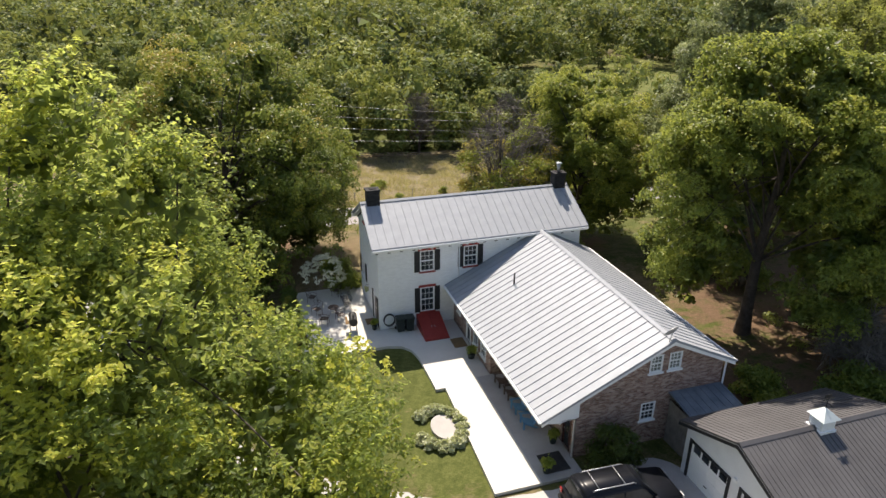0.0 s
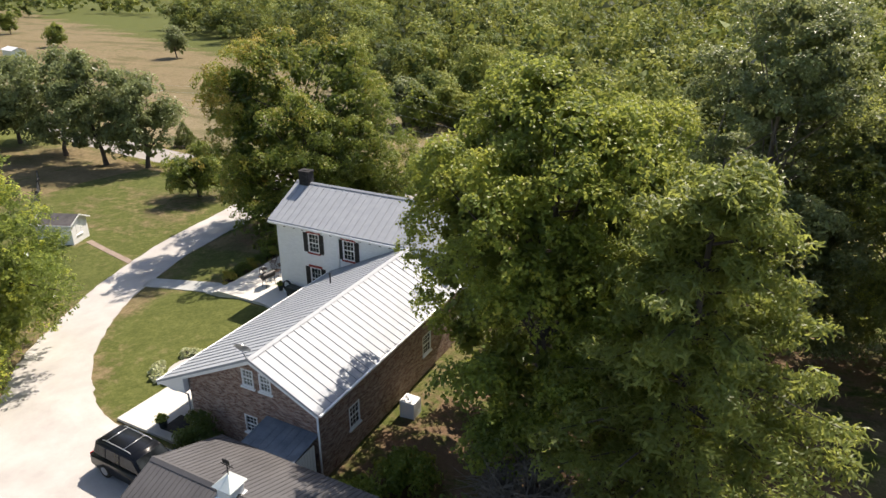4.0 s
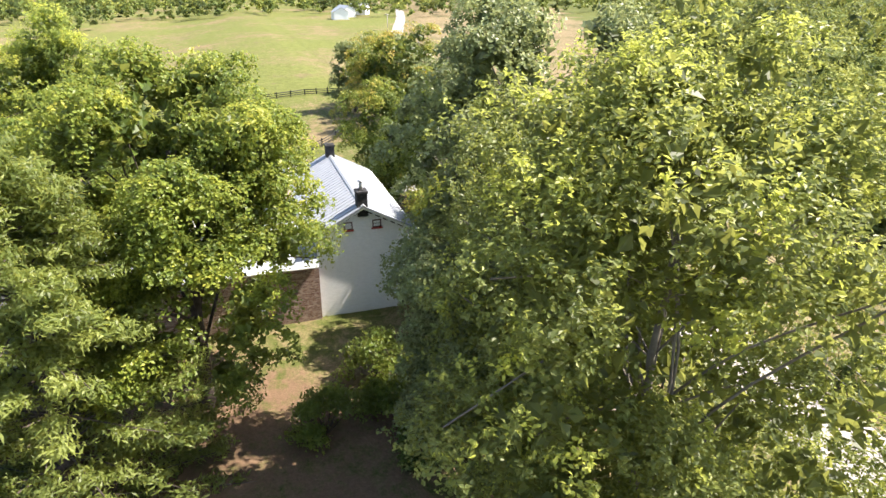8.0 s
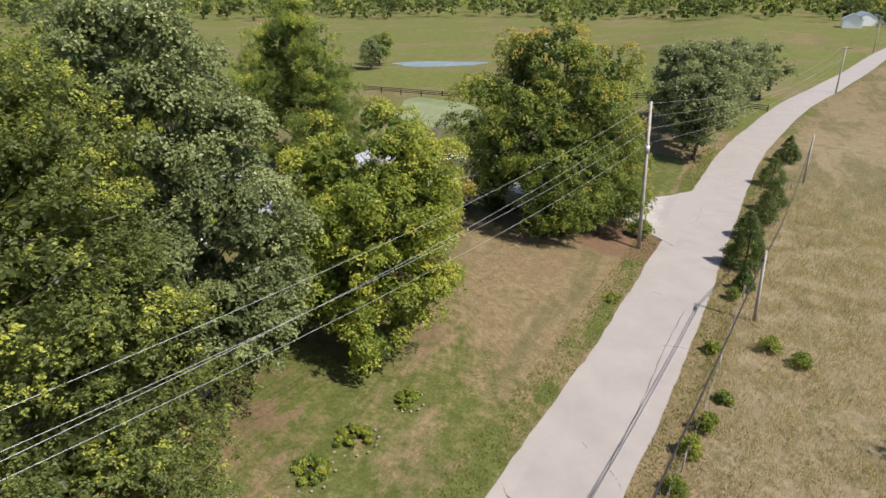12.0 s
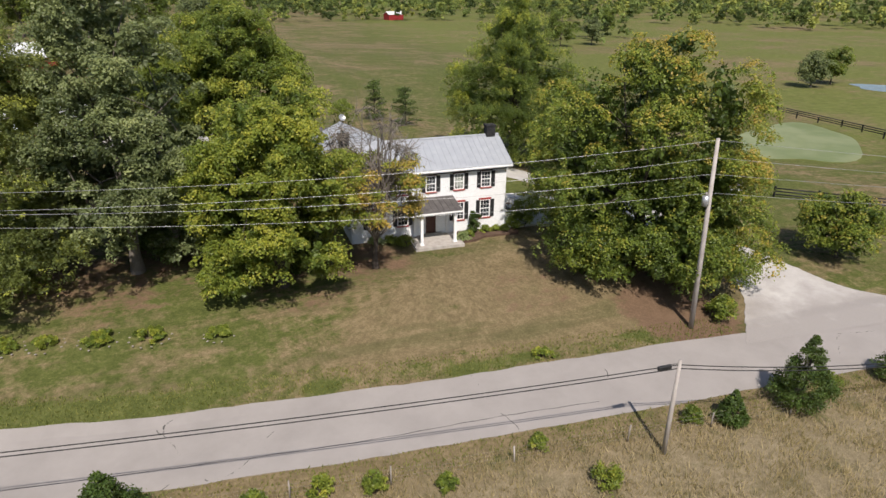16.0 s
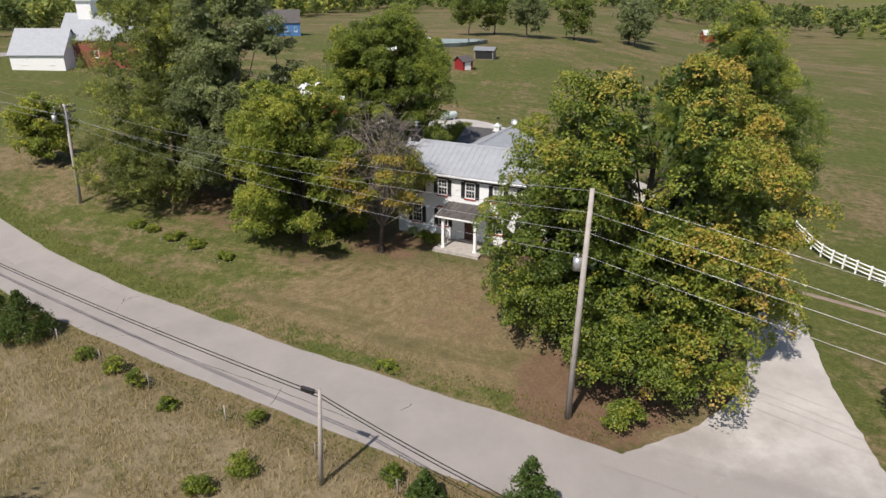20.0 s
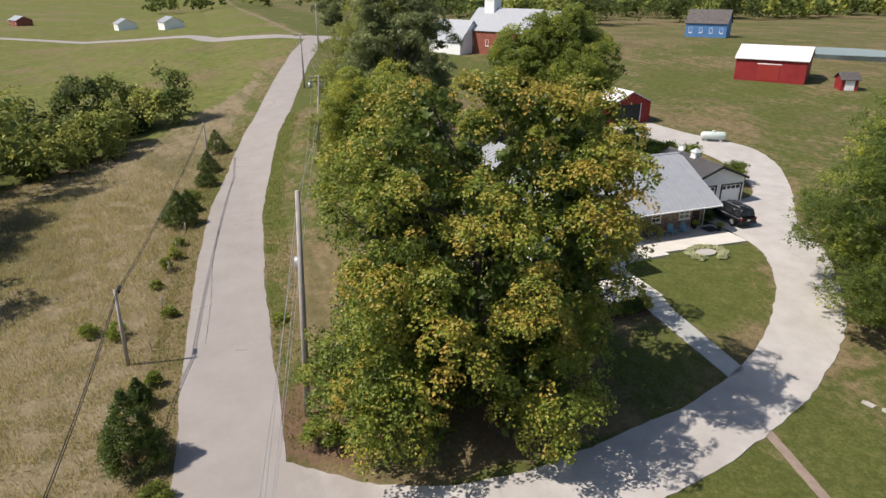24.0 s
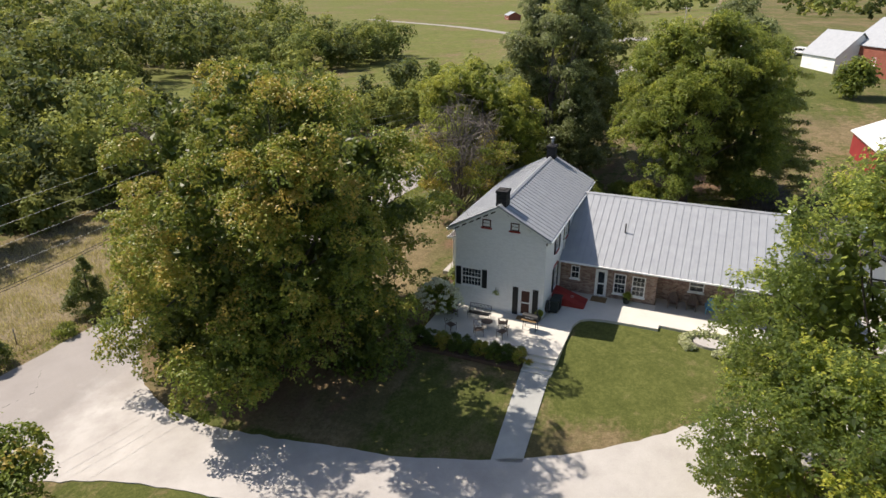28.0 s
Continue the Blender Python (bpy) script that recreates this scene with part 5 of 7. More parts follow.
bare_tree("dying_tree", "reddish-brown withered tree at the edge of the woods", (-23.1, -42.3), 8.0, 3.0, 44, 2500, M_LEAF_OAK)


def pine(name, label, at, h, R, seed, leaves=15000, mat=None, tone=0.5, size=0.34, z0=0.6, group=""):
    """A pine: whorls of boughs that carry tufts of needles."""
    rng = np.random.default_rng(seed)
    t = thing(name, label, "tree", group, (at[0], at[1], float(g(*at))))
    tiers = int(h / 0.9)
    cs, items = [], []
    for k in range(tiers):
        z = z0 + (h - z0) * k / tiers
        r = R * (1 - (k / tiers) ** 1.5) ** 0.8 + 0.3
        for a in rng.random(8 if R > 4 else 7) * 6.28:
            rr = r * rng.uniform(0.75, 1.1)
            tip = np.array([math.cos(a) * rr, math.sin(a) * rr, z + 0.12 * rr - 0.03 * rr * rr])
            items.append(tube_arrays([(0, 0, z - 0.2), tuple(tip * [0.5, 0.5, 1] + [0, 0, 0.1]), tuple(tip)], [0.06, 0.04, 0.015], 4))
            for s in (0.35, 0.55, 0.75, 0.93):
                cs.append(tip * [s, s, 1] + rng.normal(size=3) * 0.18)
    c = np.array(cs)
    v, f, tn = clump_leaves(rng, c, np.full(len(c), 0.13 * R ** 0.6 + 0.25), leaves / len(c), size, 0.55, tone, 0.14, up=0.6, aspect=0.22)
    arrays("trunk", *tube_arrays([(0, 0, -0.3), (0.03, 0, h * 0.5), (0, 0, h)], [0.05 + h * 0.017, 0.03 + h * 0.01, 0.03], 9), M_BARK, t, smooth=True)
    arrays("branchwork", *join_arrays(items), M_BARK, t)
    arrays("crown", v, f, mat or M_LEAF_PINE, t, tone=tn)
    return t


pine("pine_tree", "soft light-green pine with drooping boughs", (-21.7, 24.0), 16.2, 6.6, 51, 72000, size=0.36)
pine("pine_tree", "small dark pine in the pasture", (10.4, 49.2), 6.0, 2.0, 52, 4000, M_LEAF_CEDAR, 0.4)
pine("pine_tree", "brownish young pine in the pasture", (6.7, 54.0), 6.5, 1.7, 53, 4000, M_LEAF_CEDAR, 0.5)


def cedar(at, h, R, seed, leaves=5000, label="dense dark red cedar beside the road"):
    """A bushy cedar: a full cone down to the ground."""
    rng = np.random.default_rng(seed)
    t = thing("cedar_tree", label, "tree", "cedars along the road", (at[0], at[1], float(g(*at))))
    k = 170
    u = rng.random(k) ** 1.15
    a = rng.random(k) * 6.28
    prof = np.clip((1 - u) ** 0.9, 0.03, 1) * np.clip(u * 6 + 0.6, 0, 1)
    rr = R * prof * (0.62 + 0.36 * rng.random(k))
    c = np.stack([np.cos(a) * rr, np.sin(a) * rr, 0.09 * h + u * h * 0.85], 1)
    v, f, tn = clump_leaves(rng, c, np.full(k, R * 0.19) * (1.2 - 0.7 * u), leaves / k, 0.125, 1.1, 0.40, 0.14, up=0.5)
    arrays("trunk", *tube_arrays([(0, 0, -0.2), (0, 0, h * 0.5), (0, 0, h * 0.9)], [0.12, 0.07, 0.02], 7), M_BARK, t, smooth=True)
    arrays("crown", v, f, M_LEAF_CEDAR, t, tone=tn)
    return t


for k, (x, y, h, R) in enumerate([(15.3, -22.2, 4.9, 2.0), (10.1, -22.3, 2.2, 1.0), (23.6, -22.0, 3.2, 1.7), (-22.6, -20.6, 3.9, 2.1), (-27.0, -19.8, 2.6, 1.4), (-36.2, -17.8, 2.6, 1.6), (-42.4, -17.4, 3.0, 1.6), (-49.8, -16.0, 3.4, 1.8), (29.0, -23.4, 3.4, 1.7), (34.0, -24.0, 4.0, 1.9), (44.7, -23.8, 4.2, 1.9), (58, -25.5, 4.0, 2.0)]):
    cedar((x, y), h, R, 60 + k, 11000 if R > 1.9 else 5500)


def shrub(name, label, at, h, R, mat, seed, leaves=1800, size=0.14, tone=0.45, group="", stretch=(1, 1)):
    rng = np.random.default_rng(seed)
    t = thing(name, label, "shrub", group, (at[0], at[1], float(g(*at[:2])) if len(at) < 3 else at[2]))
    k = 26
    a = rng.random(k) * 6.28
    u = rng.random(k)
    rr = R * np.sqrt(np.clip(1 - (u * 0.95) ** 2, 0.1, 1)) * (0.4 + 0.45 * rng.random(k))
    c = np.stack([np.cos(a) * rr * stretch[0], np.sin(a) * rr * stretch[1], h * (0.15 + 0.68 * u)], 1)
    v, f, tn = clump_leaves(rng, c, np.full(k, min(R, h) * 0.32), leaves / k, size, 0.8, tone, 0.13)
    items = [tube_arrays([(0, 0, -0.1), tuple(p * 0.5), tuple(p)], [0.03, 0.02, 0.008], 4) for p in c[:10]]
    arrays("stalk", *join_arrays(items), M_BARK, t)
    arrays("foliage", v, f, mat, t, tone=tn)
    return t


shrub("shrub", "rounded olive-green bush beside the utility pole", (17.7, -12.4), 1.9, 1.35, M_LEAF_OAK, 80, 3000, 0.15, 0.46)
shrub("shrub", "large dark green bush against the brick gable", (-0.3, 27.0, -0.1), 2.3, 1.45, M_LEAF_CEDAR, 81, 4200, 0.14, 0.40)
shrub("hydrangea", "white-flowering hydrangea beside the terrace", (9.3, 4.35), 3.0, 1.55, M_LEAF_GREEN, 82, 3600, 0.16, 0.45)
shrub("conifer_shrub", "clipped dark upright evergreen at the front wall", (4.45, 4.3), 2.5, 0.62, M_LEAF_CEDAR, 83, 2400, 0.13, 0.28)
for k, (x, y, h, R, m, tn) in enumerate([(2.95, 3.2, 0.8, 0.75, M_LEAF_VAR, 0.35), (3.7, 3.7, 0.6, 0.5, M_LEAF_GREEN, 0.5), (5.4, 4.2, 0.7, 0.5, M_LEAF_GREEN, 0.5), (6.4, 4.2, 0.6, 0.55, M_LEAF_GREEN, 0.55), (7.2, 4.0, 0.6, 0.5, M_LEAF_GREEN, 0.4), (8.3, 4.6, 1.0, 0.7, M_LEAF_GREEN, 0.5), (-2.3, 3.6, 0.9, 0.9, M_LEAF_GREEN, 0.5), (-3.4, 4.0, 0.8, 0.7, M_LEAF_GREEN, 0.45), (-4.6, 4.1, 0.9, 0.8, M_LEAF_VAR, 0.4)]):
    shrub("bedding_plant", "leafy perennial in the bed along the front wall", (x, y), h, R, m, 90 + k, 700, 0.16, tn, "plants along the front wall")
rng0 = np.random.default_rng(7)
fl = thing("hydrangea", "hydrangea bush covered in round white flowers", "shrub", at=(10.4, 4.9, float(g(9.3, 4.35))))
fc = unit(rng0.normal(size=(190, 3)))
fc[:, 2] = np.abs(fc[:, 2])
fc = fc * [1.6, 1.6, 1.75] * rng0.uniform(0.86, 1.05, (190, 1)) + [0, 0, 1.35]
v, f, tn = clump_leaves(rng0, fc, np.full(190, 0.15), 34, 0.085, 0.9, 0.75, 0.1)
arrays("blossom", v, f, M_FLOWER, fl, tone=tn)
for k in range(9):
    shrub("hedge_plant", "dark flowering perennial in the hedge along the terrace", (12.95, 4.6 + k * 0.85), 1.35, 0.70, M_LEAF_CEDAR if k % 3 == 1 else M_LEAF_OAK, 110 + k, 2200, 0.085, (0.22, 0.4, 0.74)[k % 3], "hedge along the terrace")
for k, a in enumerate(np.linspace(0.4, 5.4, 13)):
    shrub("hosta", "pale variegated hosta in a ring on the lawn", (6.75 + 1.15 * math.cos(a), 22.0 + 1.5 * math.sin(a)), 0.42, 0.42, M_LEAF_VAR, 130 + k, 620, 0.17, 0.95, "ring of hostas")
for k, (x, y, R) in enumerate([(-30.5, -3.9, 0.85), (-28.1, -4.2, 0.8), (-25.0, -4.5, 0.95), (-21.9, -5.0, 1.0), (-17.6, -5.8, 0.75)]):
    shrub("flower_bed_plant", "low green clump in a stone-edged round bed", (x, y), 0.60, R * 1.2, M_LEAF_GREEN, 150 + k, 1700, 0.15, 0.60, "round beds on the lawn")
    ring = thing("stone_edging", "ring of pale field stones round a bed", "edging", "stone rings", (x, y, float(g(x, y))))
    rs = np.random.default_rng(160 + k)
    for j, a in enumerate(np.linspace(0, 6.28, 14)[:-1]):
        if rs.random() < 0.1:
            continue
        bm = bmesh.new()
        bmesh.ops.create_icosphere(bm, subdivisions=1, radius=0.075)
        for vv in bm.verts:
            vv.co = Vector((vv.co.x * rs.uniform(0.8, 1.5), vv.co.y * rs.uniform(0.8, 1.3), vv.co.z * 0.6)) + Vector(((R * 1.2 + 0.12) * math.cos(a), (R * 1.2 + 0.12) * math.sin(a), 0.02))
        part("stone", bm, M_POST, ring)
for k, (x, y, h, R, tn) in enumerate([(-13.2, -20.9, 1.4, 0.75, 0.6), (-10.7, -21.5, 1.5, 0.65, 0.5), (-7.2, -22.2, 0.8, 0.6, 0.5), (0.6, -24.4, 1.3, 0.9, 0.55), (-16.5, -20.6, 0.9, 0.8, 0.45), (-1.5, -21.0, 0.8, 0.7, 0.5), (7.9, -21.6, 1.0, 0.7, 0.4), (18.6, -21.0, 1.1, 0.9, 0.4), (-31.0, -19.2, 1.2, 1.0, 0.45), (2.6, -13.2, 0.5, 0.9, 0.6), (-0.5, -26.5, 1.0, 0.9, 0.5)]):
    shrub("verge_bush", "weedy green bush along the field fence", (x, y), h, R, M_LEAF_GREEN, 180 + k, 1000, 0.14, tn, "bushes along the fence")
for k, (x, y, h, R, m, tn) in enumerate([(-13.2, 32.6, 4.2, 2.2, M_LEAF_GREEN, 0.5), (-13.8, 36.2, 3.4, 2.0, M_LEAF_GREEN, 0.55), (-9.8, 27.6, 2.2, 1.8, M_LEAF_GREEN, 0.5), (-12.6, 29.8, 2.4, 2.0, M_LEAF_GREEN, 0.42), (-10.6, 24.5, 1.8, 1.6, M_LEAF_OAK, 0.5), (-14.5, 27.5, 2.6, 2.0, M_LEAF_OAK, 0.42), (-7.8, 37.6, 2.8, 1.9, M_LEAF_GREEN, 0.36), (-20.5, 33.4, 3.6, 2.6, M_LEAF_CEDAR, 0.4), (-17.0, 33.6, 2.8, 2.0, M_LEAF_CEDAR, 0.42), (0.5, 47.5, 5.0, 2.4, M_LEAF_GREEN, 0.5), (38.8, 12.9, 6.8, 2.5, M_LEAF_CEDAR, 0.35), (-22.5, 8.5, 2.0, 1.8, M_LEAF_CEDAR, 0.4), (-18.5, 9.5, 2.2, 1.9, M_LEAF_GREEN, 0.3), (-19.5, 13.0, 2.6, 2.1, M_LEAF_GREEN, 0.3), (-15.8, 9.6, 3.6, 2.2, M_LEAF_GREEN, 0.4), (-17.4, 6.6, 3.4, 2.1, M_LEAF_GREEN, 0.3), (-20.6, 6.0, 3.8, 2.2, M_LEAF_CEDAR, 0.45)]):
    shrub("large_shrub", "tall leafy shrub in the yard", (x, y), h, R, m, 200 + k, 3200, 0.19, tn, "shrubs in the yard")


FAR_TREES = [(-44, 151, 10), (-32, 160, 10), (-20, 184, 11), (-60, 144, 11), (-17, 178, 9), (-55, 152, 10), (-21, 206, 11), (-75, 40, 6), (-122, 27, 9), (134, 231, 12), (152, 234, 9), (193, 287, 10), (139, 95, 9), (150, 98, 10), (100, 84, 4), (216, -112, 8), (151, -108, 9), (31, -52, 7), (36, -55, 8), (284, -136, 9), (-160, 22, 12)]
for k, (x, y, h) in enumerate(FAR_TREES):
    h = h * 1.35 if y > 140 else h
    tree("field_tree", "broad green tree standing in the fields", (x, y), h * 0.14, h, h * 0.42, M_LEAF_GREEN if k % 2 else M_LEAF_SILVER, 3600, 0.50, 46, 0.19, "round", 400 + k, 0.36, 0.1, 0, 0.22, group="trees standing in the fields")


# ---- woods: one joined body of many trees ----
def woods(name, label, spots, heights, quads, size, seed, mat, shoots=False, k=24, lobes=4):
    rng = np.random.default_rng(seed)
    vs, fs, ts, o = [], [], [], 0
    for (x, y), h in zip(spots, heights):
        zb = float(g(x, y))
        c = crown_points(rng, k, h * 0.03, h * 0.97, h * rng.uniform(0.36, 0.48), "dome", lobes)
        rad, tone = h * 0.36 / k ** 0.5 * (0.7 + 0.6 * rng.random(k)), np.clip(0.50 + 0.30 * rng.normal(), 0.05, 0.95)
        if shoots:
            v, f, tn = bunches(rng, c, rad, quads, size, 0.8, tone, 0.08, per=18, wide=2.4, corners=3)
        else:
            v, f, tn = clump_leaves(rng, c, rad, quads / k, size, 0.8, tone, 0.06, aspect=1.0, corners=3)
        # Core of large leaves, darkened to paint the shade inside each crown.
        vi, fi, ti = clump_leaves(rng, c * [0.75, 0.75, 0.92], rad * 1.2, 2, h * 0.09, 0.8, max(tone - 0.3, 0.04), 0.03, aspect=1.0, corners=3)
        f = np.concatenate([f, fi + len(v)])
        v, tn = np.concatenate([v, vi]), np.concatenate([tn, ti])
        v += [x, y, zb]
        vs.append(v)
        fs.append(f + o)
        ts.append(tn)
        o += len(v)
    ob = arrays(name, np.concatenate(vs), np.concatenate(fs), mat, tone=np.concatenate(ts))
    return tagged(ob, label, "woods", kind="stuff")


def scatter(seed, n, box4, ok, gap):
    rng = np.random.default_rng(seed)
    out = []
    cells = set()
    tries = 0
    while len(out) < n and tries < n * 60:
        tries += 1
        x, y = rng.uniform(box4[0], box4[1]), rng.uniform(box4[2], box4[3])
        key = (int(x // gap), int(y // gap))
        if key in cells or not ok(x, y):
            continue
        cells.add(key)
        out.append((x, y))
    return out


def in_south(x, y, lo, hi):
    w = south_of(x, y, EDGE_WOODS)
    if x < -60:
        if y < -115 and x > -170:
            return lo < w < hi
        return lo < w < 20 and y < -12 and x > np.interp(-y, [12, 43, 72, 80, 120], [-68, -78, -104, -138, -142])
    if y < -115:
        return lo < w < hi
    return lo < w < min(hi, np.interp(x, [-45, -30, 0, 20], [18, 22, 60, 200]))


rw = np.random.default_rng(70)
near = scatter(71, 230, (-140, 75, -110, 10), lambda x, y: in_south(x, y, 2, 30), 6.4)
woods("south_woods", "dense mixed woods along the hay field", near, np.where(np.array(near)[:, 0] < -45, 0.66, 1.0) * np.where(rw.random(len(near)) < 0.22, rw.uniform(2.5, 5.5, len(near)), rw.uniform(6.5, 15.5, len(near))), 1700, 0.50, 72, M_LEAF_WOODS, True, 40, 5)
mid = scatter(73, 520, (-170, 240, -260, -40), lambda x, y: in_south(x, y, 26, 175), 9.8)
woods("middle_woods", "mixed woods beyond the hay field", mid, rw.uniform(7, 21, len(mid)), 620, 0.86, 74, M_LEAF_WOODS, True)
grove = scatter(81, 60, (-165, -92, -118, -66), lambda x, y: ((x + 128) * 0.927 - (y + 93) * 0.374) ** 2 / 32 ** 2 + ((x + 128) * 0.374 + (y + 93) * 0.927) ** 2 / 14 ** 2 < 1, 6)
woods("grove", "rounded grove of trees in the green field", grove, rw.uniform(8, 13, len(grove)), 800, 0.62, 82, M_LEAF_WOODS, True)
far1 = scatter(75, 900, (-320, 620, -640, -150), lambda x, y: south_of(x, y, EDGE_WOODS) > 120 and math.hypot(x, y) > 200 and math.sin(x / 90) + math.sin(y / 70 + 1) > -0.75 and (x > -120 or (x > -300 and y < -215)), 13)
woods("far_woods", "distant rolling woods", far1, rw.uniform(12, 19, len(far1)), 140, 1.7, 76, M_LEAF_WOODS, False, 14, 5)


def far_ok(x, y):
    r = math.hypot(x, y)
    if south_of(x, y, EDGE_WOODS) > 60:
        return False
    return 700 > r > 430 + 40 * math.sin(x / 110) + 30 * math.sin(y / 83) or (r > 240 and math.sin(x / 60 + 2) * math.sin(y / 55) > 0.86)


far2 = scatter(77, 1700, (-520, 700, -330, 700), far_ok, 11.5)
woods("distant_woods", "tree line on the far hills", far2, rw.uniform(9, 16, len(far2)), 130, 1.6, 78, M_LEAF_WOODS, False, 12, 4)
nw = scatter(79, 330, (-430, -165, 70, 420), lambda x, y: y > 75 + 0.35 * (x + 170) * -0.6 and x + 0.25 * y < -140, 8)
woods("north_west_woods", "dark woods behind the brick hall", nw, rw.uniform(9, 17, len(nw)), 240, 1.1, 80, M_LEAF_WOODS, True)

# ---- garage and lean-to ----
GZ = -0.2
garage = thing("garage", "white metal-sided double garage with charcoal roof", "garage", at=(0, 0, 0))
cut_wall("wall", -3.45, -3.25, 28.3, 34.7, GZ - 0.3, 2.75, [(28.75, 31.15, GZ, 2.0), (31.95, 34.35, GZ, 2.0)], M_SIDING, garage, "y")
part("gable", prism([(28.3, 2.75), (34.7, 2.75), (31.5, 4.02)], -3.45, -3.25, "x"), M_SIDING, garage)
part("wall", boxes((-11.2, -3.45, 28.3, 28.5, GZ - 0.3, 2.75)), M_SIDING, garage)
part("wall", boxes((-11.2, -3.45, 34.5, 34.7, GZ - 0.3, 2.75)), M_SIDING, garage)
part("wall", boxes((-11.2, -11.0, 28.5, 34.5, GZ - 0.3, 2.75)), M_SIDING, garage)
part("gable", prism([(28.3, 2.75), (34.7, 2.75), (31.5, 4.02)], -11.2, -11.0, "x"), M_SIDING, garage)
gable_roof("roof", garage, "x", -11.45, -3.0, (31.5, 4.16), (27.95, 2.74), (35.05, 2.74), M_DARKROOF, 0.07, 0.23, "charcoal ribbed metal roof", 0.03, 0.02)
for s, f0 in ((-1, 27.97), (1, 35.03)):
    part("verge_trim", prism([(31.5, 4.07), (f0, 2.66), (f0, 2.50), (31.5, 3.91)], -3.0, -2.96, "x"), M_BLACK, garage)
    part("verge_trim", prism([(31.5, 4.07), (f0, 2.66), (f0, 2.50), (31.5, 3.91)], -11.49, -11.45, "x"), M_BLACK, garage)
for y0, y1 in ((28.75, 31.15), (31.95, 34.35)):
    gdoor = part("garage_door", boxes((-3.36, -3.30, y0, y1, GZ, 2.0)), M_WHITE, garage, "white sectional garage door")
    for r in range(4):
        z = GZ + 0.03 + r * 0.545
        for c_ in range(4):
            y = y0 + 0.08 + c_ * 0.57
            if r == 3:
                part("pane", boxes((-3.30, -3.285, y + 0.04, y + 0.49, z + 0.1, z + 0.44)), M_GLASS, gdoor)
            else:
                part("panel", boxes((-3.30, -3.285, y, y + 0.53, z + 0.04, z + 0.50), bevel=0.004), M_WHITE, gdoor)
    part("handle", boxes((-3.29, -3.26, (y0 + y1) / 2 - 0.1, (y0 + y1) / 2 + 0.1, GZ + 0.6, GZ + 0.64)), M_BLACK, gdoor)
    part("jamb", boxes((-3.245, -3.21, y0 - 0.14, y0 + 0.02, GZ, 2.14), (-3.245, -3.21, y1 - 0.02, y1 + 0.14, GZ, 2.14), (-3.245, -3.21, y0 + 0.02, y1 - 0.02, 2.0, 2.14)), M_BLACK, garage, "black door trim")
lamp = part("wall_lamp", boxes((-3.245, -3.12, 31.45, 31.65, 2.2, 2.38), bevel=0.03), M_WHITE, garage)
cup = part("cupola", boxes((-7.55, -6.85, 31.15, 31.85, 3.75, 4.62), bevel=0.01), M_WHITE, garage, "white louvred cupola with pale metal roof")
part("cupola_base", boxes((-7.62, -6.78, 31.08, 31.92, 3.7, 4.10), bevel=0.01), M_WHITE, cup)
for k in range(4):
    part("louvre", boxes((-6.848, -6.83, 31.25, 31.75, 4.18 + k * 0.1, 4.24 + k * 0.1)), M_WHITE, cup)
    part("louvre", boxes((-7.45, -6.95, 31.13, 31.148, 4.18 + k * 0.1, 4.24 + k * 0.1)), M_WHITE, cup)
bm = bmesh.new()
bmesh.ops.create_cone(bm, cap_ends=True, segments=4, radius1=0.66, radius2=0.03, depth=0.40)
bmesh.ops.rotate(bm, verts=bm.verts, matrix=Matrix.Rotation(radians(45), 3, "Z"))
bmesh.ops.translate(bm, verts=bm.verts, vec=(-7.2, 31.5, 4.83))
part("cupola_roof", bm, M_COPPER, cup, "pale verdigris metal roof")
rod("vane_rod", [(-7.2, 31.5, 5.0), (-7.2, 31.5, 5.75)], 0.018, M_BLACK, cup)
part("weathervane", boxes((-7.5, -6.9, 31.49, 31.51, 5.45, 5.49), (-7.34, -7.0, 31.49, 31.51, 5.52, 5.70), (-7.21, -7.19, 31.25, 31.75, 5.25, 5.28)), M_BLACK, cup)
lean = thing("lean_to", "blue-grey sheet roof linking the wing and the garage", "shelter")
part("roof_sheet", prism([(25.92, 2.62), (28.25, 2.32), (28.25, 2.38), (25.92, 2.70)], -6.9, -3.85, "x"), M_BLUEROOF, lean)
for x in np.linspace(-6.8, -3.95, 8):
    part("rib", prism([(25.92, 2.695), (28.25, 2.375), (28.25, 2.40), (25.92, 2.72)], x - 0.015, x + 0.015, "x"), M_BLUEROOF, lean)
for k in range(12):
    part("plank", boxes((-3.98, -3.94, 26.0 + k * 0.185, 26.17 + k * 0.185, -0.3, 2.25)), M_POST, lean)
    if k > 0:
        part("plank", boxes((-6.8, -6.76, 26.0 + k * 0.185, 26.17 + k * 0.185, -0.3, 2.25)), M_WHITE, lean)


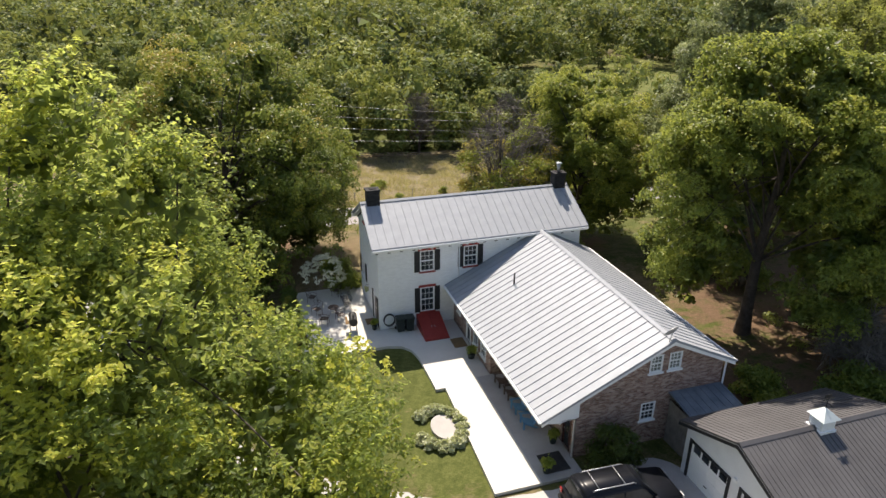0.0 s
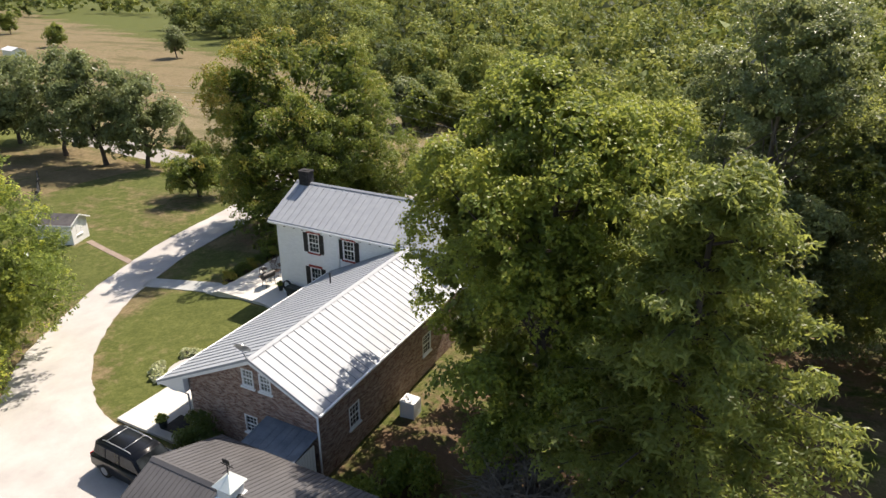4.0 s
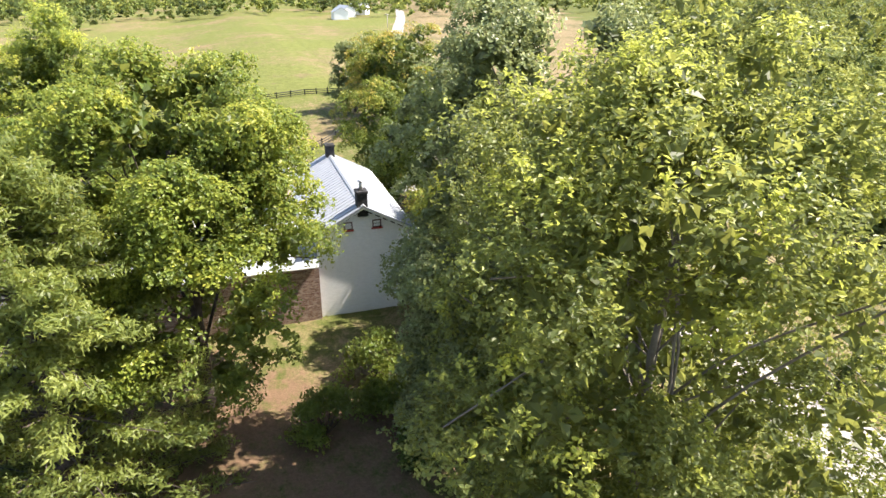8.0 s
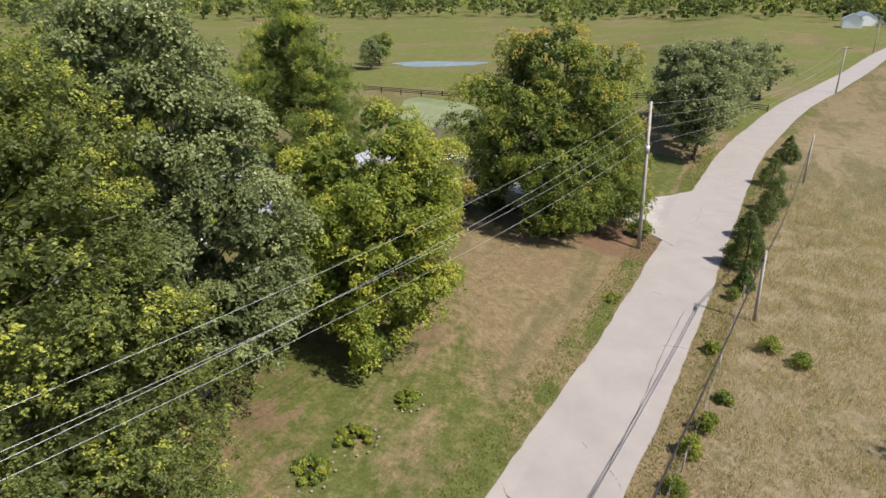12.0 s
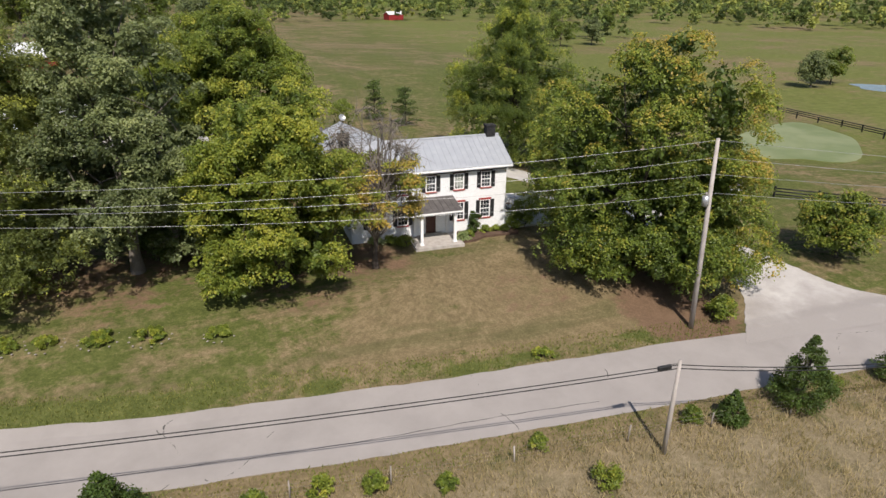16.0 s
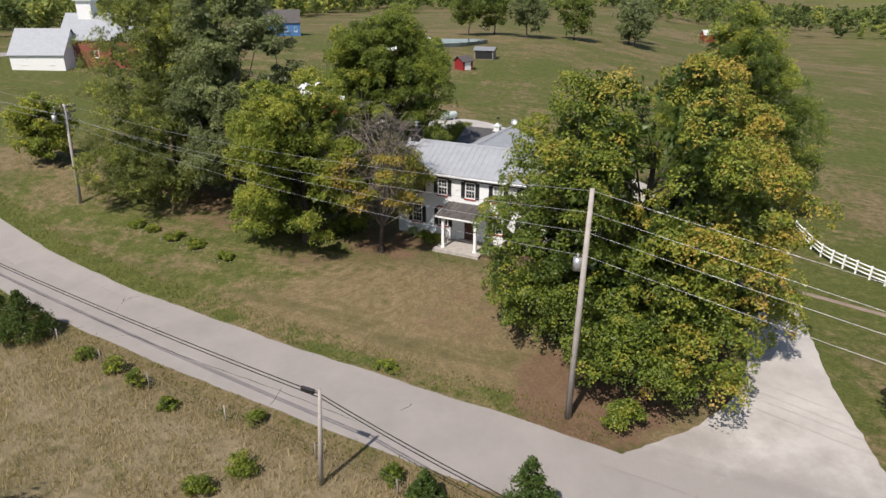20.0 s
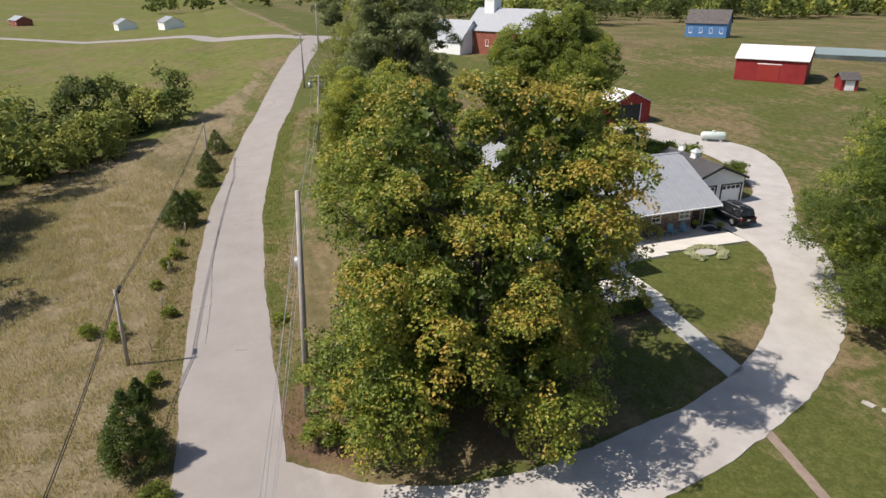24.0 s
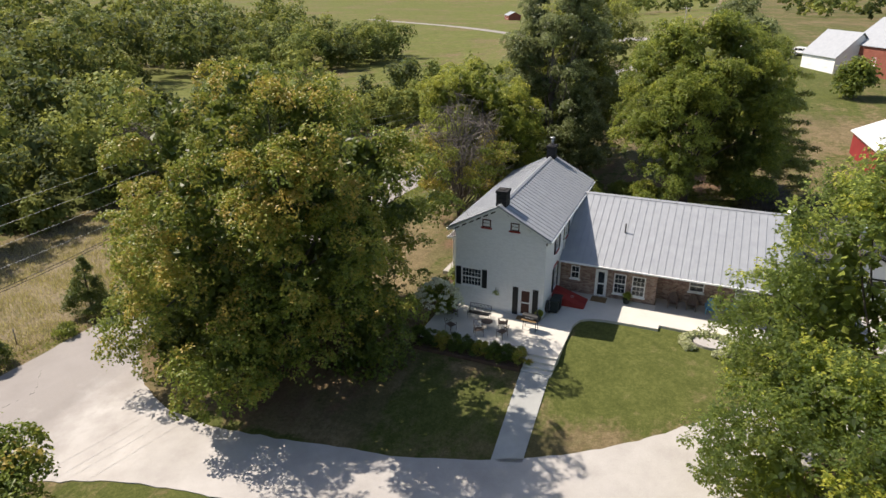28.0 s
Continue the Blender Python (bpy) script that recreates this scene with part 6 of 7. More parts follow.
# ---- the car ----
def car(at, turn, label="black sport utility car with roof rails", paint=None):
    paint = paint or M_CAR
    c = thing("car", label, "car", at=at, turn=turn)
    L, W = 5.1, 1.96
    # the body's side outline, x ahead, z up
    low = [(-2.52, 0.42), (-2.55, 0.95), (-2.45, 1.05), (1.15, 1.06), (2.30, 0.98), (2.52, 0.80), (2.54, 0.42), (2.1, 0.36), (-2.1, 0.36)]
    bm = prism(low, -W / 2, W / 2, "y")
    bmesh.ops.bevel(bm, geom=[e for e in bm.edges], offset=0.09, segments=3, affect="EDGES")
    part("body", bm, paint, c, smooth=True)
    cab = [(-2.42, 1.05), (-2.22, 1.72), (-1.9, 1.80), (0.25, 1.80), (0.55, 1.72), (1.25, 1.05)]
    bm = bmesh.new()
    prof = []
    for x, z in cab:
        inset = 0.10 + 0.16 * (z - 1.05) / 0.75
        prof.append((x, W / 2 - inset, z))
    a = [bm.verts.new((x, y, z)) for x, y, z in prof]
    b = [bm.verts.new((x, -y, z)) for x, y, z in prof]
    bm.faces.new(a)
    bm.faces.new(b[::-1])
    for i in range(len(a)):
        j = (i + 1) % len(a)
        bm.faces.new((a[i], b[i], b[j], a[j]))
    bmesh.ops.bevel(bm, geom=[e for e in bm.edges], offset=0.09, segments=3, affect="EDGES")
    part("cabin", bm, paint, c, smooth=True)
    def sheet(name, quad, mat, off):
        bm2 = bmesh.new()
        vs = [bm2.verts.new(Vector(p)) for p in quad]
        f = bm2.faces.new(vs)
        bm2.normal_update()
        n = f.normal.copy()
        r = bmesh.ops.extrude_face_region(bm2, geom=[f])
        for v in [e for e in r["geom"] if isinstance(e, bmesh.types.BMVert)]:
            v.co += n * off
        return part(name, bm2, mat, c)
    def sy(z, out=0.006):
        return W / 2 - 0.10 - 0.16 * (z - 1.05) / 0.75 + out
    for s in (1, -1):
        for x0, x1, x2, x3 in ((-2.20, -1.45, -1.45, -2.08), (-1.36, -0.45, -0.45, -1.36), (-0.36, 0.98, 0.44, -0.36)):
            q = [(x0, s * sy(1.14), 1.14), (x1, s * sy(1.14), 1.14), (x2, s * sy(1.64), 1.64), (x3, s * sy(1.64), 1.64)]
            sheet("window", q if s < 0 else q[::-1], M_CARGLASS, 0.01)
    q = [(1.20, -0.78, 1.10), (1.20, 0.78, 1.10), (0.62, 0.66, 1.67), (0.62, -0.66, 1.67)]
    sheet("windscreen", q, M_CARGLASS, 0.03)
    q = [(-2.40, 0.74, 1.14), (-2.40, -0.74, 1.14), (-2.25, -0.64, 1.66), (-2.25, 0.64, 1.66)]
    sheet("rear_window", q, M_CARGLASS, 0.02)
    for s in (1, -1):
        rod("roof_rail", [(-1.8, s * 0.58, 1.82), (-1.7, s * 0.58, 1.88), (0.1, s * 0.58, 1.88), (0.2, s * 0.58, 1.82)], 0.022, M_STEEL, c)
        part("tail_lamp", boxes((-2.57, -2.52, s * 0.80 - 0.10, s * 0.80 + 0.10, 0.78, 1.02), bevel=0.015), M_LAMPRED, c)
        part("headlight", boxes((2.40, 2.53, s * 0.74 - 0.16, s * 0.74 + 0.16, 0.70, 0.86), bevel=0.02), M_STEEL, c)
        part("mirror", boxes((0.95, 1.12, s * 1.02 - 0.10, s * 1.02 + 0.10, 1.08, 1.25), bevel=0.03), paint, c)
    for x in (-1.5, -0.3):
        rod("cross_bar", [(x, -0.57, 1.885), (x, 0.57, 1.885)], 0.018, M_STEEL, c)
    part("number_plate", boxes((-2.575, -2.552, -0.16, 0.16, 0.72, 0.84)), M_WHITE, c)
    part("rear_bumper", boxes((-2.62, -2.40, -0.92, 0.92, 0.40, 0.62), bevel=0.04), M_TYRE, c)
    for x in (-1.55, 1.58):
        for s in (1, -1):
            w = part("wheel", bmesh.new(), M_TYRE, c)
            bm = bmesh.new()
            bmesh.ops.create_cone(bm, cap_ends=True, segments=24, radius1=0.39, radius2=0.39, depth=0.25)
            bmesh.ops.bevel(bm, geom=[e for e in bm.edges if len(e.link_faces) == 2 and abs(e.verts[0].co.z - e.verts[1].co.z) < 1e-4], offset=0.04, segments=2, affect="EDGES")
            bm.to_mesh(w.data)
            bm.free()
            w.matrix_basis = pose(x, s * 0.87, 0.39, 90)
            bm = bmesh.new()
            bmesh.ops.create_cone(bm, cap_ends=True, segments=20, radius1=0.25, radius2=0.22, depth=0.275)
            part("rim", bm, M_STEEL, w)
    return c


car((0.75, 29.55, float(g(0.75, 29.55)) + 0.05), 178)
car((-123.5, 37.2, float(g(-123.5, 37.2)) + 0.02), 60, "white car parked beside the brick hall", M_WHITE)


# ---- terrace furniture ----
def adirondack(mat):
    c = thing("garden_chair", "slatted plastic garden chair on the porch", "chair", "porch chairs")
    for s in (-1, 1):
        part("front_leg", boxes((s * 0.30 - 0.03, s * 0.30 + 0.03, 0.30, 0.38, 0, 0.56)), mat, c)
        part("rear_leg", prism([(0.30, 0.34), (0.30, 0.40), (-0.48, 0.06), (-0.48, 0.0), (-0.40, 0.0)], s * 0.27 - 0.02, s * 0.27 + 0.02, "x"), mat, c)
        part("armrest", boxes((s * 0.34 - 0.07, s * 0.34 + 0.07, -0.36, 0.44, 0.56, 0.585), bevel=0.008), mat, c)
    for k in range(5):
        part("seat_slat", boxes((-0.27, 0.27, -0.22 + k * 0.115, -0.12 + k * 0.115, 0.22 + k * 0.035, 0.245 + k * 0.035)), mat, c)
    for k in range(5):
        x = -0.24 + k * 0.12
        h = 0.98 - 0.05 * (k - 2) ** 2
        part("back_slat", prism([(-0.20, 0.24), (-0.17, 0.24), (-0.45, h), (-0.48, h)], x - 0.052, x + 0.052, "x"), mat, c)
    part("back_rail", boxes((-0.30, 0.30, -0.40, -0.36, 0.54, 0.60)), mat, c)
    return c


ch = adirondack(M_BLUE)
tagged(ch, "blue slatted plastic garden chair on the porch")
ch.matrix_basis = pose(2.25, 21.9, 0, 0, 0, -90)
copy_thing(ch, pose(2.3, 23.2, 0, 0, 0, -98))
ch = adirondack(M_BROWN)
tagged(ch, "brown slatted plastic garden chair on the porch")
ch.matrix_basis = pose(2.2, 19.4, 0, 0, 0, -88)
copy_thing(ch, pose(2.15, 20.65, 0, 0, 0, -92))


def patio_chair(name, label, width, group, lattice=False):
    c = thing(name, label, "chair" if width < 1 else "bench", group)
    w = width / 2
    for s in (-1, 1):
        rod("leg", [(s * w, 0.25, 0), (s * w, 0.25, 0.62), (s * w, -0.22, 0.64)], 0.016, M_BLACK if lattice else M_BROWN, c)
        rod("leg", [(s * w, -0.25, 0), (s * w, -0.22, 0.45), (s * w, -0.34, 0.92)], 0.016, M_BLACK if lattice else M_BROWN, c)
    m = M_BLACK if lattice else M_BROWN
    for k in range(6):
        part("seat_slat", boxes((-w, w, -0.22 + k * 0.08, -0.16 + k * 0.08, 0.43, 0.45)), m, c)
    rod("top_rail", [(-w, -0.34, 0.92), (0, -0.34, 0.96), (w, -0.34, 0.92)], 0.018, m, c)
    n = int(width / 0.22)
    for k in range(n):
        x0 = -w + width * k / n
        x1 = -w + width * (k + 1) / n
        rod("lattice_bar", [(x0, -0.24, 0.50), (x1, -0.335, 0.90)], 0.010, m, c, "", 5)
        rod("lattice_bar", [(x1, -0.24, 0.50), (x0, -0.335, 0.90)], 0.010, m, c, "", 5)
    return c


b1 = patio_chair("garden_bench", "dark metal lattice-backed bench on the terrace", 1.5, "", True)
b1.matrix_basis = pose(9.2, 7.4, 0.05, 0, 0, -90)
p1 = patio_chair("patio_chair", "light metal chair on the terrace", 0.55, "terrace chairs")
p1.matrix_basis = pose(9.9, 9.3, 0.05, 0, 0, 100)
for x, y, a in ((11.3, 8.1, -60), (11.0, 9.6, 160), (9.6, 5.6, -120), (11.4, 6.2, 60)):
    copy_thing(p1, pose(x, y, 0.05, 0, 0, a))
tb = thing("patio_table", "low round metal table on the terrace", "table", at=(10.2, 8.3, 0.05))
rod("tabletop", [(0, 0, 0.48), (0, 0, 0.51)], 0.38, M_BROWN, tb, "", 20)
for a in (0.5, 2.6, 4.7):
    rod("leg", [(0.3 * math.cos(a), 0.3 * math.sin(a), 0), (0.12 * math.cos(a), 0.12 * math.sin(a), 0.48)], 0.014, M_STEEL, tb)
gr = thing("barbecue", "black barrel smoker grill on legs", "grill", at=(9.3, 11.0, 0.05), turn=84)
bm = bmesh.new()
bmesh.ops.create_cone(bm, cap_ends=True, segments=16, radius1=0.27, radius2=0.27, depth=1.05)
bmesh.ops.rotate(bm, verts=bm.verts, matrix=Matrix.Rotation(radians(90), 3, "Y"))
bmesh.ops.translate(bm, verts=bm.verts, vec=(0, 0, 0.88))
part("barrel", bm, M_BLACK, gr)
for x in (-0.45, 0.45):
    for y in (-0.22, 0.22):
        rod("leg", [(x, y, 0), (x * 0.95, y * 0.8, 0.72)], 0.022, M_BLACK, gr)
part("shelf", boxes((-0.5, 0.5, -0.50, -0.26, 0.80, 0.83)), M_TANMAT, gr)
rod("chimney_pipe", [(0.42, 0, 1.1), (0.42, 0, 1.45)], 0.05, M_BLACK, gr)
part("handle", boxes((-0.3, 0.3, -0.33, -0.29, 0.95, 0.98)), M_STEEL, gr)
# cellar bulkhead, bins, hose ring, mats, pots
bk = thing("cellar_hatch", "sloping red steel cellar hatch against the wall", "hatch", at=(4.35, 11.4, 0))
part("frame", prism([(0.0, 0.0), (2.3, 0.0), (2.3, 0.12), (0.0, 0.85)], -0.80, 0.80, "x"), M_RED, bk)
for s in (-1, 1):
    leafd = part("hatch_door", prism([(0.06, 0.838), (2.26, 0.137), (2.26, 0.162), (0.06, 0.865)], min(0.02 * s, 0.74 * s), max(0.02 * s, 0.74 * s), "x"), M_RED, bk)
    part("handle", boxes((s * 0.10 - 0.02, s * 0.10 + 0.02, 1.2, 1.4, 0.50, 0.53)), M_STEEL, leafd)
for k, (x, y) in enumerate(((5.75, 11.95), (6.35, 11.9))):
    bn = thing("wheelie_bin", "dark green wheeled waste bin by the wall", "bin", "waste bins", (x, y, 0.05))
    bm = boxes((-0.27, 0.27, -0.3, 0.3, 0.05, 0.95), bevel=0.03)
    for v in bm.verts:
        if v.co.z < 0.4:
            v.co.x *= 0.82
            v.co.y *= 0.82
    part("body", bm, M_BIN, bn)
    part("lid", boxes((-0.30, 0.30, -0.33, 0.34, 0.95, 1.02), bevel=0.02), M_BIN, bn)
    for s in (-1, 1):
        rod("wheel", [(s * 0.24, -0.28, 0.12), (s * 0.30, -0.28, 0.12)], 0.11, M_TYRE, bn, "", 12)
hr = thing("hose_coil", "black garden hose coiled on the wall", "hose", at=(7.0, 11.46, 0.75))
a = np.linspace(0, 2 * np.pi, 28)
for k in range(3):
    tube("coil", [(0.36 * math.cos(q), 0.02 + k * 0.05, 0.42 * math.sin(q)) for q in a], 0.035, M_BLACK, hr)
for name, lab, x0, x1, y0, y1, m in (("doormat", "large dark rubber mat on the concrete", 1.7, 2.9, 25.45, 26.75, M_MAT), ("doormat", "brown coir mat before the side door", 2.75, 3.6, 13.85, 14.95, M_TANMAT), ("doormat", "small mat before the gable door", 7.75, 8.3, 9.7, 10.5, M_TANMAT)):
    mt = tagged(solid(name, boxes((x0, x1, y0, y1, 0.046, 0.075), bevel=0.006), m), lab, "mat")
for x, y, r in ((3.0, 16.3, 0.32), (2.9, 26.6, 0.28), (7.95, 11.2, 0.22), (1.7, 24.8, 0.25)):
    pt = thing("potted_plant", "leafy green plant in a dark pot", "plant", "potted plants", (x, y, 0.05))
    bm = bmesh.new()
    bmesh.ops.create_cone(bm, cap_ends=True, segments=14, radius1=r * 0.6, radius2=r * 0.85, depth=0.36)
    bmesh.ops.translate(bm, verts=bm.verts, vec=(0, 0, 0.18))
    part("pot", bm, M_BIN, pt)
    v, f, tn = clump_leaves(np.random.default_rng(int(x * 10)), np.array([(0, 0, 0.55), (0.1, 0.1, 0.5), (-0.1, 0.05, 0.6)]), np.array([r, r * 0.8, r * 0.8]), 110, 0.14, 0.9, 0.6, 0.1)
    arrays("foliage", v, f, M_LEAF_GREEN, pt, tone=tn)
hb = thing("hanging_basket", "small hanging flower basket on the gable wall", "flowers", at=(7.72, 8.05, 1.5))
v, f, tn = clump_leaves(np.random.default_rng(3), np.array([(0.1, 0, 0.0), (0.1, 0.1, -0.1)]), np.array([0.18, 0.14]), 60, 0.10, 0.9, 0.5, 0.2)
arrays("foliage", v, f, M_LEAF_VAR, hb, tone=tn)
rod("bracket", [(-0.115, 0, 0.3), (0.1, 0, 0.32), (0.1, 0, 0.1)], 0.012, M_BLACK, hb)
tagged(solid("mulch_bed", prism([(4.9, 3.2), (8.2, 3.1), (8.4, 4.9), (2.8, 4.9), (2.8, 2.6), (4.0, 2.7)], -0.75, -0.02), M_MULCH), "mulched bed along the front wall", "flower bed", kind="structure")
tagged(solid("hedge_bed", prism([(12.42, 4.2), (13.6, 4.2), (13.6, 11.5), (12.42, 11.5)], -1.0, -0.30), M_MULCH), "dark mulch under the terrace hedge", "flower bed", kind="structure")
ringc = tagged(solid("gravel_patch", prism([(6.5 + 0.7 * math.cos(q), 22.0 + 1.0 * math.sin(q)) for q in np.linspace(0, 2 * np.pi, 18)[:-1]], -0.4, 0.03), M_GRAVEL), "pale gravel patch inside the hosta ring", "flower bed", kind="structure")


# ---- utility poles and wires ----
def utility_pole(at, base_z, top_z, lean=(0, 0), r=0.15, arms=0, can=False, label="weathered wooden utility pole"):
    t = thing("utility_pole", label, "utility pole", "roadside utility poles", (at[0], at[1], base_z))
    h = top_z - base_z
    rod("pole", [(0, 0, -0.3), (lean[0] * 0.5, lean[1] * 0.5, h * 0.5), (lean[0], lean[1], h)], [r * 1.15, r, r * 0.72], M_POLE, t, "", 10)
    def on(z):
        return (lean[0] * z / h, lean[1] * z / h, z)
    for k in range(arms):
        z = h - 0.35 - 0.5 * k
        x, y, _ = on(z)
        part("crossarm", boxes((x - 0.06, x + 0.06, y - 1.2, y + 1.2, z - 0.06, z + 0.06)), M_POST, t)
        for dy in (-1.05, -0.4, 0.4, 1.05):
            rod("insulator", [(x, y + dy, z + 0.06), (x, y + dy, z + 0.26)], 0.05, M_STEEL, t, "", 7)
    if can:
        z = h - 4.15
        x, y, _ = on(z)
        for dy in ((0,) if can == 1 else (-0.75, 0.75)):
            zz = z if can == 1 else h - 1.3
            tr = rod("transformer", [(x - 0.36, y - 0.05 + dy, zz - 0.35), (x - 0.36, y - 0.05 + dy, zz + 0.35)], 0.24, M_STEEL, t, "grey transformer can", 12)
            rod("bushing", [(x - 0.36, y - 0.05 + dy, zz + 0.35), (x - 0.36, y - 0.05 + dy, zz + 0.60)], 0.05, M_POLE, tr, "", 7)
    return t


P1, P1T = (14.62, -12.92), (14.66, -12.31, 11.52)
utility_pole(P1, float(g(*P1)), P1T[2], (0.04, 0.6), 0.17, 0, 1, "tall weathered wooden utility pole with transformer")
utility_pole((-39.3, -3.2), float(g(-39.3, -3.2)), 10.0, (-0.6, 0.9), 0.16, 2, 2, "wooden utility pole with crossarms and transformers")
utility_pole((-77.5, 0.8), float(g(-77.5, 0.8)), 12.5, (0, 0), 0.16, 1, 0, "wooden utility pole with one crossarm")
utility_pole((131, -35.5), float(g(131, -35.5)), 7.2, (0, 0), 0.16, 1, 0, "wooden utility pole with one crossarm")
utility_pole((-122, 11), float(g(-122, 11)), 16.0, (0, 0), 0.16, 1, 0, "wooden utility pole with one crossarm")
utility_pole((240, -53), float(g(240, -53)), float(g(240, -53)) + 10, (0, 0), 0.16, 1, 0, "wooden utility pole with one crossarm")
utility_pole((4.72, -23.42), float(g(4.72, -23.42)), 3.22, (0.24, 0.2), 0.12, 0, 0, "short grey wooden telephone pole")
utility_pole((-46.5, -17.3), float(g(-46.5, -17.3)), 3.6, (0.2, 0), 0.12, 0, 0, "short grey wooden telephone pole")
utility_pole((48, -27.5), float(g(48, -27.5)), 3.4, (0, 0), 0.12, 0, 0, "short grey wooden telephone pole")


def wire(name, label, a, b, sag, r=0.011, mat=None, group="overhead wires"):
    a, b = np.array(a, float), np.array(b, float)
    u = np.linspace(0, 1, 26)
    p = a + (b - a) * u[:, None]
    p[:, 2] -= sag * 4 * u * (1 - u)
    ob = tube(name, p, r, mat or M_WIRE, None, "", 5)
    return tagged(ob, label, "wire", group)


for k, dz in enumerate((0.0, 1.15, 2.25, 3.55)):
    top = (P1T[0], P1T[1] - 0.05 * k, P1T[2] - 0.12 - dz)
    wire("power_line", "pale overhead power line along the road", top, (-39.9, -2.3 + (0.9, -1.0, 0.3, -0.4)[k], 9.6 - 0.45 * k), 1.0)
    wire("power_line", "pale overhead power line along the road", top, (131, -35.5 + (1.0, -1.0, 0.4, -0.4)[k], 6.9 - 0.5 * k), 2.6)
    wire("power_line", "pale overhead power line along the road", (-39.9, -2.3 + (0.9, -1.0, 0.3, -0.4)[k], 9.6 - 0.45 * k), (-77.5, 0.8 + (1.0, -1.0, 0.4, -0.4)[k], 12.2 - 0.3 * k), 0.6)
for k in range(2):
    wire("telephone_cable", "black telephone cable along the field fence", (4.95, -23.2, 2.95 - 0.22 * k), (-46.3, -17.3, 3.3 - 0.22 * k), 0.55, 0.028, M_CABLE)
    wire("telephone_cable", "black telephone cable along the field fence", (4.95, -23.2, 2.95 - 0.22 * k), (48, -27.5, 3.1 - 0.22 * k), 2.1, 0.028, M_CABLE)
spl = thing("cable_splice_box", "black cable splice case hung beside the pole", "utility box", at=(4.2, -23.1, 2.95))
part("case", boxes((-0.45, 0.35, -0.09, 0.09, -0.2, 0.05), bevel=0.04), M_BLACK, spl)
rod("hanger", [(-0.3, 0, 0.04), (0.75, -0.05, 0.06)], 0.015, M_BLACK, spl)

# ---- fences ----
ff = thing("field_fence", "low wire field fence on weathered posts", "fence")
FENCE = spline([(-62, -13.2), (-48, -17.4), (-36, -18.9), (-20, -20.1), (-9.8, -21.2), (3.4, -22.0), (14, -22.8), (28, -24.3), (44, -26.0)], 4)
rf = np.random.default_rng(9)
for k, (x, y) in enumerate(FENCE):
    z = float(g(x, y))
    if math.hypot(x, y) < 70 and k % 2 == 0:
        rod("post", [(x, y, z - 0.2), (x + rf.normal() * 0.06, y + rf.normal() * 0.06, z + 1.15 + rf.uniform(-0.1, 0.15))], 0.045, M_POST if k % 6 else M_POLE, ff, "", 6)
for dz in (0.25, 0.5, 0.75, 1.0):
    tube("strand", [(x, y, float(g(x, y)) + dz) for x, y in FENCE], 0.005, M_POST, ff, "", 4)
wf = thing("rail_fence", "white three-rail board fence by the drive", "fence")
WF = spline([(27.0, 25.0), (29.0, 19.3), (31.5, 16.6), (34.5, 14.2)], 3)
for k, (x, y) in enumerate(WF):
    z = float(g(x, y))
    part("post", boxes((x - 0.07, x + 0.07, y - 0.07, y + 0.07, z - 0.2, z + 1.25), bevel=0.01), M_WHITE, wf)
    if k:
        x0, y0 = WF[k - 1]
        z0 = float(g(x0, y0))
        for dz in (0.4, 0.75, 1.1):
            rod("rail", [(x0, y0, z0 + dz), (x, y, z + dz)], 0.07, M_WHITE, wf, "", 4)
df = thing("dark_rail_fence", "dark weathered rail fence at the pasture", "fence")
DF = [(43.0, 9.0), (46.5, 6.2), (50, 3.2), (54, 0.5), (58, -2.0)]
for k, (x, y) in enumerate(DF):
    z = float(g(x, y))
    part("post", boxes((x - 0.08, x + 0.08, y - 0.08, y + 0.08, z - 0.2, z + 1.3)), M_BLACK, df)
    if k:
        x0, y0 = DF[k - 1]
        for dz in (0.35, 0.7, 1.05):
            rod("rail", [(x0, y0, float(g(x0, y0)) + dz), (x, y, z + dz)], 0.075, M_BLACK, df, "", 4)
pf = thing("pasture_fence", "dark board fence along the far pasture", "fence")
PF = [(97, -22), (98, -10), (97, 0), (97, 12), (98, 30), (100, 50), (103, 75)]
for k, (x, y) in enumerate(PF):
    if k:
        x0, y0 = PF[k - 1]
        for s in np.linspace(0, 1, 5)[:-1]:
            xx, yy = x0 + (x - x0) * s, y0 + (y - y0) * s
            part("post", boxes((xx - 0.1, xx + 0.1, yy - 0.1, yy + 0.1, float(g(xx, yy)) - 0.2, float(g(xx, yy)) + 1.4)), M_BLACK, pf)
        for dz in (0.4, 0.8, 1.2):
            rod("rail", [(x0, y0, float(g(x0, y0)) + dz), (x, y, float(g(x, y)) + dz)], 0.09, M_BLACK, pf, "", 4)

# flat slabs let into the lawn by the drive
for x, y, a in ((25.5, 18.05, 20), (26.4, 18.55, 35)):
    slab = tagged(solid("stepping_stone", prism([(-0.34, -0.20), (0.30, -0.24), (0.36, 0.16), (-0.10, 0.24), (-0.36, 0.14)], -0.12, 0.06), M_STONE), "flat pale stepping stone set in the lawn", "stone", "stepping stones")
    slab.matrix_world = pose(x, y, float(g(x, y)), 0, 0, a)

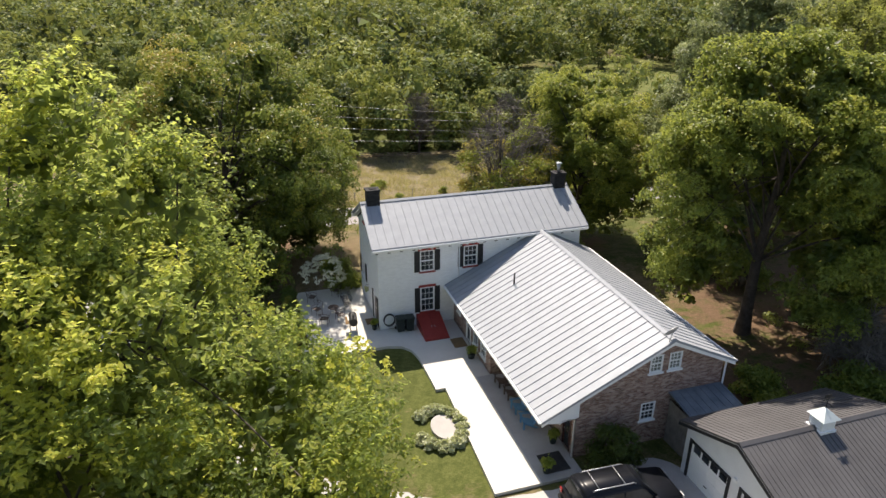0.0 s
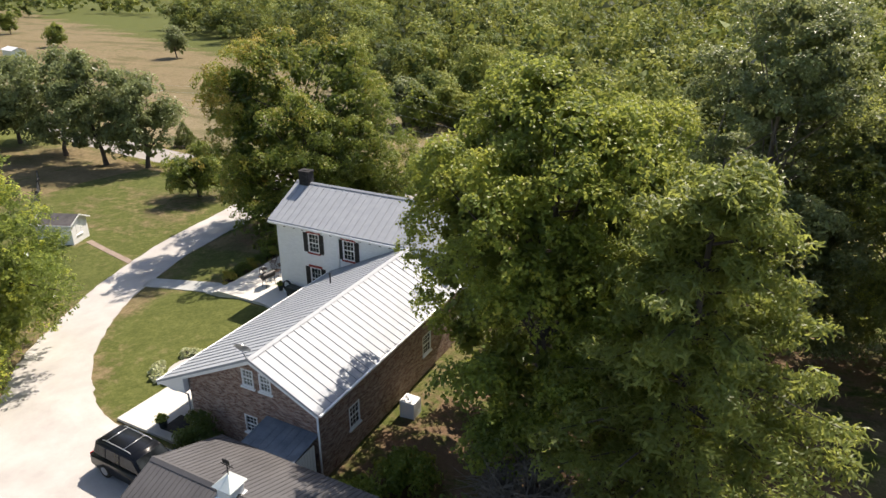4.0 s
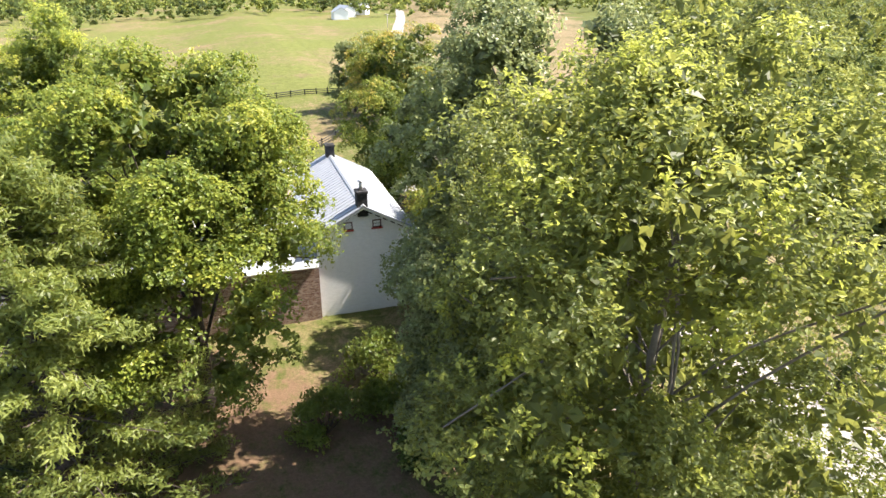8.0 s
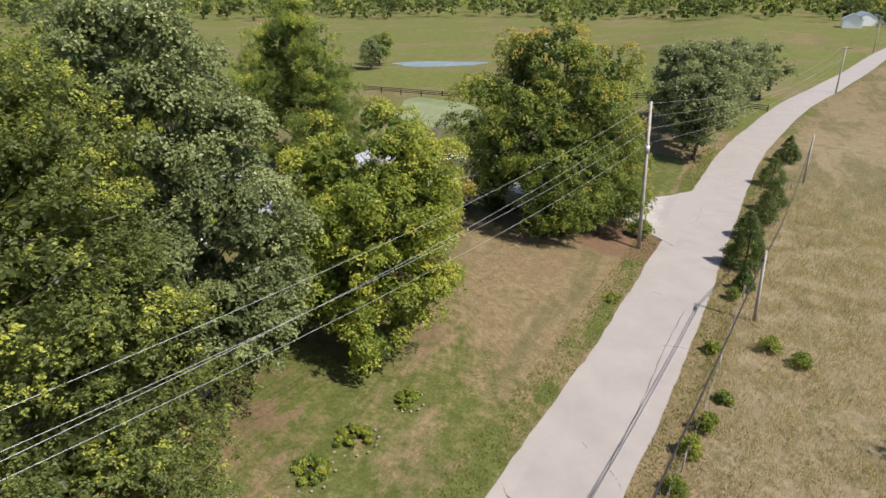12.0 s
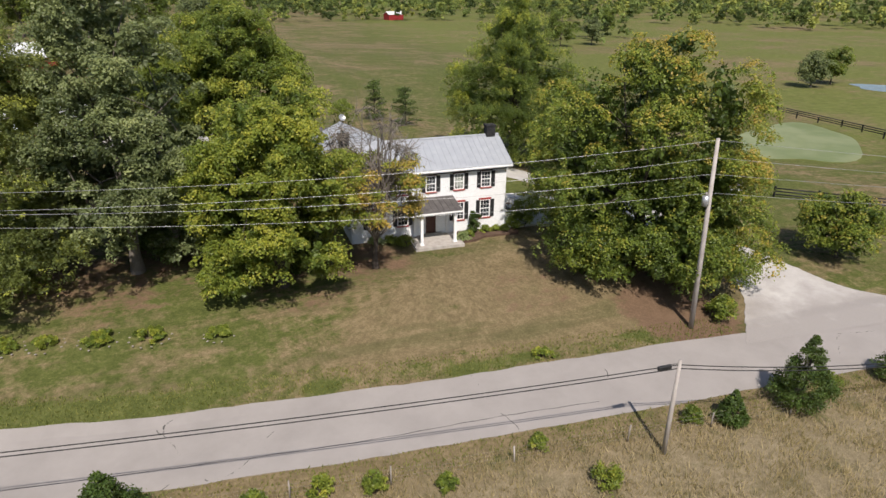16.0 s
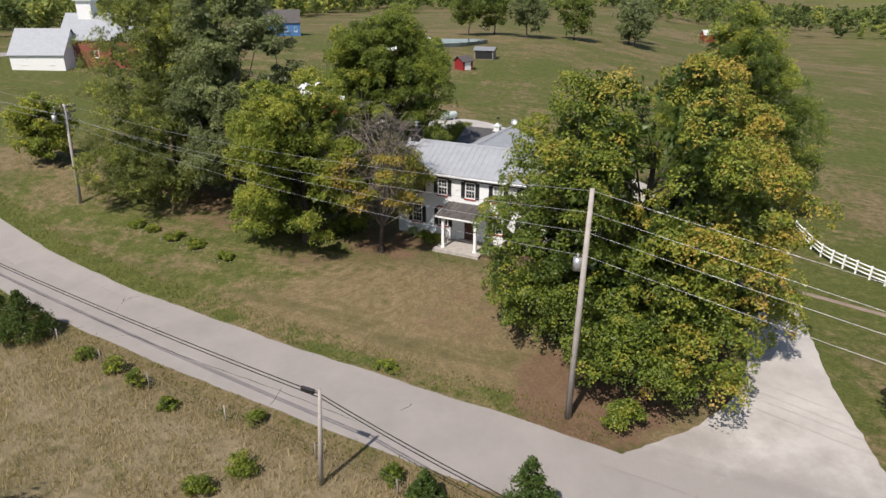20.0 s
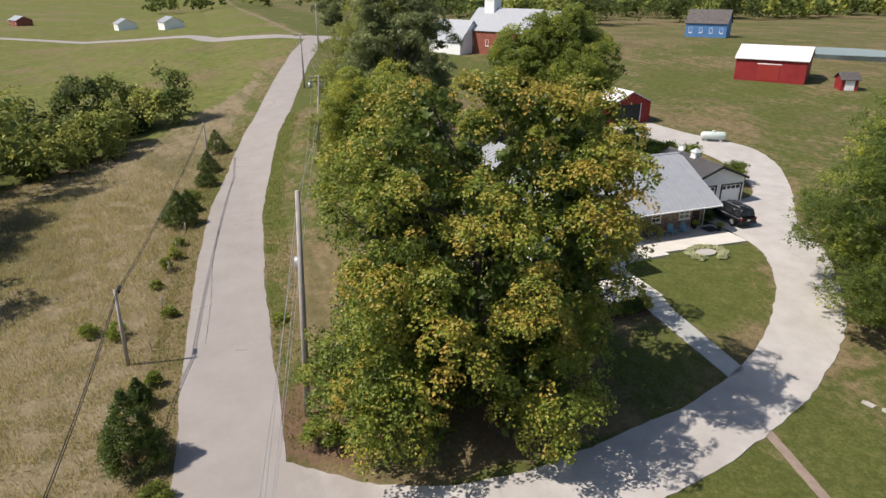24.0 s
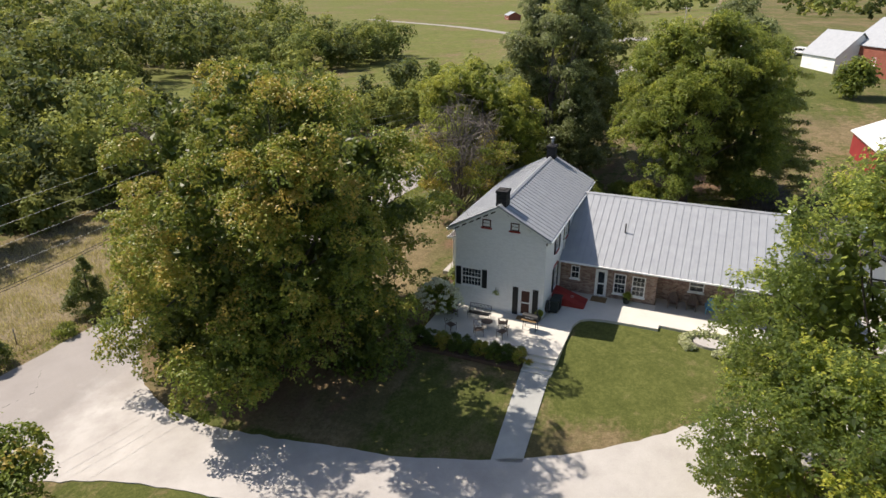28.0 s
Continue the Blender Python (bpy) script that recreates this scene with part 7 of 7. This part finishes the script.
# ---- the garden shed ----
SZ = float(g(36.4, 9.4))
shed = thing("garden_shed", "small white garden shed with low grey roof", "shed", at=(36.4, 9.4, SZ), turn=-68)
part("wall", boxes((-1.25, 1.25, -1.75, 1.75, -0.3, 2.1)), M_WHITE, shed)
for y0, y1 in ((-1.75, -1.67), (1.67, 1.75)):
    part("gable", prism([(-1.25, 2.1), (1.25, 2.1), (0, 2.66)], y0, y1, "y"), M_WHITE, shed)
for s in (-1, 1):
    part("roof", prism([(0, 2.78), (s * 1.5, 2.08), (s * 1.5, 2.01), (0, 2.70)], -2.0, 2.0, "y"), M_PORCHROOF, shed)
    part("fascia", prism([(s * 1.50, 2.09), (s * 1.53, 2.09), (s * 1.53, 1.95), (s * 1.50, 1.95)], -2.0, 2.0, "y"), M_WHITE, shed)
    for y0, y1 in ((-2.03, -2.0), (2.0, 2.03)):
        part("bargeboard", prism([(0, 2.79), (s * 1.53, 2.09), (s * 1.53, 1.95), (0, 2.65)], y0, y1, "y"), M_WHITE, shed)
window(shed, (-0.1, -1.75, 0.85), -90, 0.75, 1.0, 2, 2, None, M_WHITE)


# ---- barns and far buildings ----
def barn(name, label, cat, at, turn, L, W, H, rise, wall, roof, doors=(), extra=None, group="", wins=0):
    """A gabled building: L along its ridge (local x), W across."""
    t = thing(name, label, cat, group, (at[0], at[1], float(g(at[0], at[1])) - 0.15), turn)
    for y0, y1 in ((-W / 2, -W / 2 + 0.2), (W / 2 - 0.2, W / 2)):
        part("wall", boxes((-L / 2, L / 2, y0, y1, -0.5, H)), wall, t)
    for s in (-1, 1):
        x0, x1 = sorted((s * (L / 2), s * (L / 2 - 0.2)))
        part("end_wall", prism([(-W / 2 + 0.2, -0.5), (W / 2 - 0.2, -0.5), (W / 2 - 0.2, H), (0, H + rise * (1 - 0.4 / W)), (-W / 2 + 0.2, H)], x0, x1, "x"), wall, t)
        part("roof", prism([(0, H + rise + 0.12), (s * (W / 2 + 0.3), H - 0.05), (s * (W / 2 + 0.3), H - 0.17), (0, H + rise)], -L / 2 - 0.3, L / 2 + 0.3, "x"), roof, t)
    # Flat panels: doors and trim, or black sheets painting shade in open fronts.
    for side, u0, u1, z0, z1, m in doors:
        if side in "NS":
            y = W / 2 if side == "N" else -W / 2
            ys = sorted((y, y + (0.05 if side == "N" else -0.05)))
            part("door", boxes((u0, u1, ys[0], ys[1], z0, z1)), m, t)
        else:
            x = L / 2 if side == "E" else -L / 2
            xs_ = sorted((x, x + (0.05 if side == "E" else -0.05)))
            part("door", boxes((xs_[0], xs_[1], u0, u1, z0, z1)), m, t)
    for k in range(wins):
        for y, face in ((-W / 2, -90), (W / 2, 90)):
            x = -L / 2 + L * (k + 0.5) / wins
            window(t, (x, y - 0.0, H * 0.35), face, 0.9, 1.4, 2, 2, None, M_WHITE)
    return t


# The black panel paints the dark inside of the open front.
barn("red_garage", "red metal shed with white roof and open front", "shed", (-36.4, 39.4), 4, 11.0, 6.8, 2.9, 1.5, M_BARN, M_WHITEROOF, [("E", -2.4, 1.6, 0.15, 2.7, M_BLACK), ("E", 1.6, 1.72, 0.15, 2.8, M_WHITE)])
barn("red_barn", "large red barn with white metal roof", "barn", (-49.0, 82.8), 38, 11.6, 9.6, 3.9, 1.9, M_BARN, M_WHITEROOF, [("S", -2.0, 1.6, 0.2, 2.9, M_RED), ("S", -2.2, 1.8, 2.95, 3.1, M_WHITE), ("E", -1.4, 1.4, 0.2, 3.0, M_BARN)])
barn("red_shed", "tiny red shed with white double doors", "shed", (-36.0, 86.0), 60, 2.6, 3.0, 2.0, 0.9, M_BARN, M_PORCHROOF, [("S", -0.75, -0.02, 0.15, 1.8, M_WHITE), ("S", 0.02, 0.75, 0.15, 1.8, M_WHITE)])
# Black sheet on the south wall in place of the shelter's shaded opening.
barn("animal_shelter", "open grey animal shelter in the pasture", "shed", (-38.0, 103.0), 10, 4.5, 3.2, 2.2, 0.5, M_POST, M_STEEL, [("S", -2.0, 2.0, 0.2, 1.9, M_BLACK)])
church = barn("school_hall", "old red-brick hall with grey roof", "house", (-97.9, 51.8), 28.6, 18.0, 11.0, 5.2, 4.6, M_OLDBRICK, M_ROOF, wins=4)
part("tower", boxes((-6.4, -3.6, -1.4, 1.4, 7.0, 12.2)), M_WHITE, church, "white square bell tower")
part("tower_roof", prism([(-6.8, 12.2), (-3.2, 12.2), (-5.0, 14.4)], -1.8, 1.8, "y"), M_WHITEROOF, church)
barn("annex", "white annex beside the brick hall", "house", (-110.0, 68.0), 25, 8.0, 8.0, 5.0, 2.6, M_WHITE, M_ROOF, wins=2)
barn("annex", "white gabled annex built against the brick hall", "house", (-105.5, 41.5), 28.6, 10.0, 9.0, 2.8, 4.4, M_WHITE, M_ROOF, wins=2)
barn("blue_house", "blue-sided house with grey gabled roof", "house", (-112.0, 121.0), 40, 11.0, 8.0, 4.0, 3.4, M_BLUESIDE, M_PORCHROOF, wins=4)
barn("far_red_barn", "small red barn with white roof on a far slope", "barn", (-1.6, 311.0), 20, 13.0, 8.0, 4.0, 1.9, M_BARN, M_WHITEROOF, group="far barns")
barn("far_red_barn", "small red barn with white roof on a far slope", "barn", (109.0, 440.0), 15, 12.0, 8.0, 4.0, 1.8, M_BARN, M_WHITEROOF, group="far barns")
for k, (x, y, a) in enumerate(((-380, -108, 30), (-310, -50, 15), (-268, -28, 15))):
    barn("far_house", "low white house beside the far road", "house", (x, y), a, 12.0, 8.0, 3.0, 2.0, M_WHITE if k else M_OLDBRICK, M_STEEL, group="far houses", wins=3)
for k, (x, y, a, L) in enumerate(((395, -62, 10, 16), (418, -76, 60, 12), (372, -55, 0, 10))):
    barn("farmstead", "white farm building at the end of the road", "barn", (x, y), a, L, 9.0, 4.5, 2.6, M_WHITE, M_STEEL, group="farmstead", wins=3)
barn("white_trailer", "pale green-white trailer shed in the field", "shed", (196.0, -84.0), -12, 8.0, 4.0, 2.8, 0.7, M_TANK, M_WHITEROOF)
barn("woodland_house", "pale-roofed house among the woods", "house", (-40.0, -188.0), 20, 14.0, 9.0, 8.0, 1.8, M_POST, M_WHITEROOF)

tank = thing("propane_tank", "pale green propane tank on blocks", "tank", at=(-20.6, 45.6, float(g(-20.6, 45.6))), turn=62)
tube("shell", [(-1.6, 0, 0.75), (-1.5, 0, 0.75), (-1.3, 0, 0.75), (1.3, 0, 0.75), (1.5, 0, 0.75), (1.6, 0, 0.75)], [0.05, 0.38, 0.52, 0.52, 0.38, 0.05], M_TANK, tank, "", 14)
for x in (-0.9, 0.9):
    part("block", boxes((x - 0.15, x + 0.15, -0.4, 0.4, -0.2, 0.28)), M_CONC, tank)
rod("valve_dome", [(0, 0, 1.25), (0, 0, 1.42)], 0.2, M_TANK, tank, "", 10)


# ---- ponds ----
def pond(name, label, at, rx, ry, turn, mat):
    ang = np.linspace(0, 2 * np.pi, 40)[:-1]
    k = 1 + 0.10 * np.sin(3 * ang + 1) + 0.06 * np.sin(5 * ang)
    pts = [(rx * c * q, ry * s * q) for c, s, q in zip(np.cos(ang), np.sin(ang), k)]
    rot = radians(turn)
    pts = [(at[0] + x * math.cos(rot) - y * math.sin(rot), at[1] + x * math.sin(rot) + y * math.cos(rot)) for x, y in pts]
    top = max(float(g(x, y)) for x, y in pts) + 0.06
    return tagged(solid(name, prism(pts, top - 3.0, top), mat), label, "pond", kind="structure")


pond("pond", "shallow murky farm pond with olive-green scum", (80.0, 41.0), 16.0, 9.6, 37, M_ALGAE)
pond("pond_2", "grey farm pond in the green pasture", (162.0, 82.0), 16.0, 7.0, -55, M_WATER)
pond("pond_3", "dark pond behind the red barn", (-62.0, 118.0), 16.0, 9.0, 35, M_WATER)


# ---- grass that stands up from the ground ----
def grass(name, label, n, place, height, mat, seed, width=0.05, tone=0.55):
    rng = np.random.default_rng(seed)
    x, y = place(rng, n)
    z = g(x, y)
    n = len(x)
    a = rng.random(n) * 6.28
    h = height * (0.5 + 0.9 * rng.random(n))
    lean = rng.normal(size=(n, 2)) * 0.35 * h[:, None]
    w = width * (0.6 + rng.random(n))
    base = np.stack([x, y, z - 0.03], 1)
    dx = np.stack([np.cos(a) * w, np.sin(a) * w, 0 * a], 1)
    tip = base + np.column_stack([lean, h])
    v = np.stack([base - dx, base + dx, tip], 1).reshape(-1, 3)
    f = np.arange(n * 3).reshape(n, 3)
    pn = np.array([noise.noise(Vector((px * 0.25, py * 0.25, 0))) for px, py in zip(x, y)])
    tn = np.repeat(np.clip(tone + 0.35 * pn + rng.normal(size=n) * 0.12, 0.02, 0.98), 3)
    return tagged(arrays(name, v, f, mat, tone=tn), label, "grass", kind="stuff")


def field_spots(rng, n):
    x = rng.uniform(-60, 60, n * 3)
    y = rng.uniform(-58, -14, n * 3)
    s, w = south_of(x, y, ROAD), south_of(x, y, EDGE_WOODS)
    clump = np.array([noise.noise(Vector((a * 0.45, b * 0.45, 4))) for a, b in zip(x, y)])
    edge = np.maximum(np.abs(x) / 60, (-y - 10) / 48)
    ok = (s > 4.2) & (w < 2) & (clump > rng.uniform(-0.6, 0.35, len(x))) & (rng.random(len(x)) > smooth(0.45, 1.0, edge))
    return x[ok][:n], y[ok][:n]


def verge_spots(rng, n):
    x = rng.uniform(-60, 60, n * 3)
    y = rng.uniform(-24, -2, n * 3)
    s = south_of(x, y, ROAD)
    ok = ((s < -3.0) & (s > -5.2) & ((x < 17.5) | (x > 37))) | ((s > 3.0) & (s < 5.0))
    return x[ok][:n], y[ok][:n]


grass("hay_grass", "tall dry tan grass of the hay field", 150000, field_spots, 0.40, M_DRYGRASS, 301, 0.020, 0.70)
grass("verge_grass", "green uncut grass along the road", 34000, verge_spots, 0.19, M_GRASS, 302, 0.04, 0.62)
